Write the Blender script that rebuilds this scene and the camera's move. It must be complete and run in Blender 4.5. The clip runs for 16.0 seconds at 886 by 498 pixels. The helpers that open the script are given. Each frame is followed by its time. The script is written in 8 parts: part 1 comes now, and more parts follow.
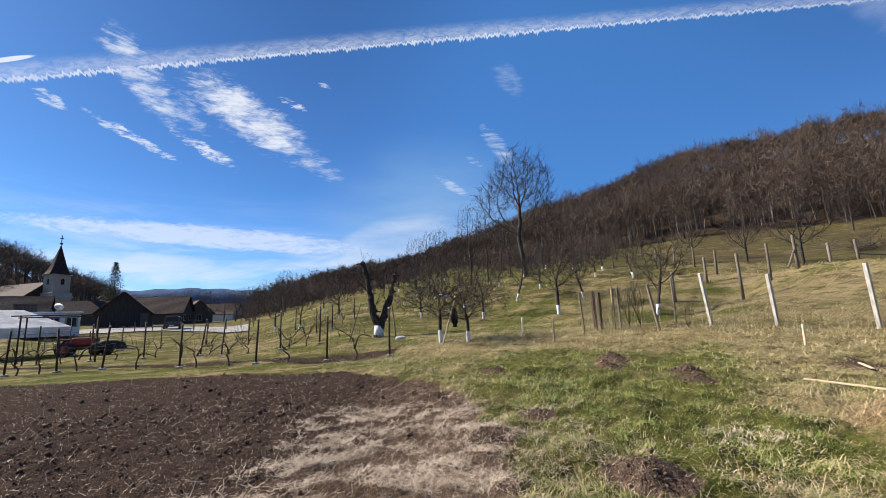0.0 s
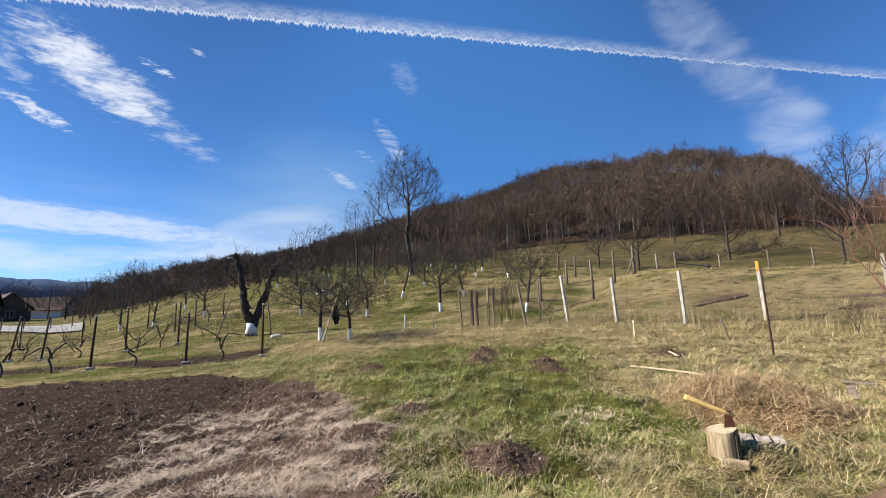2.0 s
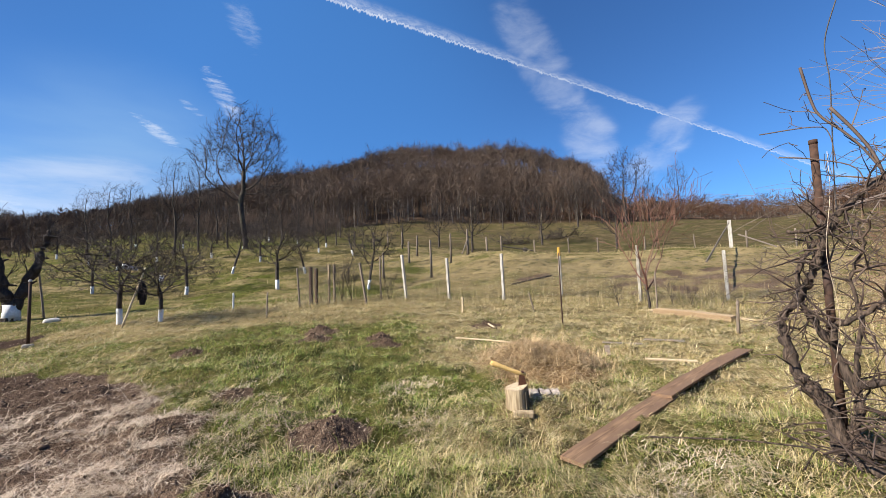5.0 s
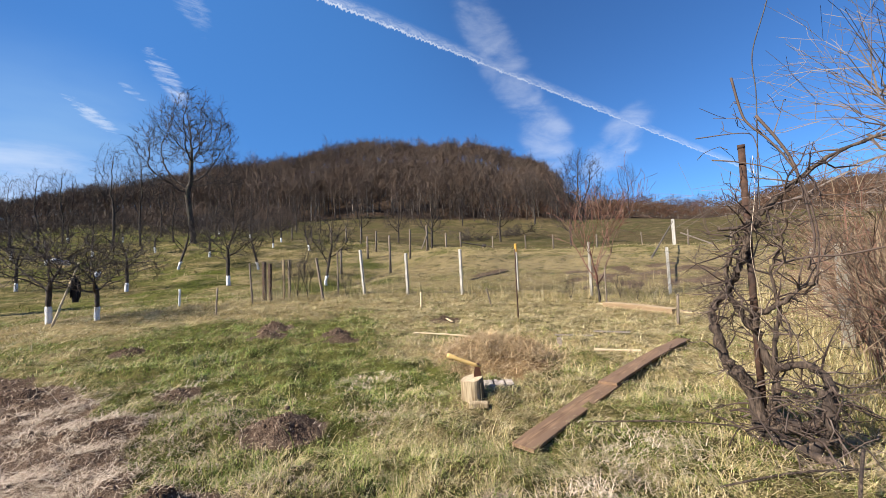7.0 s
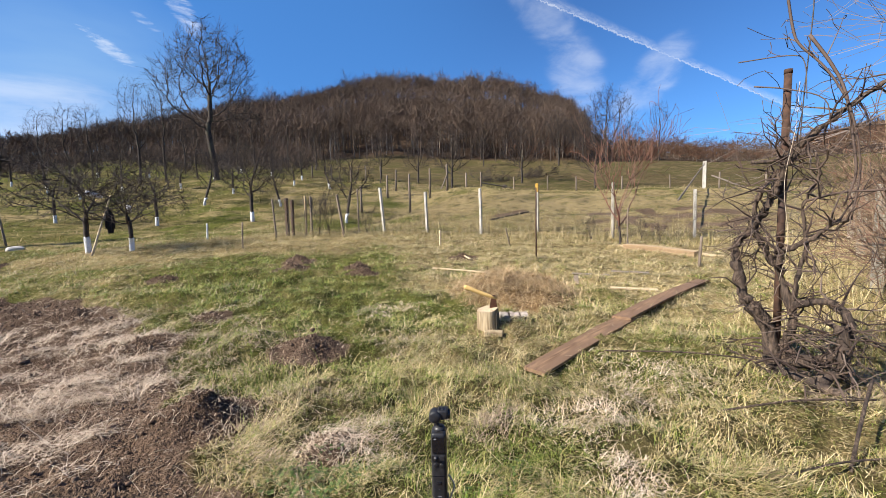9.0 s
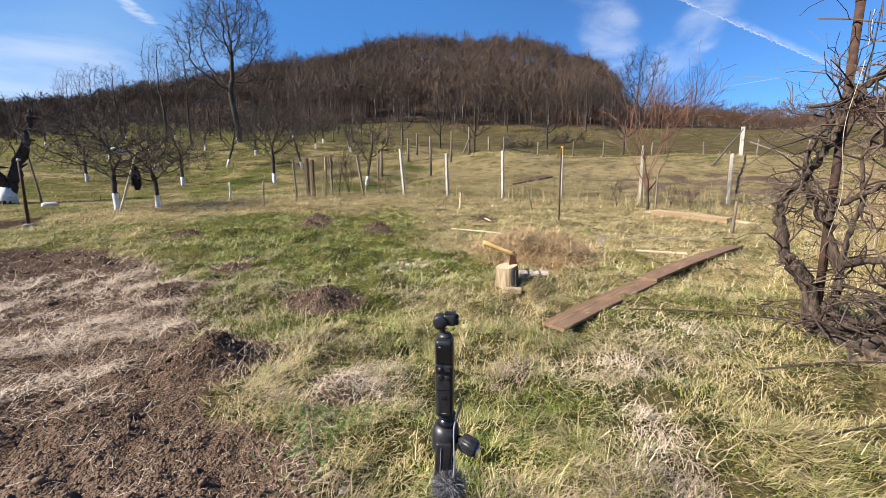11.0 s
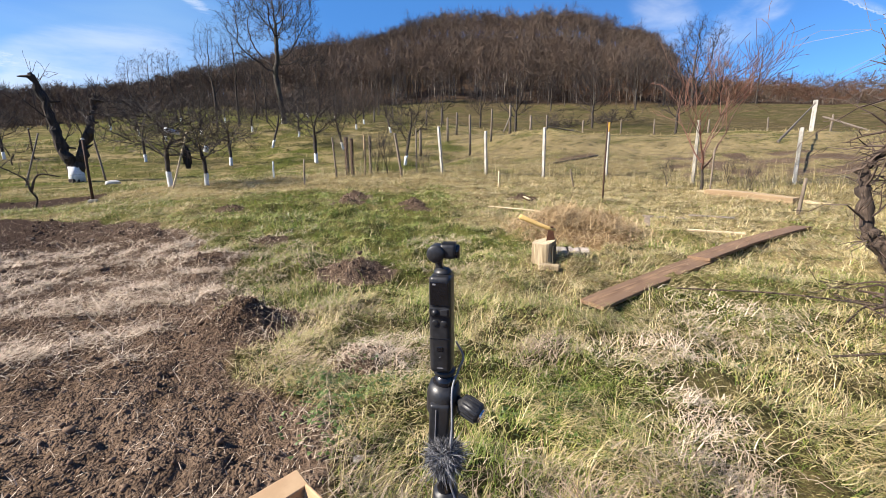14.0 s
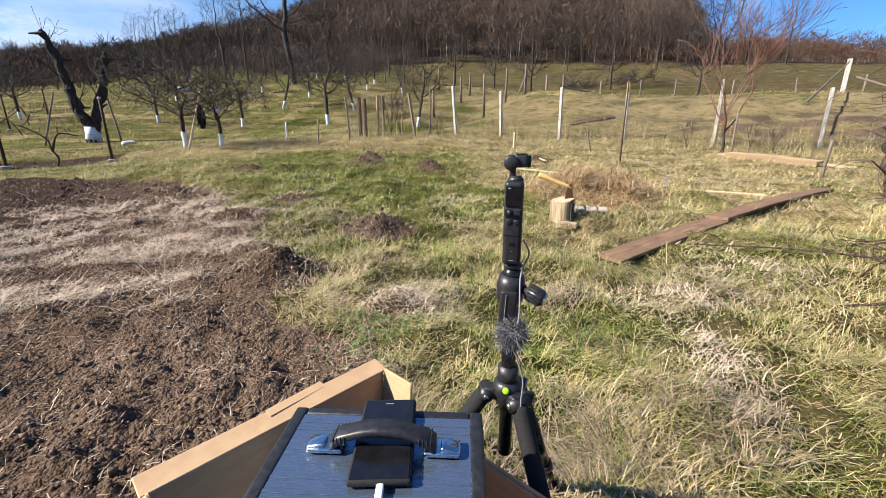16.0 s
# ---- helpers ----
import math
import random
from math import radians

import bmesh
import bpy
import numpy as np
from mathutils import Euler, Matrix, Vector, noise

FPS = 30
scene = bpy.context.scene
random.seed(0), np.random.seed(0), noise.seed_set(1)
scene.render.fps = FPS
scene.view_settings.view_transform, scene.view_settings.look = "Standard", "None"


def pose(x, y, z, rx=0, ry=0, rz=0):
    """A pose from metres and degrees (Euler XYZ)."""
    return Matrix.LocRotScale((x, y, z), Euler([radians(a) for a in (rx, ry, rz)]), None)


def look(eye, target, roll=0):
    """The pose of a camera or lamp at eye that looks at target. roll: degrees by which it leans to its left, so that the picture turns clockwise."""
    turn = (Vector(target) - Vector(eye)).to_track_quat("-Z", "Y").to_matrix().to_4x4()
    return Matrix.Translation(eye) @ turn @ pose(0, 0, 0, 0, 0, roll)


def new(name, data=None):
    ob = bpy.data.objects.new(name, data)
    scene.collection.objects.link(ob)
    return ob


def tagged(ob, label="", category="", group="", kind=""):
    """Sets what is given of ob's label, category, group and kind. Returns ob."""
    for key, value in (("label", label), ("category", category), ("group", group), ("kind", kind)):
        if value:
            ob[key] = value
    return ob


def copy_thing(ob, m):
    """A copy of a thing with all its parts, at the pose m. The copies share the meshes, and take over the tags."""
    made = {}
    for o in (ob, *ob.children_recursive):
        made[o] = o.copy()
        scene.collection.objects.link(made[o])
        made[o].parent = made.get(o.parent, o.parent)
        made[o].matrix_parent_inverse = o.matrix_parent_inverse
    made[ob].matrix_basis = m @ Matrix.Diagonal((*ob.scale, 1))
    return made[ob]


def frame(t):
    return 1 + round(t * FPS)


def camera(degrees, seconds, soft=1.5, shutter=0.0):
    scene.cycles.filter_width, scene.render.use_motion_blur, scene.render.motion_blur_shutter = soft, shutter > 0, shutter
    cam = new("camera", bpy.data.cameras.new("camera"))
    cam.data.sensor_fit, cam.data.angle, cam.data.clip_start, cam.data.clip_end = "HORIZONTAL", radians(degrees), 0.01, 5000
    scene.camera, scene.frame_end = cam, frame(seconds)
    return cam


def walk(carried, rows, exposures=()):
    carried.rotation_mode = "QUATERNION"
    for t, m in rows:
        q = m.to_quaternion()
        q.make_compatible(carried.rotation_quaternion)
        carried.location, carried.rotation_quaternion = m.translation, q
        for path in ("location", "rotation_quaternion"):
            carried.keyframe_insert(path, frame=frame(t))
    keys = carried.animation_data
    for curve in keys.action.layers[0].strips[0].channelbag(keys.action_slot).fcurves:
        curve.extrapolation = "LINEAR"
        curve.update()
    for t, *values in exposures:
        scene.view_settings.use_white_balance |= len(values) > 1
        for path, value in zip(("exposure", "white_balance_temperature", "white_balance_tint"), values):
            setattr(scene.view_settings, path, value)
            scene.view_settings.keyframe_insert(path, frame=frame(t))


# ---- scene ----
cam = camera(94.56, 16.0, soft=0.75)
PATH = [  # seconds, x, y, z, tilt, lean, turn
    (0.0, 0.000, -0.000, 1.301, 99.69, 2.47, -2.51),
    (0.5, 0.025, -0.062, 1.295, 99.64, 2.50, -6.44),
    (1.0, 0.017, -0.055, 1.306, 99.31, 2.45, -10.52),
    (1.5, 0.046, -0.045, 1.308, 98.95, 2.36, -14.45),
    (2.0, 0.069, -0.049, 1.303, 98.61, 2.39, -18.30),
    (2.5, 0.078, -0.056, 1.301, 98.00, 2.65, -22.17),
    (3.0, 0.085, -0.076, 1.312, 97.19, 3.04, -26.22),
    (3.5, 0.104, -0.104, 1.313, 96.51, 2.97, -30.27),
    (4.0, 0.121, -0.122, 1.316, 95.77, 2.67, -33.99),
    (4.5, 0.137, -0.132, 1.317, 95.04, 2.42, -37.06),
    (7.0, 0.135, -0.178, 1.297, 93.77, 2.39, -45.35),
    (7.5, 0.139, -0.182, 1.281, 92.85, 2.22, -45.11),
    (8.0, 0.137, -0.186, 1.263, 91.17, 2.01, -44.53),
    (8.5, 0.131, -0.192, 1.245, 88.61, 1.71, -43.75),
    (9.0, 0.130, -0.190, 1.211, 85.68, 1.35, -42.63),
    (9.5, 0.127, -0.188, 1.181, 83.20, 1.23, -41.40),
    (12.0, 0.295, -0.064, 0.993, 81.11, 0.32, -38.76),
    (12.5, 0.315, -0.054, 0.977, 81.57, 0.76, -37.88),
    (13.0, 0.326, -0.051, 0.974, 81.56, 0.66, -36.73),
    (13.5, 0.330, -0.056, 0.963, 80.65, 0.57, -35.31),
    (14.0, 0.329, -0.057, 0.959, 78.80, 0.49, -34.19),
    (14.5, 0.312, -0.065, 0.952, 76.61, 0.13, -33.39),
    (15.0, 0.280, -0.074, 0.943, 75.02, -0.23, -32.95),
    (15.5, 0.233, -0.091, 0.928, 74.28, -0.04, -32.80),
    (16.0, 0.190, -0.101, 0.902, 73.96, 0.24, -32.69),
]
walk(cam, [(t, pose(*p)) for t, *p in PATH], exposures=[(0, 0.92), (3.5, 0.98), (7, 1.05), (12, 1.14), (16, 1.21)])

# ---- sky, sun ----
SUN_AZ, SUN_EL = -70.0, 37.0       # degrees, clockwise from +y
world = bpy.data.worlds.new("sky")
scene.world = world
world.use_nodes = True
sun_data = bpy.data.lights.new("sun", "SUN")
sun_data.energy, sun_data.angle, sun_data.color = 5.0, radians(0.55), (1.0, 0.91, 0.80)
sun = new("sun", sun_data)
sa, se = radians(SUN_AZ), radians(SUN_EL)
sun.matrix_world = look((0, 0, 50), (-math.sin(sa) * math.cos(se) * 10, -math.cos(sa) * math.cos(se) * 10, 50 - math.sin(se) * 10))


class Nodes:
    """Short hand for node trees."""

    def __init__(self, tree):
        self.t = tree
        tree.nodes.clear()

    def n(self, kind, ins=None, operation="", clamp=False, attribute=""):
        nd = self.t.nodes.new(kind)
        if operation:
            nd.operation = operation
        if clamp:
            nd.use_clamp = True
        if attribute:
            nd.attribute_name = attribute
        for k, v in (ins or {}).items():
            sock = nd.inputs[k]
            if isinstance(v, bpy.types.NodeSocket):
                self.t.links.new(v, sock)
            else:
                sock.default_value = v
        return nd

    def math(self, op, a, b=0.0, c=None, clamp=False):
        ins = {0: a, 1: b}
        if c is not None:
            ins[2] = c
        return self.n("ShaderNodeMath", ins, operation=op, clamp=clamp).outputs[0]

    def vec(self, op, a, b=(0, 0, 0)):
        nd = self.n("ShaderNodeVectorMath", {0: a, 1: b}, operation=op)
        return nd.outputs["Value"] if op == "DOT_PRODUCT" else nd.outputs["Vector"]

    def mix(self, fac, a, b, blend="MIX"):
        nd = self.n("ShaderNodeMix")
        nd.data_type, nd.blend_type = "RGBA", blend
        for s, v in ((nd.inputs[0], fac), (nd.inputs[6], a), (nd.inputs[7], b)):
            if isinstance(v, bpy.types.NodeSocket):
                self.t.links.new(v, s)
            else:
                s.default_value = v if isinstance(v, float) or len(v) == 4 else (*v, 1)
        return nd.outputs[2]

    def ramp(self, fac, lo, hi, a=0.0, b=1.0, smooth=True):
        nd = self.n("ShaderNodeMapRange", {0: fac, 1: lo, 2: hi, 3: a, 4: b})
        nd.interpolation_type = "SMOOTHSTEP" if smooth else "LINEAR"
        return nd.outputs[0]

    def noise(self, vector, scale, detail=3.0, rough=0.55, distort=0.0):
        ins = {"Scale": scale, "Detail": detail, "Roughness": rough, "Distortion": distort}
        if vector is not None:
            ins["Vector"] = vector
        return self.n("ShaderNodeTexNoise", ins).outputs["Fac"]


def build_sky():
    k = Nodes(world.node_tree)
    sky = k.n("ShaderNodeTexSky")
    sky.sky_type, sky.sun_disc = "NISHITA", False
    sky.sun_elevation, sky.sun_rotation = radians(SUN_EL), radians(SUN_AZ)
    sky.altitude, sky.air_density, sky.dust_density, sky.ozone_density = 500, 1.0, 0.35, 3.0
    d = k.n("ShaderNodeTexCoord").outputs["Generated"]
    sep = k.n("ShaderNodeSeparateXYZ", {0: d})
    x, y, z = sep.outputs
    tint = k.mix(1.0, sky.outputs[0], (0.50, 0.88, 1.31), "MULTIPLY")

    def direction(az, el):
        a, e = radians(az), radians(el)
        return Vector((math.sin(a) * math.cos(e), math.cos(a) * math.cos(e), math.sin(e)))

    clouds = []
    # old, spreading trail: a soft sheet above, a toothed lower rim
    crest, east = direction(*TRAIL), direction(TRAIL[0] + 90, 0)
    across = k.vec("DOT_PRODUCT", d, east.cross(crest))
    run = k.math("ARCTAN2", k.vec("DOT_PRODUCT", d, east), k.vec("DOT_PRODUCT", d, crest))
    cell = k.n("ShaderNodeCombineXYZ", {0: k.math("MULTIPLY", run, 1.0), 1: k.math("MULTIPLY", across, 0.25), 2: 0.0}).outputs[0]
    teeth = k.math("ADD", k.math("MULTIPLY", k.noise(cell, 190.0, 1.0, 0.5), 0.65), k.math("MULTIPLY", k.noise(cell, 60.0, 1.0, 0.5), 0.35))
    puff = k.noise(cell, 24.0, 3.0, 0.6)
    taper = k.ramp(run, 0.0, 1.2, 1.0, 0.34, False)
    u = k.math("DIVIDE", across, taper)          # minus: below the line
    rim = k.math("ADD", u, k.math("MULTIPLY", k.math("SUBTRACT", teeth, 0.5), 0.032))
    rim_body = k.math("MULTIPLY", k.ramp(rim, -0.0075, -0.0025), k.ramp(rim, 0.0040, -0.002))
    wisps = k.noise(k.n("ShaderNodeCombineXYZ", {0: k.math("MULTIPLY", run, 26.0), 1: k.math("MULTIPLY", across, 60.0), 2: 2.0}).outputs[0], 1.4, 6.0, 0.7, 1.2)
    sheet = k.math("MULTIPLY", k.math("MULTIPLY", k.ramp(u, -0.004, 0.003), k.ramp(u, 0.032, 0.003)), k.ramp(wisps, 0.28, 0.72, 0.10, 0.50))
    ends = k.ramp(run, -1.3, -1.1)
    ends = k.math("MULTIPLY", k.math("MULTIPLY", ends, k.ramp(run, 1.42, 1.22)), k.ramp(run, 0.0, 0.9, 1.0, 0.66))
    clouds.append(k.math("MULTIPLY", k.math("MAXIMUM", k.math("MULTIPLY", rim_body, k.ramp(puff, 0.3, 0.65, 0.45, 0.82)), sheet), ends))
    # cirrus patches: streaks bounded by soft ovals
    st = k.n("ShaderNodeMapping", {0: d, 2: (0.0, radians(-28), radians(20)), 3: (1.0, 2.2, 4.5)}).outputs[0]
    streak = k.noise(st, 7.5, 9.0, 0.68, 0.9)
    fine = k.noise(st, 30.0, 5.0, 0.65, 0.5)
    streak = k.math("ADD", k.math("MULTIPLY", streak, 0.62), k.math("MULTIPLY", fine, 0.38))
    mist = k.math("ADD", k.math("MULTIPLY", k.noise(st, 5.0, 4.0, 0.5, 0.6), 0.85), k.math("MULTIPLY", fine, 0.15))
    for az, el, wide, high, lean, amount, cut, soft in PATCHES:
        c = direction(az, el)
        right = Vector((math.cos(radians(az)), -math.sin(radians(az)), 0))
        up = right.cross(c)
        a = radians(lean)
        r2, u2 = right * math.cos(a) + up * math.sin(a), up * math.cos(a) - right * math.sin(a)
        e1 = k.math("DIVIDE", k.vec("DOT_PRODUCT", d, r2), math.radians(wide))
        e2 = k.math("DIVIDE", k.vec("DOT_PRODUCT", d, u2), math.radians(high))
        rad = k.math("SQRT", k.math("ADD", k.math("MULTIPLY", e1, e1), k.math("MULTIPLY", e2, e2)))
        front = k.ramp(k.vec("DOT_PRODUCT", d, c), 0.2, 0.4)
        inside = k.math("MULTIPLY", k.ramp(rad, 1.0, 0.25), front)
        edge = k.math("SUBTRACT", cut + 0.25, k.math("MULTIPLY", inside, 0.25))
        body = k.ramp(k.math("SUBTRACT", mist if soft >= 0.4 else streak, edge), 0.0, soft)
        clouds.append(k.math("MULTIPLY", k.math("MULTIPLY", body, k.ramp(inside, 0.0, 0.5)), amount))
    total = clouds[0]
    for c in clouds[1:]:
        total = k.math("MAXIMUM", total, c)
    # thin milky veil low over the valley, towards the sun side
    low = k.math("MULTIPLY", k.ramp(z, 0.30, 0.08), k.ramp(k.vec("DOT_PRODUCT", d, direction(-35, 6)), 0.55, 1.0))
    veil = k.math("MULTIPLY", low, k.ramp(k.noise(k.n("ShaderNodeMapping", {0: d, 3: (1.0, 1.0, 6.0)}).outputs[0], 3.2, 5.0, 0.6, 0.5), 0.38, 0.68, 0.1, 0.75))
    total = k.math("MAXIMUM", total, veil)
    # pale haze over the orchard side
    pale = k.math("MULTIPLY", k.ramp(k.vec("DOT_PRODUCT", d, direction(2, 6)), 0.93, 1.0), k.ramp(k.noise(k.n("ShaderNodeMapping", {0: d, 3: (1.0, 1.0, 2.5)}).outputs[0], 2.6, 4.0, 0.55, 0.4), 0.30, 0.7, 0.22, 0.62))
    azure = k.ramp(k.vec("DOT_PRODUCT", d, direction(20, 22)), 0.82, 1.0, 0.0, 0.46)
    tint = k.mix(azure, tint, (0.7, 2.5, 6.4))
    deep = k.ramp(k.vec("DOT_PRODUCT", d, direction(-38, 40)), 0.75, 1.0, 1.0, 0.78)
    tint = k.mix(1.0, tint, k.n("ShaderNodeCombineColor", {0: deep, 1: deep, 2: deep}).outputs[0], "MULTIPLY")
    tint = k.mix(pale, tint, (2.9, 4.8, 7.2))
    col = k.mix(total, tint, (7.6, 8.0, 8.8))
    bg = k.n("ShaderNodeBackground", {"Color": col, "Strength": 0.060})
    k.n("ShaderNodeOutputWorld", {0: bg.outputs[0]})


# the long trail's highest point; cirrus patches: bearing, height, half width, half height, lean, density, threshold
TRAIL = (7.0, 36.9)
PATCHES = [
    (-35.0, 27.6, 8.0, 3.2, -50, 0.8, 0.36, 0.28), (-30.5, 25.5, 5, 2.4, -40, 0.6, 0.40, 0.25), (-23.0, 25.8, 11.5, 4.6, -28, 0.92, 0.33, 0.30), (-36, 21.6, 8, 1.1, -22, 0.8, 0.42, 0.16), (-28, 21.3, 8, 1.5, -24, 0.8, 0.43, 0.16), (-15.0, 21.5, 6.5, 2.6, -32, 0.5, 0.38, 0.28),
    (-18, 28.4, 4, 0.9, -18, 0.85, 0.41, 0.15), (-43, 23.4, 2.6, 1.3, -25, 0.7, 0.42, 0.15), (-13.9, 31, 2.6, 0.6, -10, 0.6, 0.42, 0.15), (14, 31, 4.5, 2.4, -60, 0.28, 0.36, 0.35), (11.4, 23.5, 5, 2.0, -55, 0.55, 0.38, 0.25),
    (4.5, 18.4, 4.5, 1.2, -30, 0.45, 0.40, 0.2), (8.0, 21.5, 2.5, 0.9, -30, 0.4, 0.42, 0.2), (55, 27.5, 13, 4.0, -62, 0.32, 0.23, 0.55), (60.6, 17.5, 6.5, 4.4, -75, 0.38, 0.19, 0.55), (69, 15.5, 8, 3.4, 48, 0.36, 0.21, 0.55),
    (-46.2, 26.0, 2.3, 0.26, 33, 0.9, -0.4, 0.2), (-25, 11.0, 27, 2.0, -3, 0.62, 0.22, 0.3), (-4, 11.0, 12, 4.4, 15, 0.40, 0.16, 0.45), (-38, 7.0, 24, 2.8, 0, 0.58, 0.20, 0.4)]
build_sky()
# ---- materials ----
def material(name):
    m = bpy.data.materials.new(name)
    m.use_nodes = True
    return m, Nodes(m.node_tree)


def finish(k, color, rough, bump=None, strength=0.3, distance=0.01, metallic=0.0, spec=0.5, **more):
    ins = {"Base Color": color, "Roughness": rough, "Metallic": metallic, "Specular IOR Level": spec, **more}
    p = k.n("ShaderNodeBsdfPrincipled", {a: b if not isinstance(b, tuple) or len(b) != 3 else (*b, 1) for a, b in ins.items()})
    if bump is not None:
        b = k.n("ShaderNodeBump", {"Strength": strength, "Distance": distance, "Height": bump})
        k.t.links.new(b.outputs[0], p.inputs["Normal"])
    k.n("ShaderNodeOutputMaterial", {0: p.outputs[0]})
    return p


def grainy(name, c1, c2, scale, rough=0.8, bump=0.3, distance=0.01, stretch=(1, 1, 1), c3=None, metallic=0.0, spec=0.3, per_piece=0.0):
    """Two colours by a fine noise, a third in large stains; grain relief."""
    m, k = material(name)
    co = k.n("ShaderNodeTexCoord").outputs["Object"]
    v = k.n("ShaderNodeMapping", {0: co, 3: stretch}).outputs[0]
    f = k.noise(v, scale, 6.0, 0.62)
    big = k.noise(v, scale * 0.13, 3.0, 0.5)
    col = k.mix(k.ramp(f, 0.3, 0.7), c1, c2)
    if c3:
        col = k.mix(k.ramp(big, 0.48, 0.68), col, c3)
    if per_piece:
        r = k.n("ShaderNodeObjectInfo").outputs["Random"]
        col = k.mix(1.0, col, k.n("ShaderNodeCombineColor", {i: k.ramp(r, 0, 1, 1 - per_piece, 1 + per_piece, False) for i in range(3)}).outputs[0], "MULTIPLY")
    finish(k, col, k.ramp(f, 0.2, 0.8, rough - 0.1, min(1.0, rough + 0.1)), f, bump, distance, metallic, spec)
    return m


def blades(name, colours, rough=0.55, through_light=0.25):
    """Grass, straw, twigs: a colour of its own for every piece of the mesh."""
    m, k = material(name)
    r = k.n("ShaderNodeNewGeometry").outputs["Random Per Island"]
    ramp = k.n("ShaderNodeValToRGB", {0: r})
    els = ramp.color_ramp.elements
    while len(els) < len(colours):
        els.new(0.5)
    for i, c in enumerate(colours):
        els[i].position = i / max(1, len(colours) - 1)
        els[i].color = (*c, 1)
    pos = k.n("ShaderNodeNewGeometry").outputs["Position"]
    patch = k.noise(pos, 1.7, 3.0)
    col = k.mix(1.0, ramp.outputs[0], k.n("ShaderNodeCombineColor", {i: k.ramp(patch, 0.3, 0.7, 0.78, 1.16) for i in range(3)}).outputs[0], "MULTIPLY")
    p = k.n("ShaderNodeBsdfPrincipled", {"Base Color": col, "Roughness": rough, "Specular IOR Level": 0.3})
    tr = k.n("ShaderNodeBsdfTranslucent", {"Color": col})
    mx = k.n("ShaderNodeMixShader", {0: through_light, 1: p.outputs[0], 2: tr.outputs[0]})
    k.n("ShaderNodeOutputMaterial", {0: mx.outputs[0]})
    return m


def woods(name, crowns, trunks):
    """Bare woods: a tone for every tree, paler trunks."""
    m, k = material(name)
    tint = k.n("ShaderNodeAttribute", attribute="tint").outputs["Fac"]
    ramp = k.n("ShaderNodeValToRGB", {0: tint})
    stops = [(0.8 * i / (len(crowns) - 1), c) for i, c in enumerate(crowns)] + [(0.86, trunks[0]), (1.0, trunks[1])]
    els = ramp.color_ramp.elements
    while len(els) < len(stops):
        els.new(0.5)
    for e, (at_, c) in zip(els, stops):
        e.position, e.color = at_, (*c, 1)
    r = k.n("ShaderNodeNewGeometry").outputs["Random Per Island"]
    each = k.ramp(r, 0, 1, 0.86, 1.14, False)
    big = k.ramp(k.noise(k.n("ShaderNodeNewGeometry").outputs["Position"], 0.03, 3.0), 0.3, 0.7, 0.82, 1.18)
    each = k.math("MULTIPLY", each, big)
    col = k.mix(1.0, ramp.outputs[0], k.n("ShaderNodeCombineColor", {i: each for i in range(3)}).outputs[0], "MULTIPLY")
    finish(k, col, 0.95, spec=0.1)
    return m


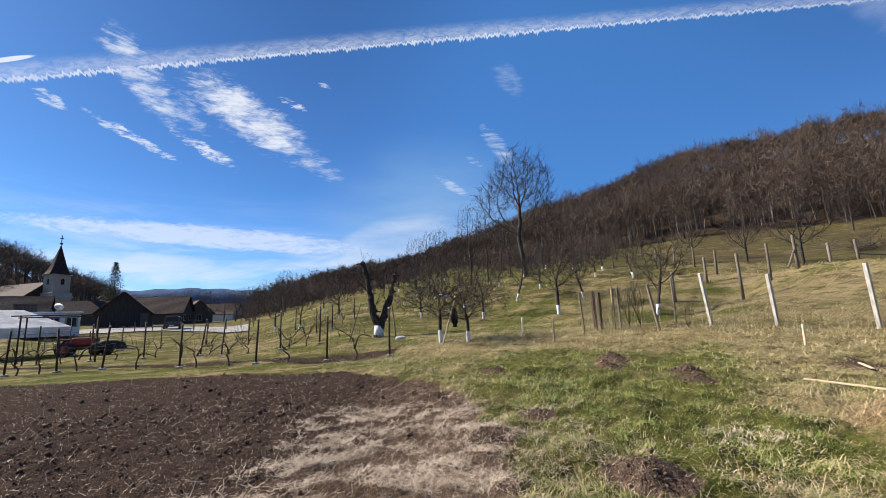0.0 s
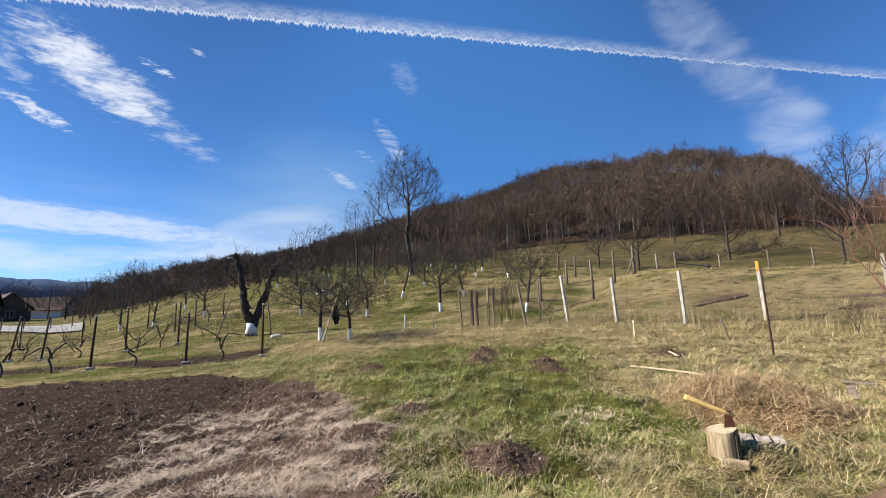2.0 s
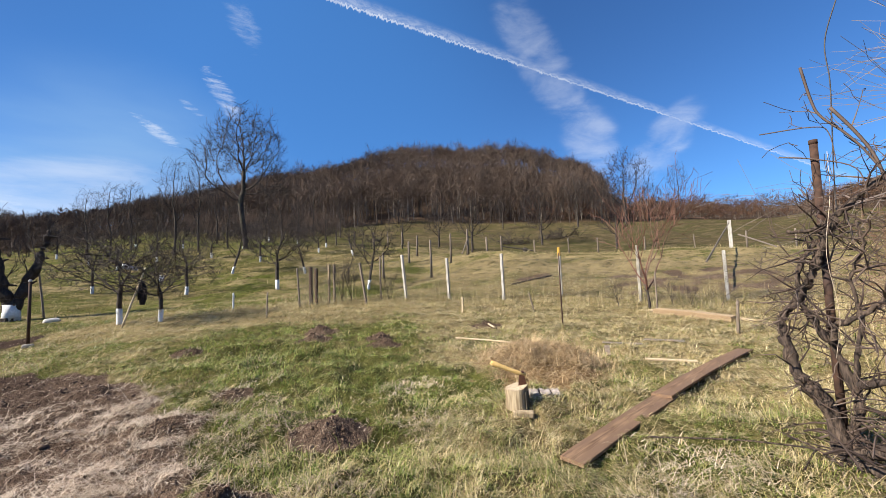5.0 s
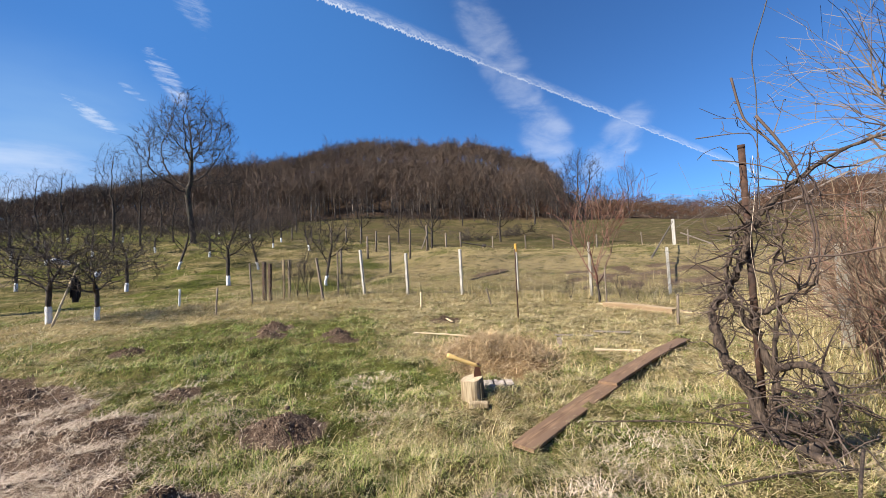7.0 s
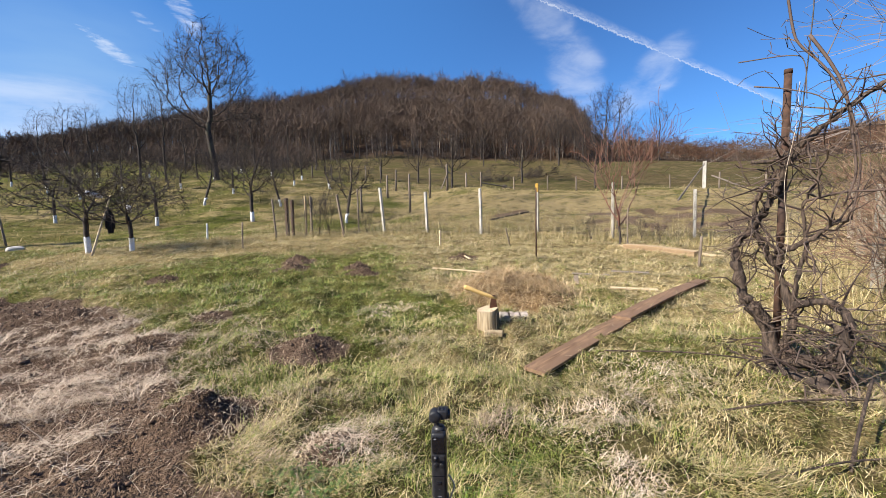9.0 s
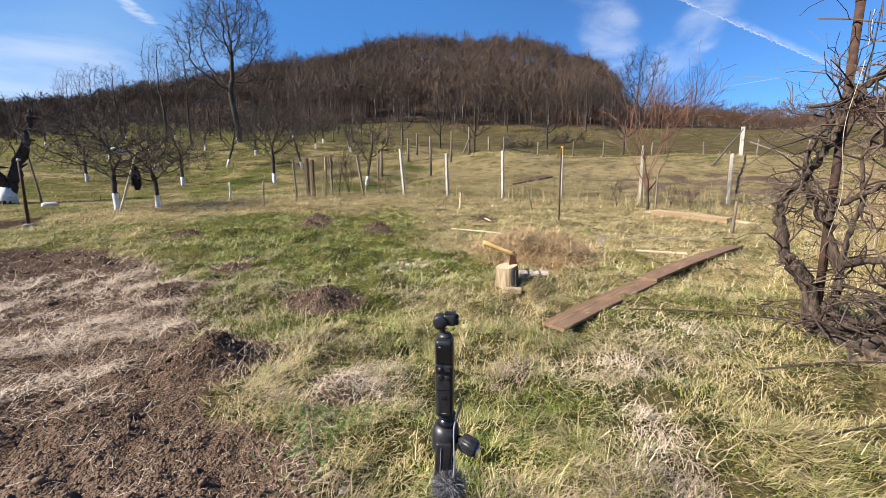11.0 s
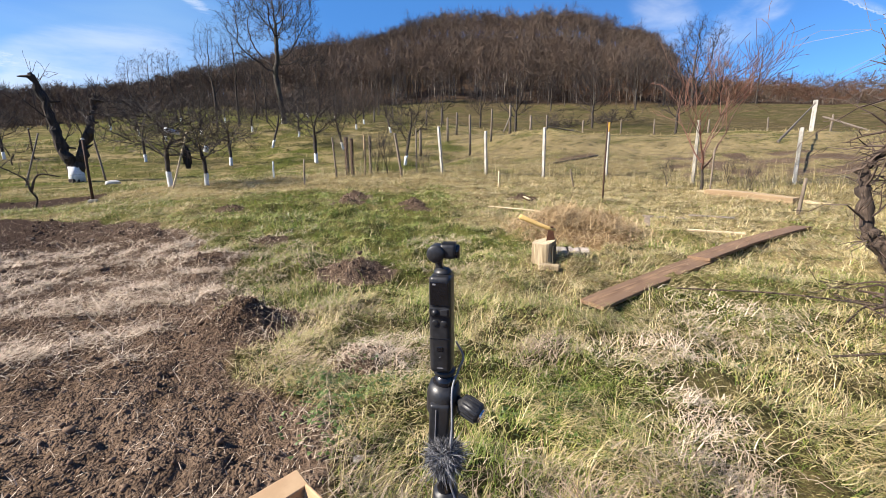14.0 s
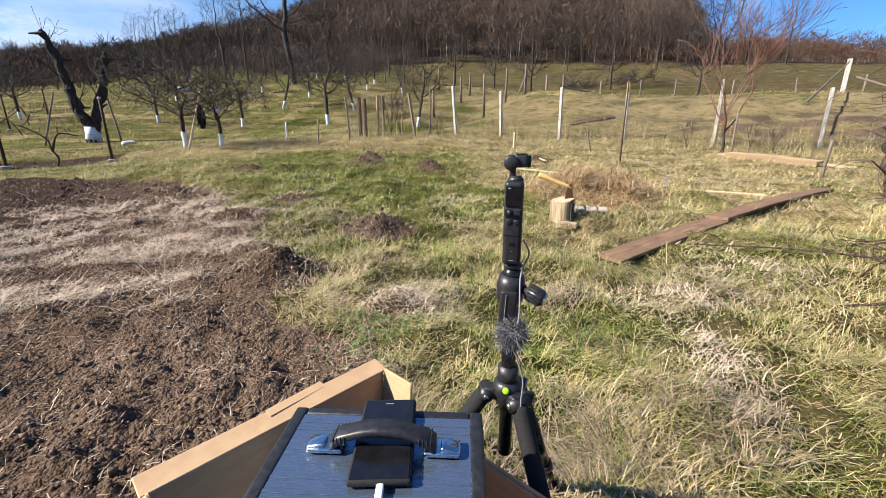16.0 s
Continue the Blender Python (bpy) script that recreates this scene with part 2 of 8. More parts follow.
def ground_material():
    m, k = material("ground_cover")
    pos = k.n("ShaderNodeNewGeometry").outputs["Position"]
    a = k.n("ShaderNodeAttribute", attribute="cover").outputs["Color"]
    sep = k.n("ShaderNodeSeparateColor", {0: a})
    soil, dry, wood = sep.outputs
    thatch_shade = k.n("ShaderNodeAttribute", attribute="thatch_shade").outputs["Fac"]
    fine, mid, big, huge = k.noise(pos, 42.0, 6.0, 0.65), k.noise(pos, 7.0, 5.0, 0.6), k.noise(pos, 0.9, 4.0, 0.55), k.noise(pos, 0.11, 4.0, 0.55)
    green = k.mix(k.ramp(fine, 0.3, 0.7), (0.050, 0.064, 0.013), (0.118, 0.128, 0.027))
    green = k.mix(k.ramp(huge, 0.35, 0.65), green, k.mix(k.ramp(mid, 0.3, 0.7), (0.065, 0.060, 0.021), (0.130, 0.108, 0.044)))
    straw = k.mix(k.ramp(fine, 0.3, 0.7), (0.17, 0.13, 0.060), (0.38, 0.30, 0.155))
    fac = k.math("ADD", dry, k.math("MULTIPLY", k.math("ADD", k.math("SUBTRACT", big, 0.5), k.math("SUBTRACT", mid, 0.5)), 0.9), clamp=True)
    fac = k.math("ADD", fac, k.math("MULTIPLY", k.math("SUBTRACT", k.noise(pos, 0.33, 4.0, 0.6), 0.5), 1.1), clamp=True)
    grass = k.mix(k.ramp(fac, 0.25, 0.75), green, straw)
    tuss_hollow = k.noise(pos, 2.6, 5.0, 0.65)
    tan = k.noise(k.n("ShaderNodeMapping", {0: pos, 2: (0, 0, 0.7), 3: (0.6, 1.7, 1.0)}).outputs[0], 0.8, 5.0, 0.62)
    grass = k.mix(k.ramp(tan, 0.50, 0.66, 0.0, 0.75), grass, k.mix(k.ramp(fine, 0.3, 0.7), (0.13, 0.098, 0.045), (0.27, 0.215, 0.11)))
    # hollows between tussocks get their shade as darker colour; the bump dips there too
    grass = k.mix(k.ramp(tuss_hollow, 0.48, 0.64, 0.0, 0.7), grass, k.mix(k.ramp(fine, 0.3, 0.7), (0.024, 0.026, 0.009), (0.056, 0.052, 0.020)))
    # dead thatch and soil, with the shade between blades put into the colour
    grass = k.mix(thatch_shade, grass, k.mix(k.ramp(fac, 0.3, 0.8), k.mix(k.ramp(mid, 0.35, 0.65), (0.022, 0.021, 0.009), (0.075, 0.062, 0.027)), k.mix(k.ramp(fine, 0.38, 0.66), (0.030, 0.022, 0.010), (0.20, 0.15, 0.072))))
    litter = k.mix(k.ramp(mid, 0.3, 0.7), (0.040, 0.027, 0.019), (0.085, 0.058, 0.040))
    grass = k.mix(wood, grass, litter)
    moist = k.mix(k.ramp(fine, 0.3, 0.75), (0.030, 0.020, 0.015), (0.088, 0.060, 0.046))
    earth = k.mix(k.ramp(fine, 0.3, 0.75), (0.062, 0.042, 0.028), (0.185, 0.128, 0.088))
    earth = k.mix(k.ramp(big, 0.4, 0.7), earth, k.mix(k.ramp(mid, 0.3, 0.7), (0.095, 0.064, 0.044), (0.235, 0.168, 0.120)))
    earth = k.mix(dry, moist, earth)
    col = k.mix(k.ramp(k.math("ADD", soil, k.math("MULTIPLY", k.math("SUBTRACT", mid, 0.5), 0.5)), 0.4, 0.6), grass, earth)
    crumb = k.n("ShaderNodeTexVoronoi", {"Vector": pos, "Scale": 55.0}).outputs["Distance"]
    grit = k.n("ShaderNodeTexVoronoi", {"Vector": pos, "Scale": 120.0}).outputs["Distance"]
    crumb = k.math("MULTIPLY", k.math("ADD", crumb, k.math("MULTIPLY", grit, 0.5)), k.math("MULTIPLY", soil, -0.30))
    h = k.math("ADD", k.math("ADD", k.math("MULTIPLY", fine, 0.35), k.math("ADD", mid, k.math("MULTIPLY", tuss_hollow, -1.6))), crumb)
    finish(k, col, 1.0, h, 0.9, 0.07, spec=0.02)
    return m


M_GROUND = ground_material()
M_GREEN = blades("green_grass", [(0.038, 0.072, 0.010), (0.14, 0.205, 0.026), (0.27, 0.33, 0.058), (0.43, 0.39, 0.15), (0.085, 0.145, 0.018)], 0.42, 0.22)
M_DRY = blades("dry_grass", [(0.28, 0.20, 0.085), (0.52, 0.41, 0.205), (0.77, 0.66, 0.40), (0.11, 0.072, 0.032), (0.56, 0.455, 0.235), (0.33, 0.29, 0.095), (0.15, 0.16, 0.042)], 0.42, 0.12)
M_SLOPE = blades("olive_slope_grass", [(0.060, 0.072, 0.017), (0.11, 0.122, 0.030), (0.17, 0.168, 0.05), (0.22, 0.19, 0.072)], 0.6, 0.15)
M_SLOPEDRY = blades("bleached_slope_grass", [(0.19, 0.14, 0.06), (0.33, 0.255, 0.12), (0.50, 0.40, 0.215)], 0.6, 0.15)
M_STRAW = blades("straw_mulch", [(0.44, 0.33, 0.225), (0.74, 0.63, 0.485), (0.60, 0.48, 0.35), (0.27, 0.185, 0.12)], 0.5, 0.1)
M_LEAF = blades("weed_leaf", [(0.045, 0.075, 0.018), (0.080, 0.125, 0.030), (0.13, 0.175, 0.050)], 0.5, 0.15)
M_WITHERED = blades("withered_stem", [(0.17, 0.115, 0.075), (0.33, 0.245, 0.165), (0.50, 0.40, 0.29), (0.085, 0.055, 0.038)], 0.6, 0.05)
M_HAY = blades("pruned_hay", [(0.30, 0.185, 0.085), (0.48, 0.33, 0.165), (0.72, 0.56, 0.33), (0.13, 0.075, 0.036), (0.56, 0.41, 0.215)], 0.6, 0.1)
M_MOIST = grainy("moist_soil_clod", (0.050, 0.034, 0.024), (0.125, 0.086, 0.062), 30.0, 0.95, 0.6, 0.01, spec=0.05)
M_CLOD = grainy("soil_clod", (0.085, 0.057, 0.040), (0.235, 0.163, 0.113), 30.0, 0.95, 0.6, 0.01, c3=(0.125, 0.084, 0.058), spec=0.1)
M_BARK = grainy("grey_brown_bark", (0.026, 0.020, 0.017), (0.085, 0.069, 0.056), 14.0, 0.9, 0.8, 0.02, (1, 1, 0.35), (0.10, 0.09, 0.06))
M_DEADBARK = grainy("blackened_bark", (0.018, 0.014, 0.011), (0.07, 0.052, 0.042), 10.0, 0.9, 0.9, 0.04, (1, 1, 0.3), (0.045, 0.035, 0.028))
M_TWIG = blades("bare_twigs", [(0.024, 0.018, 0.015), (0.048, 0.036, 0.030), (0.080, 0.064, 0.054)], 0.8, 0.0)
M_REDTWIG = blades("reddish_twigs", [(0.12, 0.05, 0.036), (0.20, 0.10, 0.07), (0.16, 0.11, 0.08)], 0.8, 0.0)
M_FOREST = woods("bare_beech_woods", [(0.080, 0.060, 0.048), (0.125, 0.088, 0.064), (0.103, 0.080, 0.063), (0.148, 0.107, 0.080)], ((0.10, 0.08, 0.065), (0.26, 0.225, 0.185)))
M_RUSSET = woods("russet_scrub", [(0.085, 0.055, 0.038), (0.15, 0.082, 0.052), (0.12, 0.085, 0.055)], ((0.10, 0.08, 0.065), (0.22, 0.18, 0.15)))
M_LIME = grainy("limewash", (0.66, 0.66, 0.63), (0.84, 0.84, 0.82), 16.0, 0.85, 0.4, 0.01, c3=(0.52, 0.50, 0.46))
M_CONCRETE = grainy("pale_concrete", (0.30, 0.28, 0.24), (0.56, 0.53, 0.47), 12.0, 0.9, 0.5, 0.010, (1.5, 1.5, 0.35), (0.24, 0.21, 0.165), per_piece=0.15)
M_OLDPOST = grainy("lichen_grey_concrete", (0.20, 0.18, 0.14), (0.38, 0.35, 0.29), 10.0, 0.95, 0.6, 0.010, (1.5, 1.5, 0.4), (0.17, 0.15, 0.11), per_piece=0.1)
M_POSTWOOD = grainy("weathered_post_wood", (0.13, 0.10, 0.075), (0.27, 0.22, 0.17), 14.0, 0.9, 0.5, 0.008, (3, 3, 0.25), (0.20, 0.18, 0.15), per_piece=0.2)
M_YELLOW = grainy("yellow_paint", (0.46, 0.27, 0.04), (0.58, 0.36, 0.06), 20.0, 0.6, 0.2, 0.004, c3=(0.30, 0.18, 0.06))
M_RUST = grainy("rusty_iron", (0.045, 0.028, 0.021), (0.105, 0.058, 0.038), 22.0, 0.85, 0.5, 0.004, c3=(0.06, 0.04, 0.034), metallic=0.25)
M_WIRE = grainy("galvanised_wire", (0.13, 0.12, 0.105), (0.22, 0.20, 0.18), 30.0, 0.6, 0.1, 0.002, metallic=0.6)
M_DARKWIRE = grainy("dark_wire", (0.05, 0.045, 0.04), (0.10, 0.085, 0.075), 30.0, 0.6, 0.1, 0.002, metallic=0.4)
M_VINEBARK = grainy("vine_bark", (0.014, 0.010, 0.007), (0.16, 0.116, 0.086), 30.0, 0.9, 1.0, 0.02, (2, 2, 0.3), (0.05, 0.037, 0.03))
M_CANE = blades("vine_canes", [(0.04, 0.027, 0.022), (0.085, 0.058, 0.045), (0.16, 0.12, 0.095)], 0.7, 0.0)
M_HEDGE = blades("hedge_twigs", [(0.075, 0.050, 0.036), (0.13, 0.088, 0.058), (0.26, 0.195, 0.125), (0.15, 0.068, 0.048), (0.19, 0.14, 0.09)], 0.8, 0.0)
M_ROAD = grainy("gravel_road", (0.19, 0.18, 0.17), (0.28, 0.27, 0.255), 3.0, 0.95, 0.3, 0.02, c3=(0.30, 0.28, 0.25))
# ---- geometry helpers ----
class Geo:
    """Collects vertices and faces for one mesh."""

    def __init__(self):
        self.v, self.f = [], []

    def tube(self, pts, rad, sides=5, cap=True):
        pts = [Vector(p) for p in pts]
        base = len(self.v)
        up = Vector((0.31, 0.17, 0.93))
        for i, p in enumerate(pts):
            t = (pts[min(i + 1, len(pts) - 1)] - pts[max(i - 1, 0)]).normalized()
            a = t.cross(up)
            if a.length < 1e-3:
                a = t.cross(Vector((1, 0, 0)))
            a.normalize()
            b = t.cross(a)
            for s in range(sides):
                g = 2 * math.pi * s / sides
                self.v.append(p + (a * math.cos(g) + b * math.sin(g)) * rad[i])
        for i in range(len(pts) - 1):
            for s in range(sides):
                q = base + i * sides
                self.f.append((q + s, q + (s + 1) % sides, q + sides + (s + 1) % sides, q + sides + s))
        if cap:
            self.f.append(tuple(base + s for s in range(sides))[::-1])
            self.f.append(tuple(base + (len(pts) - 1) * sides + s for s in range(sides)))
        return self

    def box(self, size, m=None, bevel=0.004):
        """A box with chamfered edges."""
        m = m or Matrix()
        h = [s / 2 for s in size]
        b = min(bevel, min(h) * 0.45)
        bm = bmesh.new()
        bmesh.ops.create_cube(bm, size=1, matrix=Matrix.Diagonal((*size, 1)))
        if b > 0:
            bmesh.ops.bevel(bm, geom=bm.edges[:], offset=b, segments=1, affect="EDGES")
        return self.take(bm, m)

    def take(self, bm, m=None):
        m = m or Matrix()
        base = len(self.v)
        bm.verts.index_update()
        self.v += [m @ v.co for v in bm.verts]
        self.f += [tuple(base + v.index for v in f.verts) for f in bm.faces]
        bm.free()
        return self

    def lathe(self, profile, sides=16, m=None):
        """A turned form from (radius, height) pairs."""
        m = m or Matrix()
        base = len(self.v)
        for r, z in profile:
            for s in range(sides):
                g = 2 * math.pi * s / sides
                self.v.append(m @ Vector((r * math.cos(g), r * math.sin(g), z)))
        for i in range(len(profile) - 1):
            for s in range(sides):
                q = base + i * sides
                self.f.append((q + s, q + (s + 1) % sides, q + sides + (s + 1) % sides, q + sides + s))
        self.f.append(tuple(base + s for s in range(sides))[::-1])
        self.f.append(tuple(base + (len(profile) - 1) * sides + s for s in range(sides)))
        return self

    def poly(self, *pts):
        base = len(self.v)
        self.v += [Vector(p) for p in pts]
        self.f.append(tuple(range(base, base + len(pts))))
        return self

    def prism(self, outline, depth, m=None):
        """An outline in x, z pushed along y, centred."""
        m = m or Matrix()
        n, base = len(outline), len(self.v)
        for y in (-depth / 2, depth / 2):
            self.v += [m @ Vector((p[0], y, p[1])) for p in outline]
        self.f.append(tuple(base + i for i in range(n)))
        self.f.append(tuple(base + n + i for i in range(n))[::-1])
        for i in range(n):
            j = (i + 1) % n
            self.f.append((base + i, base + n + i, base + n + j, base + j))
        return self

    def mesh(self, name, mat, smooth=False):
        me = bpy.data.meshes.new(name)
        me.from_pydata(self.v, [], self.f)
        me.materials.append(mat)
        if smooth:
            me.polygons.foreach_set("use_smooth", [True] * len(me.polygons))
        me.update()
        return me


def part(name, geo, mat, parent=None, label="", smooth=False, m=None):
    """Links a mesh as one part of a thing, or a thing of its own."""
    ob = new(name, geo.mesh(name, mat, smooth) if isinstance(geo, Geo) else geo)
    if parent is not None:
        ob.parent = parent
    if m is not None:
        ob.matrix_basis = m
    if label:
        tagged(ob, label)
    return ob


def thing(name, m, label, category, group="", kind=""):
    ob = new(name)
    ob.empty_display_size = 0.1
    ob.matrix_basis = m
    return tagged(ob, label, category, group, kind)


def raw_mesh(name, verts, faces, mat, smooth=False):
    """A mesh from arrays: vertices n x 3, faces n x 3 or n x 4."""
    me = bpy.data.meshes.new(name)
    nf, k = faces.shape
    me.vertices.add(len(verts))
    me.vertices.foreach_set("co", np.ascontiguousarray(verts, dtype=np.float32).ravel())
    me.loops.add(nf * k)
    me.loops.foreach_set("vertex_index", np.ascontiguousarray(faces, dtype=np.int32).ravel())
    me.polygons.add(nf)
    me.polygons.foreach_set("loop_start", np.arange(0, nf * k, k, dtype=np.int32))
    me.polygons.foreach_set("loop_total", np.full(nf, k, dtype=np.int32))
    me.polygons.foreach_set("use_smooth", np.full(nf, smooth))
    me.materials.append(mat)
    me.update()
    return me


def wave(x, y, s, seed=0.0):
    """A cheap smooth noise of arrays, about -1 to 1, with features s metres wide."""
    x, y = np.asarray(x, float) / s, np.asarray(y, float) / s
    return (np.sin(1.7 * x + 2.3 * np.sin(0.9 * y + seed) + seed) + np.sin(2.1 * y + 1.9 * np.sin(1.1 * x + 2 * seed) + 1.3 * seed) + np.sin(1.3 * (x + y) + 1.4 * np.sin(1.6 * (x - y) + seed))) / 3


# ---- the land: heights along rays from the garden, by bearing ----
RINGS = np.array([3, 14, 25, 40, 65, 115, 230, 420], float)
LAND = {
    -45: (0, 0, 0, 0.1, 1.5, 3.5, 28, 50), -40: (0, 0, 0, 0.1, 1.5, 3.4, 18, 34), -35: (0, 0, 0, 0.15, 1.45, 3.2, 7, 12), -25: (0, 0, 0, 0.2, 1.4, 3, 6, 12), -10: (0, 0.05, 0.95, 2.9, 5.4, 10, 24, 44),
    5: (0, 0.5, 1.15, 3.8, 8.2, 16, 32, 58), 20: (0, 0.68, 1.6, 4.9, 8.5, 17, 50, 62), 35: (0, 0.78, 2.35, 5.0, 7.9, 18.5, 65, 74),
    50: (0, 0.65, 2.75, 3.45, 7.4, 16.3, 64, 72), 58: (0, 0.55, 2.6, 3.25, 7.0, 15.5, 53, 62), 65: (0, 0.45, 2.5, 3.05, 6.5, 14.5, 31, 46), 80: (0, 0.40, 2.15, 2.65, 5.5, 12, 23, 46), 90: (0, 0.38, 1.8, 2.5, 5.2, 11.5, 29, 58), 100: (0, 0.35, 1.5, 2.3, 5, 11, 28, 58)}
BEARINGS = np.array([-180, -100, *LAND, 160, 180], float)
_back = (0, 0, 0, 0.2, 1, 4, 14, 40)
HEIGHTS = np.array([_back, _back, *LAND.values(), _back, _back], float)


def land(x, y):
    """Height of the ground, for numbers or arrays."""
    x, y = np.asarray(x, float), np.asarray(y, float)
    d, az = np.hypot(x, y), np.degrees(np.arctan2(x, y))
    i = np.clip(np.searchsorted(BEARINGS, az) - 1, 0, len(BEARINGS) - 2)
    u = np.clip((az - BEARINGS[i]) / (BEARINGS[i + 1] - BEARINGS[i]), 0, 1)
    u = u * u * (3 - 2 * u) * 0.5 + u * 0.5
    lg, rl = np.log(np.clip(d, 3, 420)), np.log(RINGS)
    j = np.clip(np.searchsorted(rl, lg) - 1, 0, len(rl) - 2)
    w = np.clip((d.clip(3, 420) - RINGS[j]) / (RINGS[j + 1] - RINGS[j]), 0, 1)

    def at(i):
        p0, p1, p2, p3 = HEIGHTS[i, np.maximum(j - 1, 0)], HEIGHTS[i, j], HEIGHTS[i, j + 1], HEIGHTS[i, np.minimum(j + 2, len(rl) - 1)]
        h = RINGS[j + 1] - RINGS[j]
        s1 = np.where(j > 0, (p2 - p0) / (RINGS[j + 1] - RINGS[np.maximum(j - 1, 0)]), (p2 - p1) / h * 0.75) * h
        s2 = (p3 - p1) / np.maximum(RINGS[np.minimum(j + 2, len(rl) - 1)] - RINGS[j], 1) * h
        s1, s2 = np.clip(s1, 0, 3 * np.abs(p2 - p1)), np.clip(s2, 0, 3 * np.abs(p2 - p1))
        w2, w3 = w * w, w * w * w
        return (2 * w3 - 3 * w2 + 1) * p1 + (w3 - 2 * w2 + w) * s1 + (-2 * w3 + 3 * w2) * p2 + (w3 - w2) * s2

    z = at(i) * (1 - u) + at(i + 1) * u
    z = z + np.maximum(d - 420, 0) * 0.095 * np.clip((az + 5) / 10, 0, 1) + wave(x, y, 14.0, 1.0) * np.clip((d - 18) / 60, 0, 1) * np.clip((az + 22) / 10, 0.06, 1) * 0.5 + wave(x, y, 60.0, 2.0) * np.clip((d - 100) / 200, 0, 1) * 5
    z = z + wave(x, y, 3.5, 6.0) * 0.13 * np.clip((d - 16) / 5, 0, 1) * np.clip((az + 5) / 10, 0, 1)
    # the swale and the grassy mound behind the wire fence, and old mole-ridden humps on the slope
    z = z + 0.45 * np.exp(-(((x - 16.9) / 3.4) ** 2 + ((y - 17.6) / 2.2) ** 2))
    u = np.clip(((x - 8.8) * 5.9 + (y - 15.4) * 2.7) / 42.1, 0, 1)
    z = z - 0.40 * np.exp(-((x - 8.8 - 5.9 * u) ** 2 + (y - 15.4 - 2.7 * u) ** 2) / 2.2)
    z = z + (np.abs(wave(x, y, 1.2, 3.0)) - 0.3) * 0.16 * np.clip((d - 16.5) / 5, 0, 1) * np.clip((60 - d) / 15, 0, 1) * np.clip((az + 5) / 10, 0, 1)
    return z + wave(x, y, 1.6, 0.5) * 0.035 * np.clip(d / 4, 0.2, 1)


def soil_amount(x, y):
    """1 on the dug bed, 0 on grass."""
    x, y = np.asarray(x, float), np.asarray(y, float)
    edge = np.interp(y, [-4, 0.5, 1.3, 2, 6, 8.1, 9.5, 11.3, 12.2, 14], [0.5, 0.50, 0.57, 0.68, 0.7, 0.0, -0.9, -2.2, -5.5, -12])
    rag = wave(x, y, 0.35, 3.0) * 0.14 + wave(x, y, 1.1, 4.0) * 0.18
    bed = np.clip((edge + rag - x) / 0.35 + 0.5, 0, 1)
    far = np.clip((12.35 + 0.25 * wave(x, y, 1.3, 2.0) + 0.12 * wave(x, y, 0.3, 2.0) - y) / 0.4 + 0.5, 0, 1)
    row = np.clip(1.2 - np.abs(np.hypot(x, y) - np.interp(np.degrees(np.arctan2(x, y)), [-50, -44, -38, -30.5, -21.8, -15.8, -5.6], [29, 26, 22.4, 19.0, 17.6, 15.4, 15.0])) / (1.25 + 0.3 * wave(x, y, 0.8, 1.0)), 0, 1)
    row = row * (np.degrees(np.arctan2(x, y)) < -4 + wave(x, y, 2, 1) * 1.5) * (np.degrees(np.arctan2(x, y)) > -60)
    scar = np.clip(1.4 - np.hypot((x - 14.2) * 0.62 + (y - 10.83) * 0.1, (y - 10.83) * 2.6) / 0.9, 0, 1) * 0.8
    az, d = np.degrees(np.arctan2(x, y)), np.hypot(x, y)
    scar = np.maximum(scar, np.clip((az - 61 + 3 * wave(x, y, 1.2, 2.0)) / 3, 0, 1) * np.clip((86 - az) / 4, 0, 1) * np.clip((d - 15.2 + 0.5 * wave(x, y, 0.8, 1.0)) / 0.6, 0, 1) * np.clip((20.5 + wave(x, y, 1.5, 1.0) - d) / 1.0, 0, 1) * (0.5 + 0.3 * wave(x, y, 0.5, 4.0)))
    mole = sum(np.clip(1.55 - np.hypot(x - a, y - b) / r, 0, 1) for a, b, r, h in MOLEHILLS)
    return np.maximum(np.maximum(bed * far, np.maximum(row * 0.9, scar)), np.clip(mole * 1.3, 0, 1))


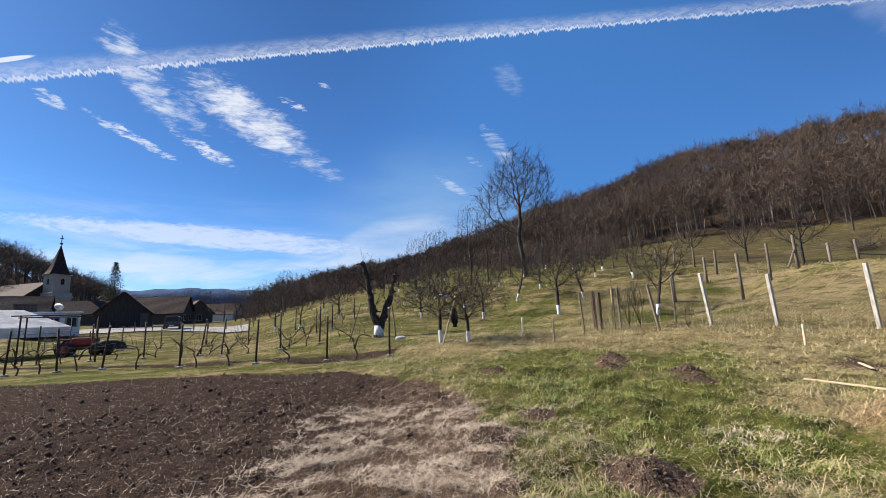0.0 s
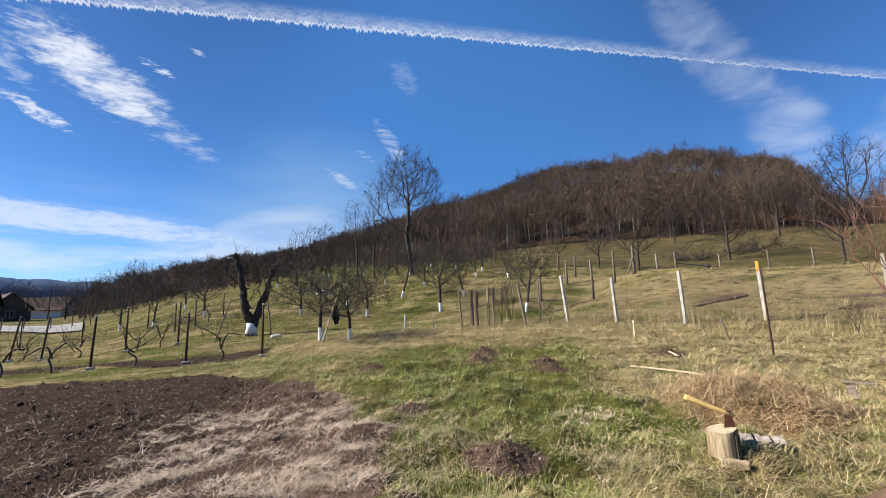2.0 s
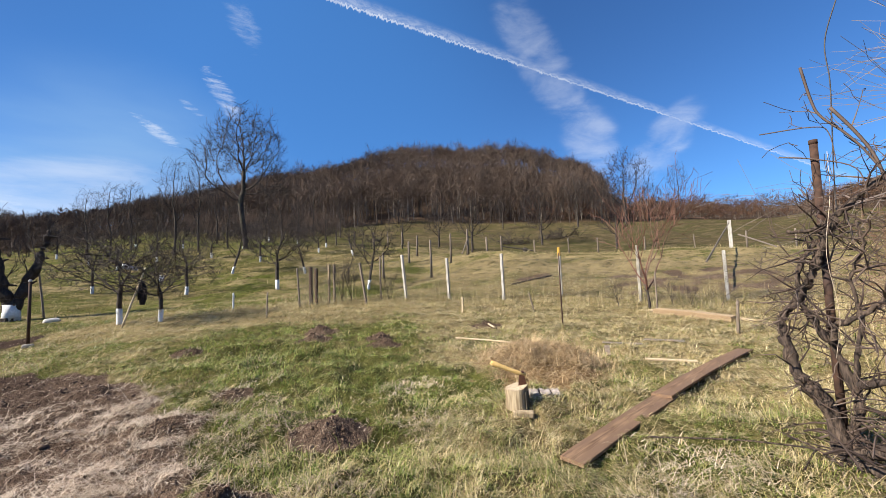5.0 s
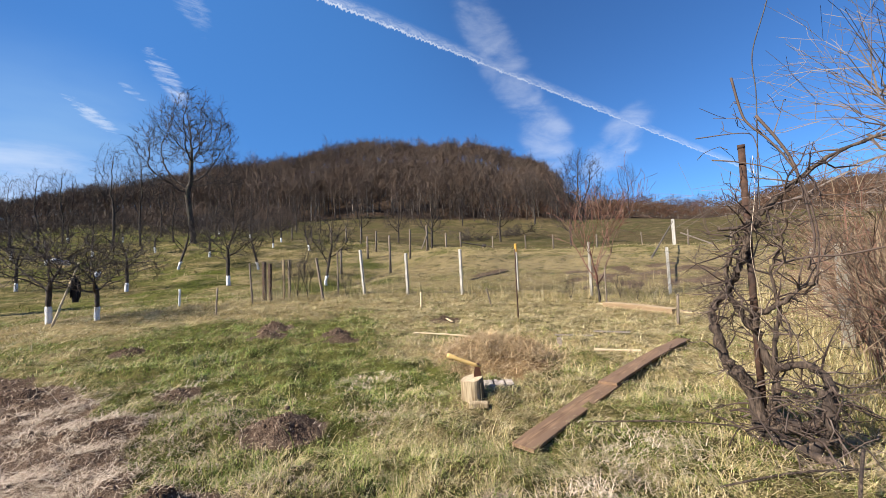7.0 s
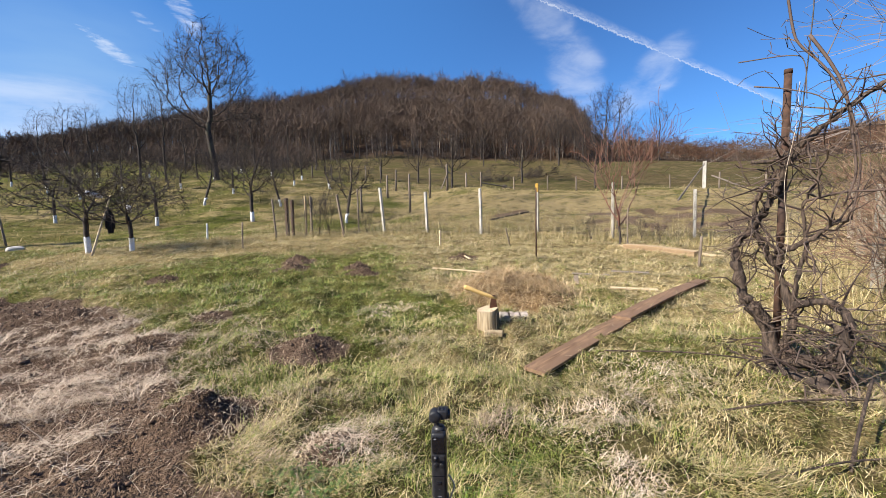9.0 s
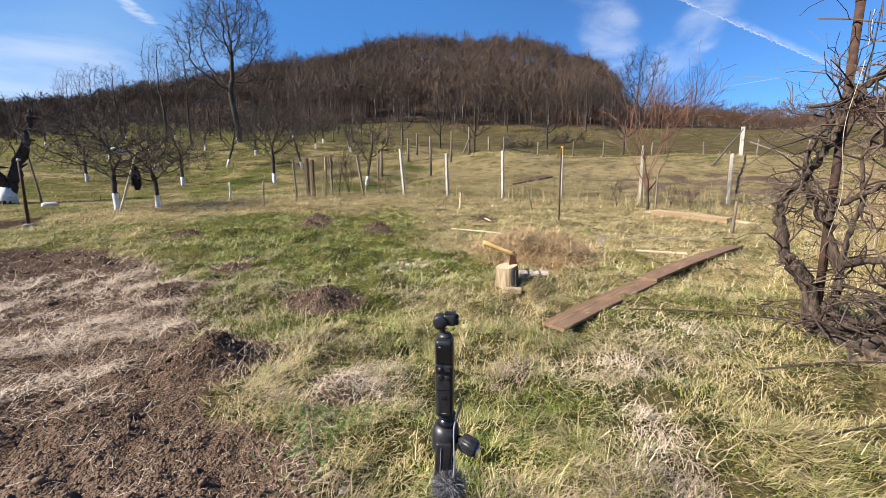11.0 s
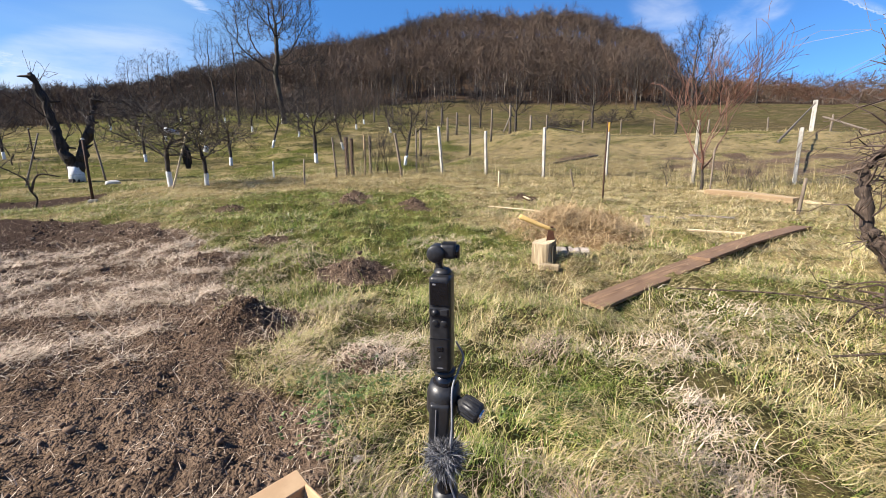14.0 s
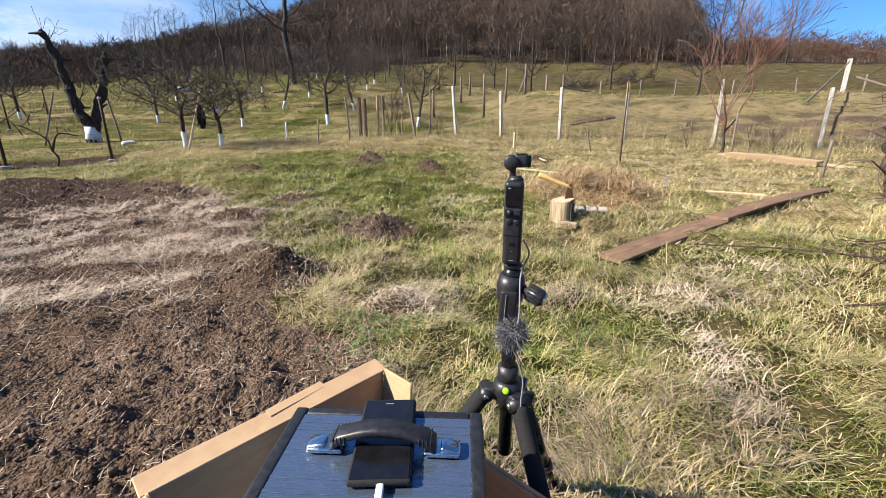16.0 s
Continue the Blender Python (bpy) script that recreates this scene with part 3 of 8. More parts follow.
def dry_amount(x, y):
    """How straw-coloured the grass is."""
    d, az = np.hypot(x, y), np.degrees(np.arctan2(x, y))
    lush = np.clip((az - 4) / 10, 0, 1) * np.clip((47 - az - d * 0.2) / 9, 0, 1) * np.clip((d - 2.2) / 2.5, 0, 1) * np.clip((10.6 - d) / 1.6, 0, 1)
    dry = 0.45 + 0.04 * np.clip((x - 1.0) / 0.8, 0, 1) * np.clip((2.6 - y) / 1.0, 0, 1) - 0.60 * lush
    strip = np.clip((d - 10.0) / 1.6, 0, 1) * np.clip((17.0 - d) / 2.5, 0, 1) * np.clip((az + 4 + (d - 12) * 2) / 8, 0, 1)
    right = np.clip((x - 3.8) / 1.5, 0, 1) * np.clip((5.6 - y) / 1.5, 0, 1)
    mat = np.clip((az - 34) / 8, 0, 1) * np.clip((d - 4.4) / 1.6, 0, 1)
    dry = np.maximum(dry, np.maximum(strip, np.maximum(right * 0.74, mat * 0.84))) - 0.16 * np.clip((2.9 - d) / 1.0, 0, 1)
    orchard = np.clip((d - 17) / 4, 0, 1)
    slope = np.clip((az - 31) / 8, 0, 1) * np.clip((33 - d) / 4, 0, 1)
    dry = dry * (1 - orchard) + orchard * (0.44 - 0.10 * np.clip((30 - az) / 10, 0, 1) - 0.16 * np.clip((d - 38) / 10, 0, 1) + 0.20 * slope)
    left = np.clip((-4 - az) / 6, 0, 1) * np.clip((d - 11) / 3, 0, 1)
    dry = dry * (1 - left) + left * 0.38
    return np.clip(dry + wave(x, y, 0.9, 7.0) * 0.26 + wave(x, y, 2.6, 3.0) * 0.14, 0, 1)


def crumb_dryness(x, y):
    """Dug soil: dark and moist to the west, dry and crumbly by the path."""
    mole = sum(np.clip(1.7 - np.hypot(x - a, y - b) / r, 0, 1) for a, b, r, h in MOLEHILLS)
    return np.clip((x + 2.6 - 0.16 * y + 0.5 * wave(x, y, 1.3, 2.0)) / 2.2, 0, 1) * (1 - 0.35 * np.clip(mole, 0, 1))


def wood_amount(x, y):
    d, az = np.hypot(x, y), np.degrees(np.arctan2(x, y))
    rim = np.interp(az, [-60, -26, -20, -5, 8, 20, 30, 75, 82, 100, 120], [150, 150, 92, 88, 110, 108, 113, 118, 125, 90, 100])
    return np.clip((d - rim) / 6, 0, 1)


def surface(x, y):
    """The ground with its clods and tussocks."""
    x, y = np.asarray(x, float), np.asarray(y, float)
    s = soil_amount(x, y)
    d = np.hypot(x, y)
    near, bed = np.clip((16 - d) / 8, 0, 1), np.clip((30 - d) / 8, 0, 1)
    rough = np.clip((d - 3) / 4, 0, 1)
    lumps = np.abs(wave(x, y, 0.08, 2.0)) * 0.02 + np.abs(wave(x, y, 0.23, 5.0)) * 0.035 + np.abs(wave(x, y, 0.04, 9.0)) * 0.018 + wave(x, y, 0.017, 4.0) * 0.007 + np.abs(wave(x, y, 0.13, 7.0)) * 0.02 - 0.012
    lumps = lumps + rough * (np.abs(wave(x, y, 0.12, 1.0)) * 0.05 + np.abs(wave(x, y * 1.6, 0.3, 4.0)) * 0.055 - 0.03)
    tuft = wave(x, y, 0.075, 6.0) * 0.026 + wave(x, y, 0.20, 6.0) * 0.045 + wave(x, y, 0.5, 8.0) * 0.05
    hills = sum(h * np.exp(-((x - a) ** 2 + (y - b) ** 2) / (0.5 * r * r)) * (1 + 0.22 * wave(x, y, 0.06, 3.0) + 0.2 * wave(x, y, 0.025, 5.0)) for a, b, r, h in MOLEHILLS)
    return land(x, y) + bed * s * (lumps - 0.03) + near * (1 - s) * tuft + hills


# molehills and scraped bare spots: x, y, radius, height
MOLEHILLS = [(1.67, 3.32, 0.30, 0.15), (0.65, 2.62, 0.30, 0.17), (3.25, 7.5, 0.30, 0.13), (3.75, 8.3, 0.32, 0.15), (3.92, 6.05, 0.27, 0.12), (4.15, 6.65, 0.22, 0.10), (1.06, 1.80, 0.16, 0.06), (0.62, 4.5, 0.3, 0.10), (0.1, 6.8, 0.25, 0.10), (1.32, 5.2, 0.2, 0.05), (6.8, 6.4, 0.3, 0.10), (1.3, 8.3, 0.22, 0.08)]


def build_ground():
    front = np.radians(np.arange(-56, 106.01, 0.5))
    back = np.radians(np.arange(108, 303, 3.0))
    ang = np.concatenate([front, back])
    rad = [0.002, 0.35]
    while rad[-1] < 4200:
        r = rad[-1]
        rad.append(r * (1.0125 if r < 46 else 1.028 if r < 500 else 1.08) + 0.004)
    rad = np.array(rad)
    A, Rr = np.meshgrid(ang, rad)
    x, y = (np.sin(A) * Rr).ravel(), (np.cos(A) * Rr).ravel()
    s = soil_amount(x, y)
    z = surface(x, y)
    nA, nR = len(ang), len(rad)
    i, j = np.meshgrid(np.arange(nR - 1), np.arange(nA), indexing="ij")
    j2 = (j + 1) % nA
    quads = np.stack([i * nA + j, (i + 1) * nA + j, (i + 1) * nA + j2, i * nA + j2], -1).reshape(-1, 4)
    verts = np.concatenate([np.stack([x, y, z], 1), [[0, 0, float(land(0, 0))]]])
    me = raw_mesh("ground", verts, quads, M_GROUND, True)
    col = np.ones((len(verts), 4), np.float32)
    col[:-1, 0], col[:-1, 1], col[:-1, 2] = s, np.where(s > 0.5, crumb_dryness(x, y), dry_amount(x, y)), np.maximum(wood_amount(x, y), 0.5 * np.clip((np.hypot(x, y) - 34) / 12, 0, 1) * np.clip((np.degrees(np.arctan2(x, y)) - 22) / 10, 0, 1))
    lay = me.attributes.new("cover", "FLOAT_COLOR", "POINT")
    lay.data.foreach_set("color", col.ravel())
    # near ground, where blades stand, takes the darkened thatch colour
    lay = me.attributes.new("thatch_shade", "FLOAT", "POINT")
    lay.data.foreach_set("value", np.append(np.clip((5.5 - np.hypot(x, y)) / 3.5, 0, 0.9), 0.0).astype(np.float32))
    return tagged(new("ground", me), "garden soil, rough winter grass, orchard slope and wooded hill", "ground", kind="structure")


build_ground()


def at(az, d, sink=0.0):
    """A place on the ground by bearing and distance."""
    x, y = math.sin(radians(az)) * d, math.cos(radians(az)) * d
    return Vector((x, y, float(land(x, y)) - sink))


def on(x, y, sink=0.0):
    return Vector((x, y, float(land(x, y)) - sink))
# ---- trees ----
def grow(rng, start, heading, length, radius, level, top, out, spread, lift, kids, crook=0.16):
    """Adds limbs (points, radii, level) to out, each forking into finer ones."""
    n = max(3, 6 - level)
    pts, rads, d = [start.copy()], [radius], heading.normalized()
    for s in range(n):
        d = (d + Vector((rng.gauss(0, crook), rng.gauss(0, crook), rng.gauss(0, crook) + lift)) * (0.6 + 0.25 * level)).normalized()
        pts.append(pts[-1] + d * length / n)
        rads.append(radius * (1 - 0.72 * (s + 1) / n))
    out.append((pts, rads, level))
    if level >= top:
        return
    for c in range(kids[level]):
        f = rng.uniform(0.35 if level else 0.5, 1.0)
        i = min(n, max(1, round(f * n)))
        p = pts[i]
        along = (pts[i] - pts[i - 1]).normalized()
        side = Vector((rng.gauss(0, 1), rng.gauss(0, 1), rng.gauss(0, 0.5)))
        side = (side - along * side.dot(along)).normalized()
        ang = rng.uniform(*spread)
        nd = along * math.cos(ang) + side * math.sin(ang)
        grow(rng, p, nd, length * rng.uniform(0.5, 0.8), max(rads[i] * 0.72, radius * 0.22), level + 1, top, out, spread, lift, kids, crook)


def tree_geo(limbs, min_r=0.004):
    trunk, crown = Geo(), Geo()
    for pts, rads, level in limbs:
        rads = [max(r, min_r) for r in rads]
        if level == 0:
            trunk.tube(pts, rads, 8)
        else:
            crown.tube(pts if level < 3 else pts[::2] + pts[-1:] * (len(pts) % 2 == 0), rads if level < 3 else rads[::2] + rads[-1:] * (len(pts) % 2 == 0), 5 if level == 1 else 3, level == 1)
    return trunk, crown


def make_tree(name, seed, label, height, trunk_len, radius, arms, top=4, kids=(5, 5, 5, 3, 2), spread=(0.4, 0.9), lift=0.06, lean=0.0, white=0.0, bark=None, twig=None, min_r=0.005, group="", lead=0.0):
    rng = random.Random(seed)
    limbs = []
    heading = Vector((lean * rng.choice((-1, 1)), lean * rng.uniform(-1, 1), 1)).normalized()
    n = 5
    pts, rads = [Vector((0, 0, -0.15))], [radius * 1.25]
    d = heading.copy()
    for s in range(n):
        d = (d + Vector((rng.gauss(0, 0.06), rng.gauss(0, 0.06), 0))).normalized()
        pts.append(pts[-1] + d * (trunk_len + 0.15) / n)
        rads.append(radius * (1 - 0.3 * (s + 1) / n))
    limbs.append((pts, rads, 0))
    for a in range(arms):
        g = 2 * math.pi * (a + rng.uniform(-0.25, 0.25)) / arms
        out = rng.uniform(*spread)
        hd = Vector((math.cos(g) * math.sin(out), math.sin(g) * math.sin(out), math.cos(out)))
        grow(rng, pts[rng.choice((-1, -1, -2)) if a else -1], hd, (height - trunk_len) * rng.uniform(0.55, 0.75), radius * rng.uniform(0.5, 0.68), 1, top, limbs, spread, lift, kids)
    if lead:
        grow(rng, pts[-1], d, (height - trunk_len) * lead, radius * 0.7, 1, top, limbs, spread, lift, (kids[0], kids[1] + 4, *kids[2:]), 0.07)
    trunk, crown = tree_geo(limbs, min_r)
    t = thing(name, Matrix(), label, "tree", group)
    part("trunk", trunk, bark or M_BARK, t, smooth=True)
    part("crown", crown, twig or M_TWIG, t)
    if white:
        k = max(1, round(white / (trunk_len + 0.15) * n))
        part("painted_base", Geo().tube([p for p in pts[:k + 1]], [r * 1.07 + 0.004 for r in rads[:k + 1]], 10), M_LIME, t, "flaking white limewash", True)
    return t


def stand(ob, az, d, turn=0.0, scale=1.0, first=False):
    m = Matrix.Translation(at(az, d)) @ Matrix.Rotation(radians(turn), 4, "Z")
    if first:
        ob.matrix_basis = m @ Matrix.Scale(scale, 4)
        return ob
    c = copy_thing(ob, m)
    c.scale = (scale,) * 3
    return c


def colonize(rng, spine, cloud, step, reach, kill, rounds=80, lift=0.04, wander=0.22):
    """Limbs that grow from a trunk towards a cloud of buds until each bud is met."""
    pts, parent = np.array([tuple(p) for p in spine], float), [-1, *range(len(spine) - 1)]
    gap = ((cloud[:, None] - pts[None]) ** 2).sum(2)
    near, best = gap.argmin(1), gap.min(1)
    alive, forks = np.ones(len(cloud), bool), np.ones(len(pts), int)
    for _ in range(rounds):
        act = alive & (best < reach * reach)
        if not act.any():
            break
        pull = np.zeros_like(pts)
        v = cloud[act] - pts[near[act]]
        np.add.at(pull, near[act], v / (np.linalg.norm(v, axis=1)[:, None] + 1e-9))
        source = np.unique(near[act])
        source = source[forks[source] < 3]
        if not len(source):
            break
        forks[source] += 1
        go = pull[source]
        go = go / (np.linalg.norm(go, axis=1)[:, None] + 1e-9) + rng.normal(0, wander, go.shape)
        go[:, 2] += lift
        fresh = pts[source] + go / (np.linalg.norm(go, axis=1)[:, None] + 1e-9) * step
        gap = ((cloud[:, None] - fresh[None]) ** 2).sum(2)
        k, m = gap.argmin(1), gap.min(1)
        near, best = np.where(m < best, len(pts) + k, near), np.minimum(m, best)
        pts, forks = np.concatenate([pts, fresh]), np.concatenate([forks, np.zeros(len(fresh), int)])
        parent += source.tolist()
        alive &= best > kill * kill
    return pts, parent


def grown_tree(name, seed, label, height, fork, radius, half, low, buds, step, tip, twig_len, twigs=2, shift=(0, 0), lean=(0, 0), white=0.0, bark=None, twig=None, group="", flat=1.0, wander=0.22, lift=0.04, lobes=()):
    """A bare tree: a trunk to the fork, limbs filling a rounded crown, fine twigs at the ends."""
    rng = np.random.default_rng(seed)
    n = max(4, int(fork / max(step, 0.2)))
    sway = np.cumsum(rng.normal(0, 0.035 * fork / n, (n + 1, 2)), 0)
    spine = [Vector((lean[0] * (i / n) ** 1.3 + sway[i, 0], lean[1] * i / n + sway[i, 1], -0.15 + (fork + 0.15) * i / n)) for i in range(n + 1)]
    q = rng.normal(0, 1, (buds, 3))
    q *= (rng.random(buds) ** 0.42 / np.linalg.norm(q, axis=1))[:, None]
    q[:, 2] = np.where(q[:, 2] < 0, q[:, 2] * flat, q[:, 2])
    cloud = q * [half[0], half[1], (height - low) / 2] + [shift[0], shift[1], (height + low) / 2]
    if lobes:
        pick = rng.choice(len(lobes), buds, p=[a[4] for a in lobes])
        at_ = np.array([a[:4] for a in lobes])[pick]
        cloud = q * np.stack([at_[:, 2], at_[:, 2], at_[:, 3]], 1) + np.stack([at_[:, 0], rng.normal(0, 0.8, buds), at_[:, 1]], 1)
    gaps = wave(cloud[:, 0] + 0.7 * cloud[:, 2], cloud[:, 1] - 0.6 * cloud[:, 2], half[0] * 0.33, seed)
    cloud = cloud[gaps > -0.42]
    pts, parent = colonize(rng, spine, cloud, step, max(half) * 1.3, step * 1.5, wander=wander, lift=lift)
    kids = [[] for _ in pts]
    for i, p in enumerate(parent):
        if p >= 0:
            kids[p].append(i)
    tips = max(2, sum(not k for k in kids))
    power = math.log(tips) / math.log(radius / tip)
    size = np.zeros(len(pts))
    for i in range(len(pts) - 1, -1, -1):
        size[i] = max(tip, sum(size[c] ** power for c in kids[i]) ** (1 / power) if kids[i] else tip)
    trunk, crown = Geo(), Geo()
    starts = [(0, [0])]
    while starts:
        origin, run = starts.pop()
        i = run[-1]
        while kids[i]:
            order = sorted(kids[i], key=lambda c: -size[c])
            starts += [(i, [i, c]) for c in order[1:]]
            i = order[0]
            run.append(i)
        rads = [size[c] for c in run]
        if origin and len(rads) > 1:
            rads[0] = min(rads[0], rads[1] * 1.25)
        big = rads[min(1, len(rads) - 1)]
        (trunk if big > radius * 0.42 else crown).tube([pts[c] for c in run], rads, 8 if big > radius * 0.42 else 5 if big > tip * 5 else 3, False)
    for i, p in enumerate(parent):
        if p < 0 or size[i] > tip * 2.4 or pts[i, 2] < low * 0.8:
            continue
        ahead = (pts[i] - pts[p]) / step
        for _ in range(twigs if kids[i] else twigs + 1):
            g = ahead * 0.7 + rng.normal(0, 0.55, 3) + [0, 0, 0.15]
            g *= twig_len * rng.uniform(0.5, 1.3) / np.linalg.norm(g)
            h = g * 0.5 + rng.normal(0, 0.07, 3) * twig_len
            crown.tube([pts[i], pts[i] + h, pts[i] + g], [tip * 0.9, tip * 0.75, tip * 0.4], 3, False)
    t = thing(name, Matrix(), label, "tree", group)
    part("trunk", trunk, bark or M_BARK, t, smooth=True)
    part("crown", crown, twig or M_TWIG, t)
    if white:
        zs = [p for p in spine if p.z < white] + [spine[0].lerp(spine[-1], (white + 0.15) / (fork + 0.15))]
        rad = [size[min(i, n)] * 1.05 + 0.006 for i in range(len(zs))]
        part("painted_base", Geo().tube(zs, rad, 10), M_LIME, t, "flaking white limewash", True)
    return t


LOW = dict(height=2.6, fork=0.60, radius=0.066, half=(2.0, 1.9), low=0.75, buds=680, step=0.13, tip=0.0055, twig_len=0.32, white=0.44, flat=0.9, group="orchard trees", lift=0.06, wander=0.16)
apple_a = stand(grown_tree("fruit_tree", 3, "bare low-branched fruit tree with whitewashed trunk on the grass", **LOW), 2.05, 14.8, 0, 1.0, True)
apple_b = stand(grown_tree("fruit_tree", 8, "bare spreading fruit tree with whitewashed trunk on the orchard slope", **{**LOW, "height": 3.5, "fork": 0.75, "half": (1.55, 1.5), "low": 0.95, "buds": 950, "radius": 0.078}), 18.2, 22.8, 40, 1.1, True)
apple_c = stand(grown_tree("fruit_tree", 21, "thin leaning fruit tree with whitewashed trunk on the slope", **{**LOW, "height": 3.4, "fork": 1.2, "lean": (0.45, 0.1), "radius": 0.065, "half": (1.3, 1.2), "low": 1.0, "buds": 560, "shift": (0.45, 0)}), 30.0, 19.5, 20, 1.0, True)
for ob, az, d, turn, s in ((apple_a, 5.85, 13.9, 130, 0.82), (apple_b, 8.05, 24.8, 200, 0.95), (apple_c, 12.85, 29.7, 10, 1.1), (apple_a, 23.2, 36, 70, 0.95), (apple_b, 24.2, 40, 300, 0.9), (apple_b, 16.0, 33, 120, 0.9),
                           (apple_c, 27.8, 34, 90, 1.0), (apple_a, 10.5, 38, 20, 0.95), (apple_b, 5.0, 40, 100, 0.9), (apple_b, 1.5, 36, 250, 0.85), (apple_c, -1.0, 42, 250, 1.0), (apple_a, 14.0, 45, 160, 1.0), (apple_c, 21.5, 28.5, 200, 1.0), (apple_b, -0.5, 27, 80, 0.85),
                           (apple_c, 20.5, 47, 60, 1.0), (apple_b, -11.5, 30, 20, 0.8), (apple_c, -16.5, 30, 80, 0.85), (apple_a, -13.5, 40, 220, 0.9), (apple_b, -19.5, 36, 140, 0.9), (apple_b, 17.0, 55, 0, 1.1), (apple_a, 7.5, 52, 33, 1.1), (apple_b, 3.0, 56, 63, 1.1), (apple_b, -3.5, 55, 163, 1.0)):
    stand(ob, az, d, turn, s)
walnut = grown_tree("walnut_tree", 37, "tall bare walnut tree with a wide dark crown", 13.9, 4.4, 0.25, (4.4, 4.0), 4.4, 2500, 0.38, 0.014, 0.85, 3, (-0.6, 0), (-0.45, 0), wander=0.17, lobes=((0.0, 10.5, 3.5, 3.3, 0.58), (-2.6, 9.0, 2.3, 2.1, 0.20), (2.2, 8.6, 1.7, 1.8, 0.10), (-3.2, 5.9, 1.7, 0.8, 0.06), (2.6, 5.9, 1.9, 0.9, 0.06)))
stand(walnut, 14.3, 44, -14, 1.0, True)
slender = grown_tree("bare_tree", 11, "slender bare tree at the edge of the orchard", 9.6, 3.4, 0.105, (1.8, 1.7), 2.4, 800, 0.28, 0.009, 0.55, 2, group="bare trees", lift=0.10, wander=0.13)
for i, (az, d, turn, s) in enumerate(((6.7, 46, 0, 1.0), (9.1, 47, 160, 0.95), (0.8, 44, 50, 0.72), (5.0, 60, 110, 0.62), (11.0, 58, 10, 0.85), (18.5, 60, 60, 0.9), (22.5, 64, 150, 0.85), (-5.5, 66, 30, 0.55), (-18.5, 58, 90, 0.66), (-16.0, 75, 200, 0.6), (26.0, 66, 77, 0.8), (-1.2, 52, 20, 0.72), (2.6, 55, 80, 0.8), (12.2, 50, 200, 0.72), (16.6, 54, 260, 0.75), (20.6, 56, 300, 0.7), (-8.5, 70, 10, 0.6), (29.0, 72, 40, 0.75), (70.4, 116, 90, 1.55))):
    stand(slender, az, d, turn, s, i == 0)
wide = grown_tree("field_tree", 17, "bare round-crowned tree on the meadow", 8.0, 1.8, 0.14, (3.0, 3.0), 1.7, 1150, 0.29, 0.011, 0.60, 2, group="meadow trees", lift=0.08, wander=0.14)
for i, (az, d, turn, s) in enumerate(((53.8, 55, 0, 1.0), (44.3, 40, 60, 0.78), (39.6, 46, 120, 0.72), (63.2, 48, 30, 0.88), (64.4, 112, 200, 2.35), (67.0, 118, 90, 1.3), (58.5, 110, 10, 1.75), (61.5, 116, 40, 1.8), (34.5, 56, 20, 0.8), (48.5, 108, 70, 1.1))):
    stand(wide, az, d, turn, s, i == 0)
peach = make_tree("peach_tree", 29, "young bare peach tree with reddish shoots by the fence", 3.0, 0.7, 0.04, 5, 4, (4, 4, 4, 3), (0.3, 0.8), 0.10, twig=M_REDTWIG, min_r=0.0045)
stand(peach, 67.0, 12.6, 0, 1.0, True)


def tree_kinds(rng, kinds, sprays, bushy=False):
    """Bare crowns of unit height: lobes of twigs on limbs; feet, tips and half widths by piece."""
    made = []
    for _ in range(kinds):
        m = 9
        g = 2.4 * np.arange(m) + rng.uniform(0, 6.3)
        r = rng.uniform(0.05, 0.21, m)
        lobe = np.stack([np.cos(g) * r, np.sin(g) * r, 0.86 - 1.5 * r + rng.normal(0, 0.05, m)], 1)
        if bushy:
            lobe = np.stack([np.cos(g) * r * 1.6, np.sin(g) * r * 1.6, rng.uniform(0.12, 0.85, m)], 1)
        pick = rng.integers(0, m, sprays)
        q = rng.normal(0, 1, (sprays, 3)) + [0, 0, 0.35]
        q /= np.linalg.norm(q, axis=1)[:, None]
        a = lobe[pick] + q * rng.uniform(0.0, 0.07, (sprays, 1))
        b = a + (q + [0, 0, 0.25] + rng.normal(0, 0.30, q.shape)) * rng.uniform(0.07, 0.15, (sprays, 1))
        la = np.stack([np.zeros(m), np.zeros(m), rng.uniform(0.25, 0.6, m)], 1)
        made.append((np.concatenate([a, la]), np.concatenate([b, lobe])))
    return made


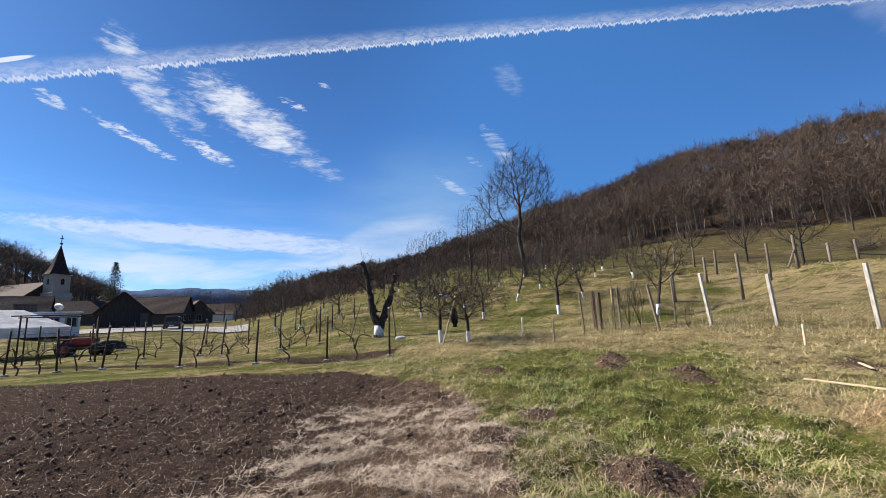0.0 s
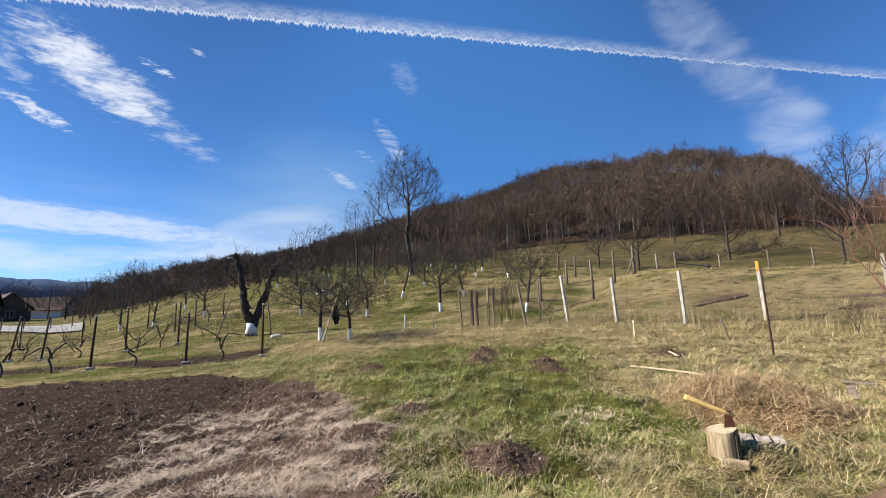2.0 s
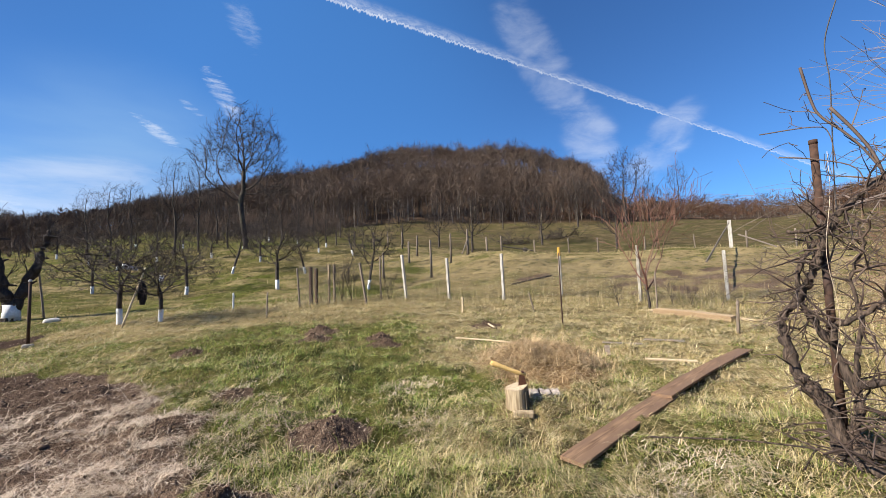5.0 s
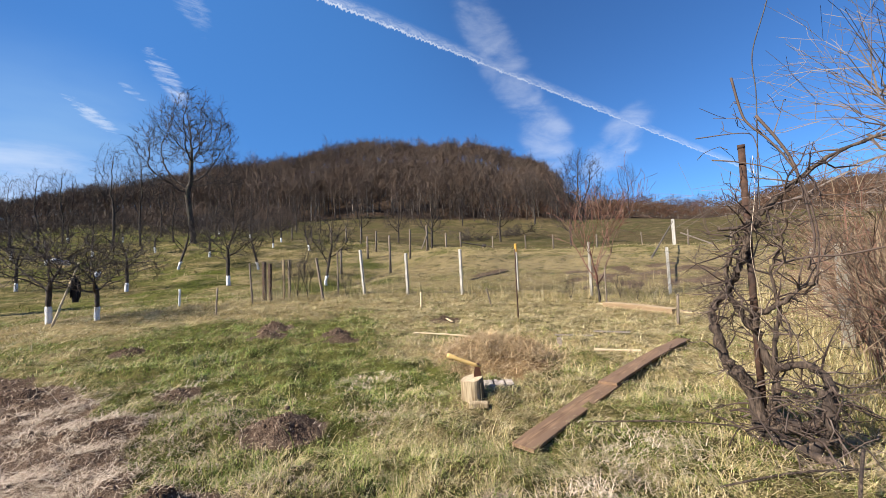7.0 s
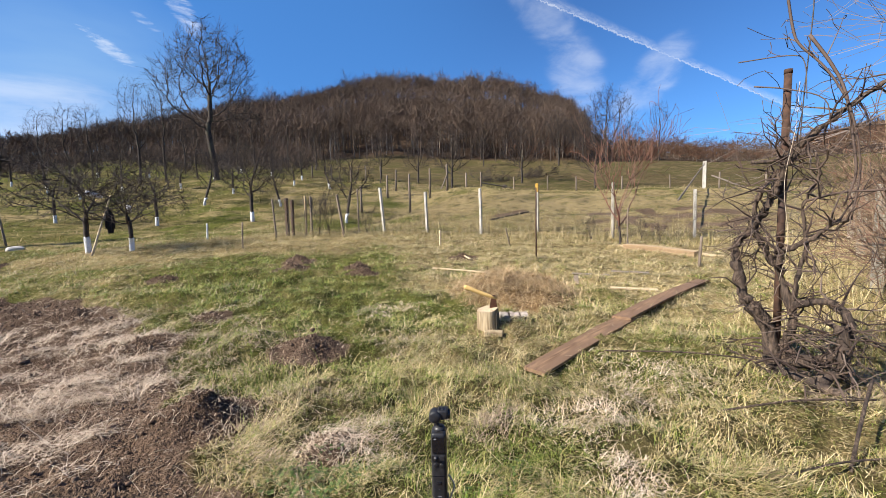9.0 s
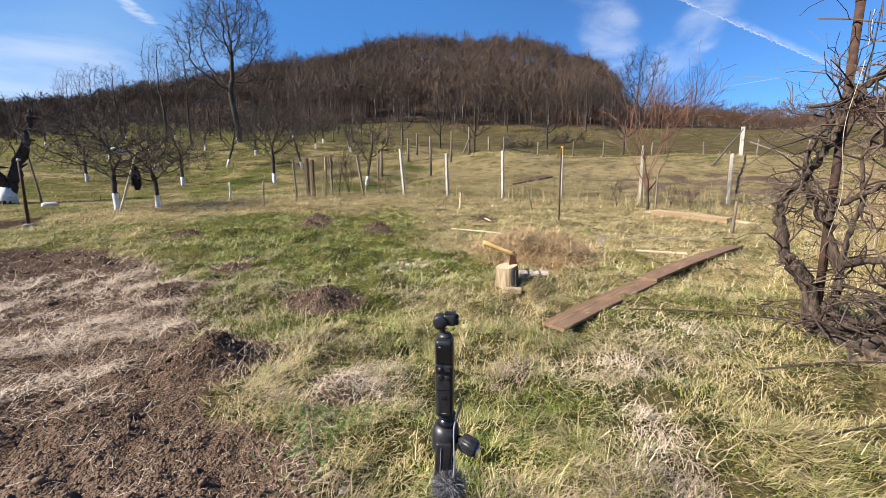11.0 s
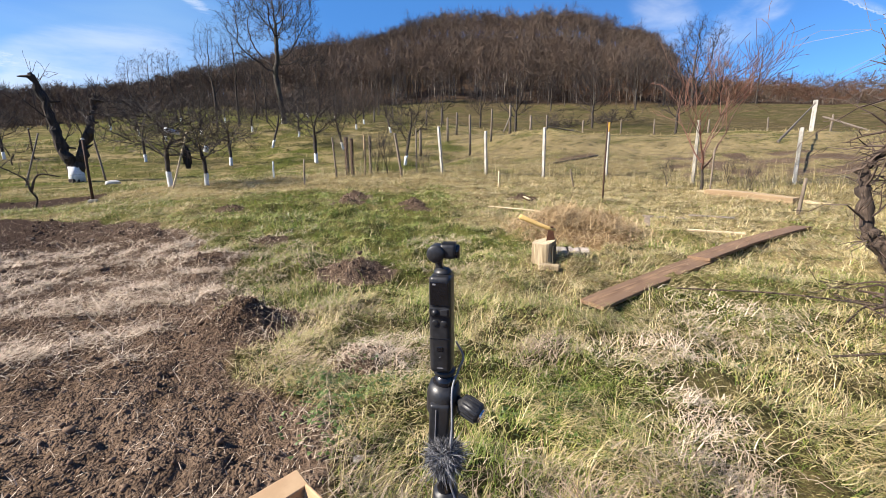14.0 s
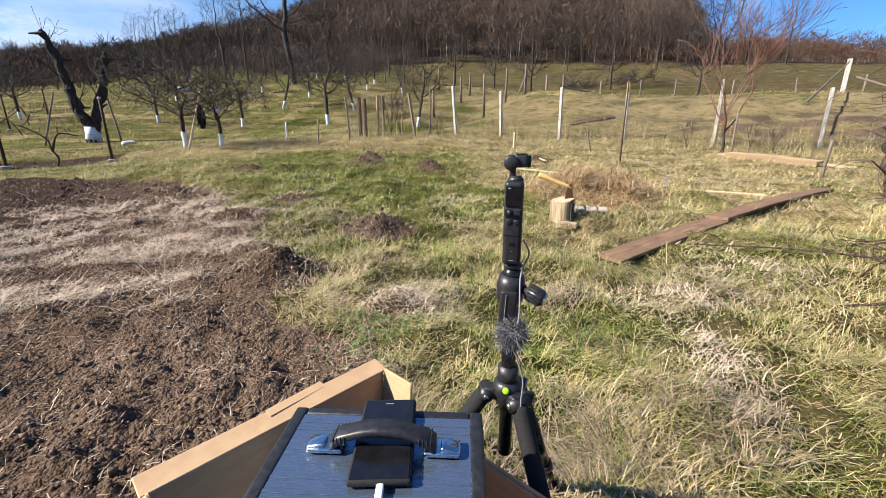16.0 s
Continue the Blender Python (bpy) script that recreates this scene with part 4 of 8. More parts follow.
def forest(name, count, ring, seed, mat, label, size=(9, 15), arcs=(-6, 100), sprays=120, inside=True, spray_w=0.085, bushy=False):
    """Many bare trees in one mesh: trunks, limbs and lobed crowns of twigs."""
    rng = np.random.default_rng(seed)
    az = rng.uniform(*arcs, count)
    d = ring[0] + (ring[1] - ring[0]) * rng.power(1.15, count)
    x, y = np.sin(np.radians(az)) * d, np.cos(np.radians(az)) * d
    keep = wood_amount(x, y) > rng.uniform(0.1, 0.9, count) if inside else d > 0
    x, y, az, d = x[keep], y[keep], az[keep], d[keep]
    z, total = land(x, y), keep.sum()
    h = rng.uniform(*size, total) * np.where(rng.random(total) > 0.12, 1, 1.18) * np.clip(d / 125, 0.42, 1) * np.interp(az, [-30, -22, 0, 14], [1, 0.6, 0.55, 1])
    kinds = tree_kinds(rng, 8, sprays, bushy)
    which, spin, tone = rng.integers(0, 8, total), rng.uniform(0, 6.3, total), rng.random(total) * 0.8
    verts, tint = [], []
    for k, (a, b) in enumerate(kinds):
        m = which == k
        c, sn, hh = np.cos(spin[m])[:, None], np.sin(spin[m])[:, None], h[m][:, None]
        wide_ = rng.uniform(0.9, 1.4, (m.sum(), 1)) * hh

        def put(p):
            return np.stack([x[m][:, None] + (p[:, 0] * c - p[:, 1] * sn) * wide_, y[m][:, None] + (p[:, 0] * sn + p[:, 1] * c) * wide_, z[m][:, None] + p[:, 2] * hh], 2)
        p, q = put(a), put(b)
        side = np.cross(q - p, rng.normal(0, 1, p.shape) * [0.4, 0.4, 1.0])
        side *= np.where(np.arange(len(a)) < sprays, spray_w, 0.05)[None, :, None] / (np.linalg.norm(side, axis=2)[:, :, None] + 1e-9)
        verts.append(np.stack([p - side, p + side, q], 2).reshape(-1, 3))
        tint.append(np.repeat(tone[m], len(a) * 3))
    # trunks: two crossed blades each
    pale = np.where(rng.random(total) < 0.3, 1.0, 0.86)
    for turn in (0.0, 1.57):
        w = (0.03 + 0.008 * h) * (0.6 if bushy else 1.2)
        foot, top = np.stack([x, y, z - 0.4], 1), np.stack([x + rng.normal(0, 0.4, total), y + rng.normal(0, 0.4, total), z + h * 0.72], 1)
        side = np.stack([np.cos(spin + turn) * w, np.sin(spin + turn) * w, 0 * w], 1)
        verts.append(np.stack([foot - side, foot + side, top], 1).reshape(-1, 3))
        tint.append(np.repeat(pale, 3))
    v = np.concatenate(verts)
    me = raw_mesh(name, v, np.arange(len(v)).reshape(-1, 3), mat)
    me.attributes.new("tint", "FLOAT", "POINT").data.foreach_set("value", np.concatenate(tint).astype(np.float32))
    return tagged(new(name, me), label, "forest", kind="stuff")


forest("forest", 3400, (100, 240), 1, M_FOREST, "leafless brown beech forest covering the hill", (8.8, 14.2), (-22, 62), 190, True, 0.045)
forest("near_woods", 800, (62, 125), 14, M_FOREST, "dark leafless thicket behind the orchard", (4.0, 8.5), (-23, 26), 170, False, 0.022, True)
forest("forest_edge", 620, (100, 150), 5, M_RUSSET, "low russet scrub along the edge of the meadow", (2.5, 7.5), (50, 100), 150, True, 0.035, True)
forest("far_forest", 1000, (150, 330), 6, M_FOREST, "leafless woods on the valley side", (8, 12), (-62, -36), 130, True, 0.055)
forest("ridge_forest", 1400, (150, 330), 7, M_FOREST, "leafless woods on the ridge", (4, 9), (60, 104), 110, True, 0.055, True)
# ---- grass, straw and clods ----
def strips(rng, x, y, z, length, width, yaw, rise, droop, seg=2):
    """Blades as bent strips: rise is the slope at the root, droop how much it bends down."""
    n = len(x)
    dx, dy = np.cos(yaw), np.sin(yaw)
    px, py = -dy, dx
    rows, pos = [], [x, y, z]
    ang = rise
    cur = np.stack(pos, 1)
    for s in range(seg + 1):
        w = width * (1.0 if s == 0 else (1 - s / seg) * 0.9 + 0.08) / 2
        side = np.stack([px * w, py * w, np.zeros(n)], 1)
        rows += [cur - side, cur + side]
        step = length / seg
        cur = cur + np.stack([np.cos(ang) * dx * step, np.cos(ang) * dy * step, np.sin(ang) * step], 1)
        ang = ang - droop
    v = np.stack(rows[:-1], 1)
    k = 2 * seg + 1
    base = (np.arange(n) * k)[:, None]
    tri = [t for s in range(seg - 1) for t in ((2 * s, 2 * s + 1, 2 * s + 3), (2 * s, 2 * s + 3, 2 * s + 2))] + [(2 * seg - 2, 2 * seg - 1, 2 * seg)]
    f = np.concatenate([base + np.array([t]) for t in tri], 1).reshape(-1, 3)
    return v.reshape(-1, 3), f


def scatter(rng, n, r0, r1, az0, az1, power=0.0):
    """Places thinning with distance."""
    u = rng.random(n)
    r = np.exp(np.log(r0) + u * (np.log(r1) - np.log(r0))) if power == 0 else (r0 ** power + u * (r1 ** power - r0 ** power)) ** (1 / power)
    a = np.radians(rng.uniform(az0, az1, n))
    return np.sin(a) * r, np.cos(a) * r, r


def trodden(x, y):
    """Places where boards and logs press the grass down."""
    plank = (np.abs(y - np.interp(x, [2.7, 7.55], [1.615, 1.80])) < 0.115) & (x > 2.68) & (x < 7.6)
    return plank | (np.hypot(x - 3.275, y - 2.575) < 0.13) | (np.hypot(x - 3.68, y - 2.60) < 0.14)


def build_grass():
    rng = np.random.default_rng(4)
    tx, ty, tr = scatter(rng, 70000, 0.75, 19, -14, 100, 0.38)
    keep = (soil_amount(tx, ty) < rng.uniform(0.12, 0.6, len(tx))) & (wave(tx, ty, 0.15, 1.0) + 0.6 * wave(tx, ty, 0.4, 3.0) > rng.uniform(-1.25, -0.05, len(tx))) & ~trodden(tx, ty)
    tx, ty, tr = tx[keep], ty[keep], tr[keep]
    per = 9
    n = len(tx) * per
    grow = np.clip(tr / 3.4, 0.62, 3.0).repeat(per)
    g = rng.uniform(0, 2 * np.pi, n)
    rad = np.abs(rng.normal(0, 0.036, n)) * grow ** 0.8
    x, y = tx.repeat(per) + np.cos(g) * rad, ty.repeat(per) + np.sin(g) * rad
    vigour = (0.95 + 0.55 * wave(tx, ty, 0.36, 2.0) + 0.30 * wave(tx, ty, 1.7, 5.0) + rng.normal(0, 0.25, len(tx))).clip(0.4, 2.1).repeat(per)
    dry = dry_amount(tx, ty).repeat(per) + wave(tx, ty, 0.33, 9.0).repeat(per) * 0.25
    tuft_dry = (rng.random(len(tx)) < dry_amount(tx, ty) + wave(tx, ty, 0.33, 9.0) * 0.3 + wave(tx, ty, 0.12, 5.0) * 0.2).repeat(per)
    is_dry = rng.random(n) < np.where(tuft_dry, 0.88, 0.16) + (dry - 0.5) * 0.2
    z = surface(x, y) - 0.008
    fall = np.arctan2(surface(tx, ty - 0.03) - surface(tx, ty + 0.03), surface(tx - 0.03, ty) - surface(tx + 0.03, ty))
    swirl = 2.6 * wave(tx, ty, 0.75, 4.0) + 1.3 * wave(tx, ty, 0.27, 8.0)
    comb = (np.where(rng.random(len(tx)) < 0.3, fall, swirl) + rng.normal(0, 0.35, len(tx))).repeat(per)      # old grass lies in swirls and hangs down its tussocks
    for name, mask, mat, label in (("green_grass", ~is_dry, M_GREEN, "short fresh green winter grass in tufts"), ("dry_grass", is_dry, M_DRY, "matted straw-coloured dry grass")):
        m = mask
        k = m.sum()
        old = name == "dry_grass"
        ln = rng.gamma(5, 0.2, k) * (0.090 if old else 0.064) * vigour[m] * np.clip(0.72 + 0.25 * grow[m], 0.88, 1.15)
        wd = rng.uniform(0.0028, 0.0056, k) * (0.95 if old else 1.0) * grow[m] ** 0.75
        yaw = np.where(rng.random(k) < (0.85 if old else 0.65), comb[m] + rng.normal(0, 0.45, k), g[m])
        rise = rng.normal(0.30 if old else 0.70, 0.34, k).clip(-0.1, 1.4)
        v, f = strips(rng, x[m], y[m], z[m] + (rng.uniform(0, 0.045, k) if old else 0), ln, wd, yaw, rise, rng.uniform(0.25, 0.95, k) if old else rng.uniform(0.35, 1.2, k))
        tagged(new(name, raw_mesh(name, v, f, mat)), label, "grass", kind="stuff")
    # long bleached stems lying flat in the strip before the wire fence
    x, y, r = scatter(rng, 90000, 8.0, 18, -6, 92, 1.0)
    keep = (dry_amount(x, y) > rng.uniform(0.45, 0.95, len(x))) & (soil_amount(x, y) < 0.4) & (wave(x, y, 0.5, 2.0) + 0.7 * wave(x, y, 1.5, 7.0) > rng.uniform(-0.9, 0.3, len(x)))
    x, y, r = x[keep], y[keep], r[keep]
    k = len(x)
    v, f = strips(rng, x, y, surface(x, y) + rng.uniform(0.0, 0.05, k), rng.gamma(5, 0.2, k) * 0.20, rng.uniform(0.006, 0.012, k) * r / 11, 2.6 * wave(x, y, 1.1, 4.0) + rng.normal(0, 0.6, k), rng.normal(0.10, 0.22, k), rng.uniform(0.0, 0.5, k))
    tagged(new("matted_grass", raw_mesh("matted_grass", v, f, M_DRY)), "long bleached grass lying flat before the wire fence", "grass", kind="stuff")
    # coarse tussocks on the slopes
    tx, ty, tr = scatter(rng, 24000, 13, 44, -30, 92, 1.0)
    keep = (soil_amount(tx, ty) < 0.3) & (wave(tx, ty, 0.6, 2.0) + 0.6 * wave(tx, ty, 2.2, 5.0) > rng.uniform(-0.7, 0.35, len(tx)))
    tx, ty, tr = tx[keep], ty[keep], tr[keep]
    per = 4
    n = len(tx) * per
    x, y = tx.repeat(per) + rng.normal(0, 0.10, n), ty.repeat(per) + rng.normal(0, 0.10, n)
    far = (tr / 20).repeat(per)
    is_dry = rng.random(n) < dry_amount(tx, ty).repeat(per) + 0.12
    for name, m, mat, label in (("slope_grass", ~is_dry, M_SLOPE, "rough green grass on the orchard slope"), ("slope_dry_grass", is_dry, M_SLOPEDRY, "rough straw-coloured tussocks on the slope")):
        k = m.sum()
        v, f = strips(rng, x[m], y[m], land(x[m], y[m]) - 0.02, rng.gamma(5, 0.2, k) * 0.22 * far[m] ** 0.5, rng.uniform(0.010, 0.022, k) * far[m], 2.5 * wave(x[m], y[m], 1.6, 3.0) + rng.normal(0, 0.9, k), rng.normal(0.45, 0.3, k).clip(0.0, 1.4), rng.uniform(0.2, 0.8, k))
        tagged(new(name, raw_mesh(name, v, f, mat)), label, "grass", kind="stuff")


def build_straw():
    rng = np.random.default_rng(8)
    n = 130000
    x, y, r = scatter(rng, n, 2.2, 8.5, -30, 20, 1.2)
    bed = soil_amount(x, y)
    band = np.clip((x + 1.9 + 0.5 * wave(x, y, 0.9, 1.0)) / 0.5, 0, 1) * np.clip((y - 2.35 - 0.35 * np.clip(x + 0.2, -1, 1) + 0.25 * wave(x, y, 0.5, 3.0)) / 0.4, 0, 1) * np.clip((7.0 - y) / 1.0, 0, 1)
    patch = np.clip(0.20 + 1.5 * wave(x * 0.7, y * 1.8, 0.42, 6.0) + 1.0 * wave(x, y, 0.16, 2.0) + 0.9 * wave(x, y, 0.065, 4.0), 0, 1)
    keep = rng.random(n) < np.clip(bed, 0.1, 1) * (band * patch + 0.010)
    x, y, r = x[keep], y[keep], r[keep]
    k = len(x)
    comb = 0.25 + wave(x, y, 0.5, 2.0) * 0.9
    yaw = comb + rng.normal(0, 0.95, k) + np.where(rng.random(k) < 0.5, np.pi, 0)
    v, f = strips(rng, x, y, surface(x, y) + rng.uniform(0.0, 0.035, k), rng.gamma(4, 0.25, k) * 0.098, rng.uniform(0.0026, 0.0052, k) * np.clip(r / 4, 0.8, 2), yaw, rng.normal(0.20, 0.26, k), rng.normal(0.30, 0.32, k), 3)
    tagged(new("straw_mulch", raw_mesh("straw_mulch", v, f, M_STRAW)), "pale flattened straw and dead stems over the dug bed", "straw", kind="stuff")
    # loose roots and stems on bare soil
    x, y, r = scatter(rng, 24000, 0.9, 19, -52, 30, 1.0)
    keep = soil_amount(x, y) > rng.uniform(0.3, 0.7, len(x))
    x, y, r = x[keep], y[keep], r[keep]
    k = len(x)
    v, f = strips(rng, x, y, surface(x, y) + rng.uniform(0.004, 0.03, k), rng.gamma(3, 0.33, k) * 0.05, rng.uniform(0.0018, 0.004, k) * np.clip(r / 3, 0.8, 2.6), rng.uniform(0, 6.3, k), rng.normal(0.25, 0.4, k), rng.normal(0.15, 0.3, k), 3)
    tagged(new("root_litter", raw_mesh("root_litter", v, f, M_STRAW)), "thin pale roots scattered on the dug soil", "roots", kind="stuff")


def build_clods():
    rng = np.random.default_rng(12)
    bm = bmesh.new()
    bmesh.ops.create_icosphere(bm, subdivisions=1, radius=1)
    tv = np.array([v.co for v in bm.verts])
    tf = np.array([[v.index for v in f.verts] for f in bm.faces])
    bm.free()
    x, y, r = scatter(rng, 14000, 0.8, 9, -50, 30, 0.7)
    fx, fy, fr = scatter(rng, 4500, 4.5, 24, -56, 2, 1.0)
    cx, cy, cr = scatter(rng, 9500, 0.9, 3.6, -62, 34, 0.8)
    x, y = np.concatenate([x, fx, cx]), np.concatenate([y, fy, cy])
    extra = [(a + rng.normal(0, q * 0.5, 170), b + rng.normal(0, q * 0.5, 170)) for a, b, q, h in MOLEHILLS]
    x = np.concatenate([x, *[e[0] for e in extra]])
    y = np.concatenate([y, *[e[1] for e in extra]])
    r = np.hypot(x, y)
    keep = soil_amount(x, y) > 0.55
    x, y, r = x[keep], y[keep], r[keep]
    n = len(x)
    wet = crumb_dryness(x, y) < rng.uniform(0.05, 0.35, n)
    size = rng.gamma(2.0, 0.5, n) * 0.0062 * np.clip(r / 3.6, 0.6, 1.4)
    size = np.minimum(size, 0.026)
    size = np.where((r > 4.5) & (rng.random(n) < 0.8), size * np.clip(r / 6.0, 1, 1.8), size)
    size[-len(MOLEHILLS) * 60:] *= 0.7
    v = tv[None] * (1 + rng.normal(0, 0.20, (n, len(tv), 1))) * (size[:, None, None] * rng.uniform(0.6, 1.25, (n, 1, 3)) * [1, 1, 0.8])
    v += np.stack([x, y, surface(x, y) + size * 0.3], 1)[:, None]
    for name, m, mat, label in (("soil_clods", ~wet, M_CLOD, "crumbly brown clods of dry dug soil"), ("moist_clods", wet, M_MOIST, "dark moist clods of freshly dug soil")):
        f = tf[None] + (np.arange(m.sum()) * len(tv))[:, None, None]
        tagged(new(name, raw_mesh(name, v[m].reshape(-1, 3), f.reshape(-1, 3), mat, True)), label, "soil", kind="stuff")


def build_weeds():
    """Tall dead grass and weed stems along the fences and the hedge."""
    rng = np.random.default_rng(15)
    n = 9000
    t = rng.random(n)
    x = np.interp(t, [0, 0.35, 0.75, 1.0], [4.6, 9.0, 13.2, 12.5]) + rng.normal(0, 0.55, n)
    y = np.interp(t, [0, 0.35, 0.75, 1.0], [13.2, 10.4, 4.6, 0.5]) + rng.normal(0, 0.55, n)
    tall = rng.random(n) < 0.07
    ln = np.where(tall, rng.uniform(0.4, 1.0, n), rng.gamma(4, 0.25, n) * 0.19)
    v, f = strips(rng, x, y, land(x, y) - 0.02, ln, np.where(tall, 0.007, rng.uniform(0.006, 0.012, n)), rng.uniform(0, 6.3, n), np.where(tall, 1.45, rng.normal(0.65, 0.35, n)), np.where(tall, 0.05, rng.uniform(0.1, 0.6, n)))
    tagged(new("dry_weeds", raw_mesh("dry_weeds", v, f, M_DRY)), "tall bleached dead grass along the wire fence", "weeds", kind="stuff")


def build_patches():
    """Broad-leaved weeds, pale dead clumps and brown withered stems between the grass."""
    rng = np.random.default_rng(31)

    def blob(cx, cy, sx, sy, n):
        return cx + rng.normal(0, sx, n), cy + rng.normal(0, sy, n)
    xs, ys = zip(*[blob(*b) for b in ((0.86, 1.62, 0.10, 0.09, 300), (0.74, 1.36, 0.06, 0.10, 160), (1.02, 1.42, 0.10, 0.06, 140), (1.5, 0.9, 0.12, 0.08, 90), (2.6, 0.75, 0.10, 0.10, 60))])
    x, y = np.concatenate(xs), np.concatenate(ys)
    n = len(x)
    v, f = strips(rng, x, y, surface(x, y) + rng.uniform(0.01, 0.05, n), rng.uniform(0.012, 0.026, n), rng.uniform(0.012, 0.022, n), rng.uniform(0, 6.3, n), rng.normal(0.3, 0.4, n), rng.uniform(0.1, 0.8, n))
    tagged(new("weed_leaves", raw_mesh("weed_leaves", v, f, M_LEAF)), "small fresh green weed leaves at the edge of the bed", "weeds", kind="stuff")
    for name, spots, mat, label, size in (
            ("pale_clumps", ((1.23, 1.70, 0.10, 0.13, 900), (1.02, 1.82, 0.06, 0.08, 200), (2.3, 0.95, 0.18, 0.12, 700), (1.75, 0.42, 0.12, 0.09, 420), (3.1, 0.9, 0.3, 0.2, 900), (1.95, 0.62, 0.07, 0.06, 200), (2.5, 3.0, 0.25, 0.2, 450), (2.9, 3.9, 0.3, 0.2, 400)), M_STRAW, "pale flattened clumps of dead grass", 0.085),
            ("withered_stems", ((1.06, 0.52, 0.20, 0.14, 1900), (1.45, 0.30, 0.18, 0.10, 900), (0.80, 0.78, 0.08, 0.16, 500), (0.72, 1.15, 0.07, 0.20, 420), (0.80, 2.1, 0.14, 0.30, 900), (1.25, 2.45, 0.18, 0.22, 450), (1.85, 1.3, 0.12, 0.10, 500), (3.95, 0.0, 0.35, 0.2, 1200), (1.1, 3.9, 0.35, 0.5, 1600)), M_WITHERED, "brown withered stems between the grass", 0.09)):
        xs, ys = zip(*[blob(*b) for b in spots])
        x, y = np.concatenate(xs), np.concatenate(ys)
        n = len(x)
        near = np.clip(np.hypot(x, y) / 2.5, 0.7, 1.8)
        v, f = strips(rng, x, y, surface(x, y) + rng.uniform(0.0, 0.05, n), rng.gamma(4, 0.25, n) * size, rng.uniform(0.0024, 0.0050, n) * near, 2.6 * wave(x, y, 0.3, 4.0) + rng.normal(0, 0.8, n), rng.normal(0.25, 0.35, n), rng.uniform(0.1, 0.8, n), 3)
        tagged(new(name, raw_mesh(name, v, f, mat)), label, "dead grass", kind="stuff")


build_grass()
build_patches()
build_straw()
build_clods()
build_weeds()
# ---- the filming gear in the foreground ----
M_BLACK = grainy("black_plastic", (0.012, 0.012, 0.013), (0.022, 0.022, 0.024), 120.0, 0.42, 0.15, 0.0004, spec=0.5)
M_GLOSS = grainy("gloss_black", (0.006, 0.006, 0.007), (0.010, 0.010, 0.012), 60.0, 0.18, 0.05, 0.0003, spec=0.5)
M_FOAM = grainy("black_foam_grip", (0.010, 0.010, 0.011), (0.02, 0.02, 0.021), 180.0, 0.85, 0.5, 0.0006)
M_GREY = grainy("grey_mark", (0.18, 0.18, 0.19), (0.26, 0.26, 0.27), 60.0, 0.5, 0.1, 0.0003)
M_METAL = grainy("bright_steel", (0.55, 0.55, 0.56), (0.68, 0.68, 0.69), 90.0, 0.22, 0.1, 0.0003, metallic=1.0)
M_CASE = grainy("blue_grey_aluminium", (0.15, 0.20, 0.275), (0.185, 0.24, 0.32), 70.0, 0.27, 0.12, 0.0004, (1, 12, 1), metallic=0.75, spec=0.5)
M_CARD = grainy("cardboard", (0.44, 0.29, 0.16), (0.52, 0.355, 0.205), 30.0, 0.9, 0.15, 0.001, (1, 1, 4), (0.47, 0.31, 0.175))
M_FUR = blades("grey_fur", [(0.04, 0.04, 0.044), (0.12, 0.12, 0.128), (0.32, 0.32, 0.335), (0.08, 0.08, 0.088)], 0.7, 0.1)
M_WHITE = grainy("white_plastic", (0.74, 0.74, 0.73), (0.80, 0.80, 0.79), 40.0, 0.4, 0.05, 0.0003)


def lit_green():
    m, k = material("green_level_fluid")
    finish(k, (0.32, 0.72, 0.02, 1), 0.2, spec=0.5)
    return m


M_LEVEL = lit_green()


def rounded(size, r, seg=3, m=None):
    """A box with rounded edges, as geometry."""
    bm = bmesh.new()
    bmesh.ops.create_cube(bm, size=1, matrix=Matrix.Diagonal((*size, 1)))
    bmesh.ops.bevel(bm, geom=bm.edges[:], offset=min(r, min(size) * 0.48), segments=seg, affect="EDGES", profile=0.5)
    return Geo().take(bm, m)


def turned(p, q, profile, sides=16):
    """A lathe form set between two points; profile: (radius, share of the way)."""
    p, q = Vector(p), Vector(q)
    d = q - p
    m = Matrix.Translation(p) @ d.to_track_quat("Z", "Y").to_matrix().to_4x4()
    return Geo().lathe([(r, h * d.length) for r, h in profile], sides, m)


GX, GY = 0.600, 0.342


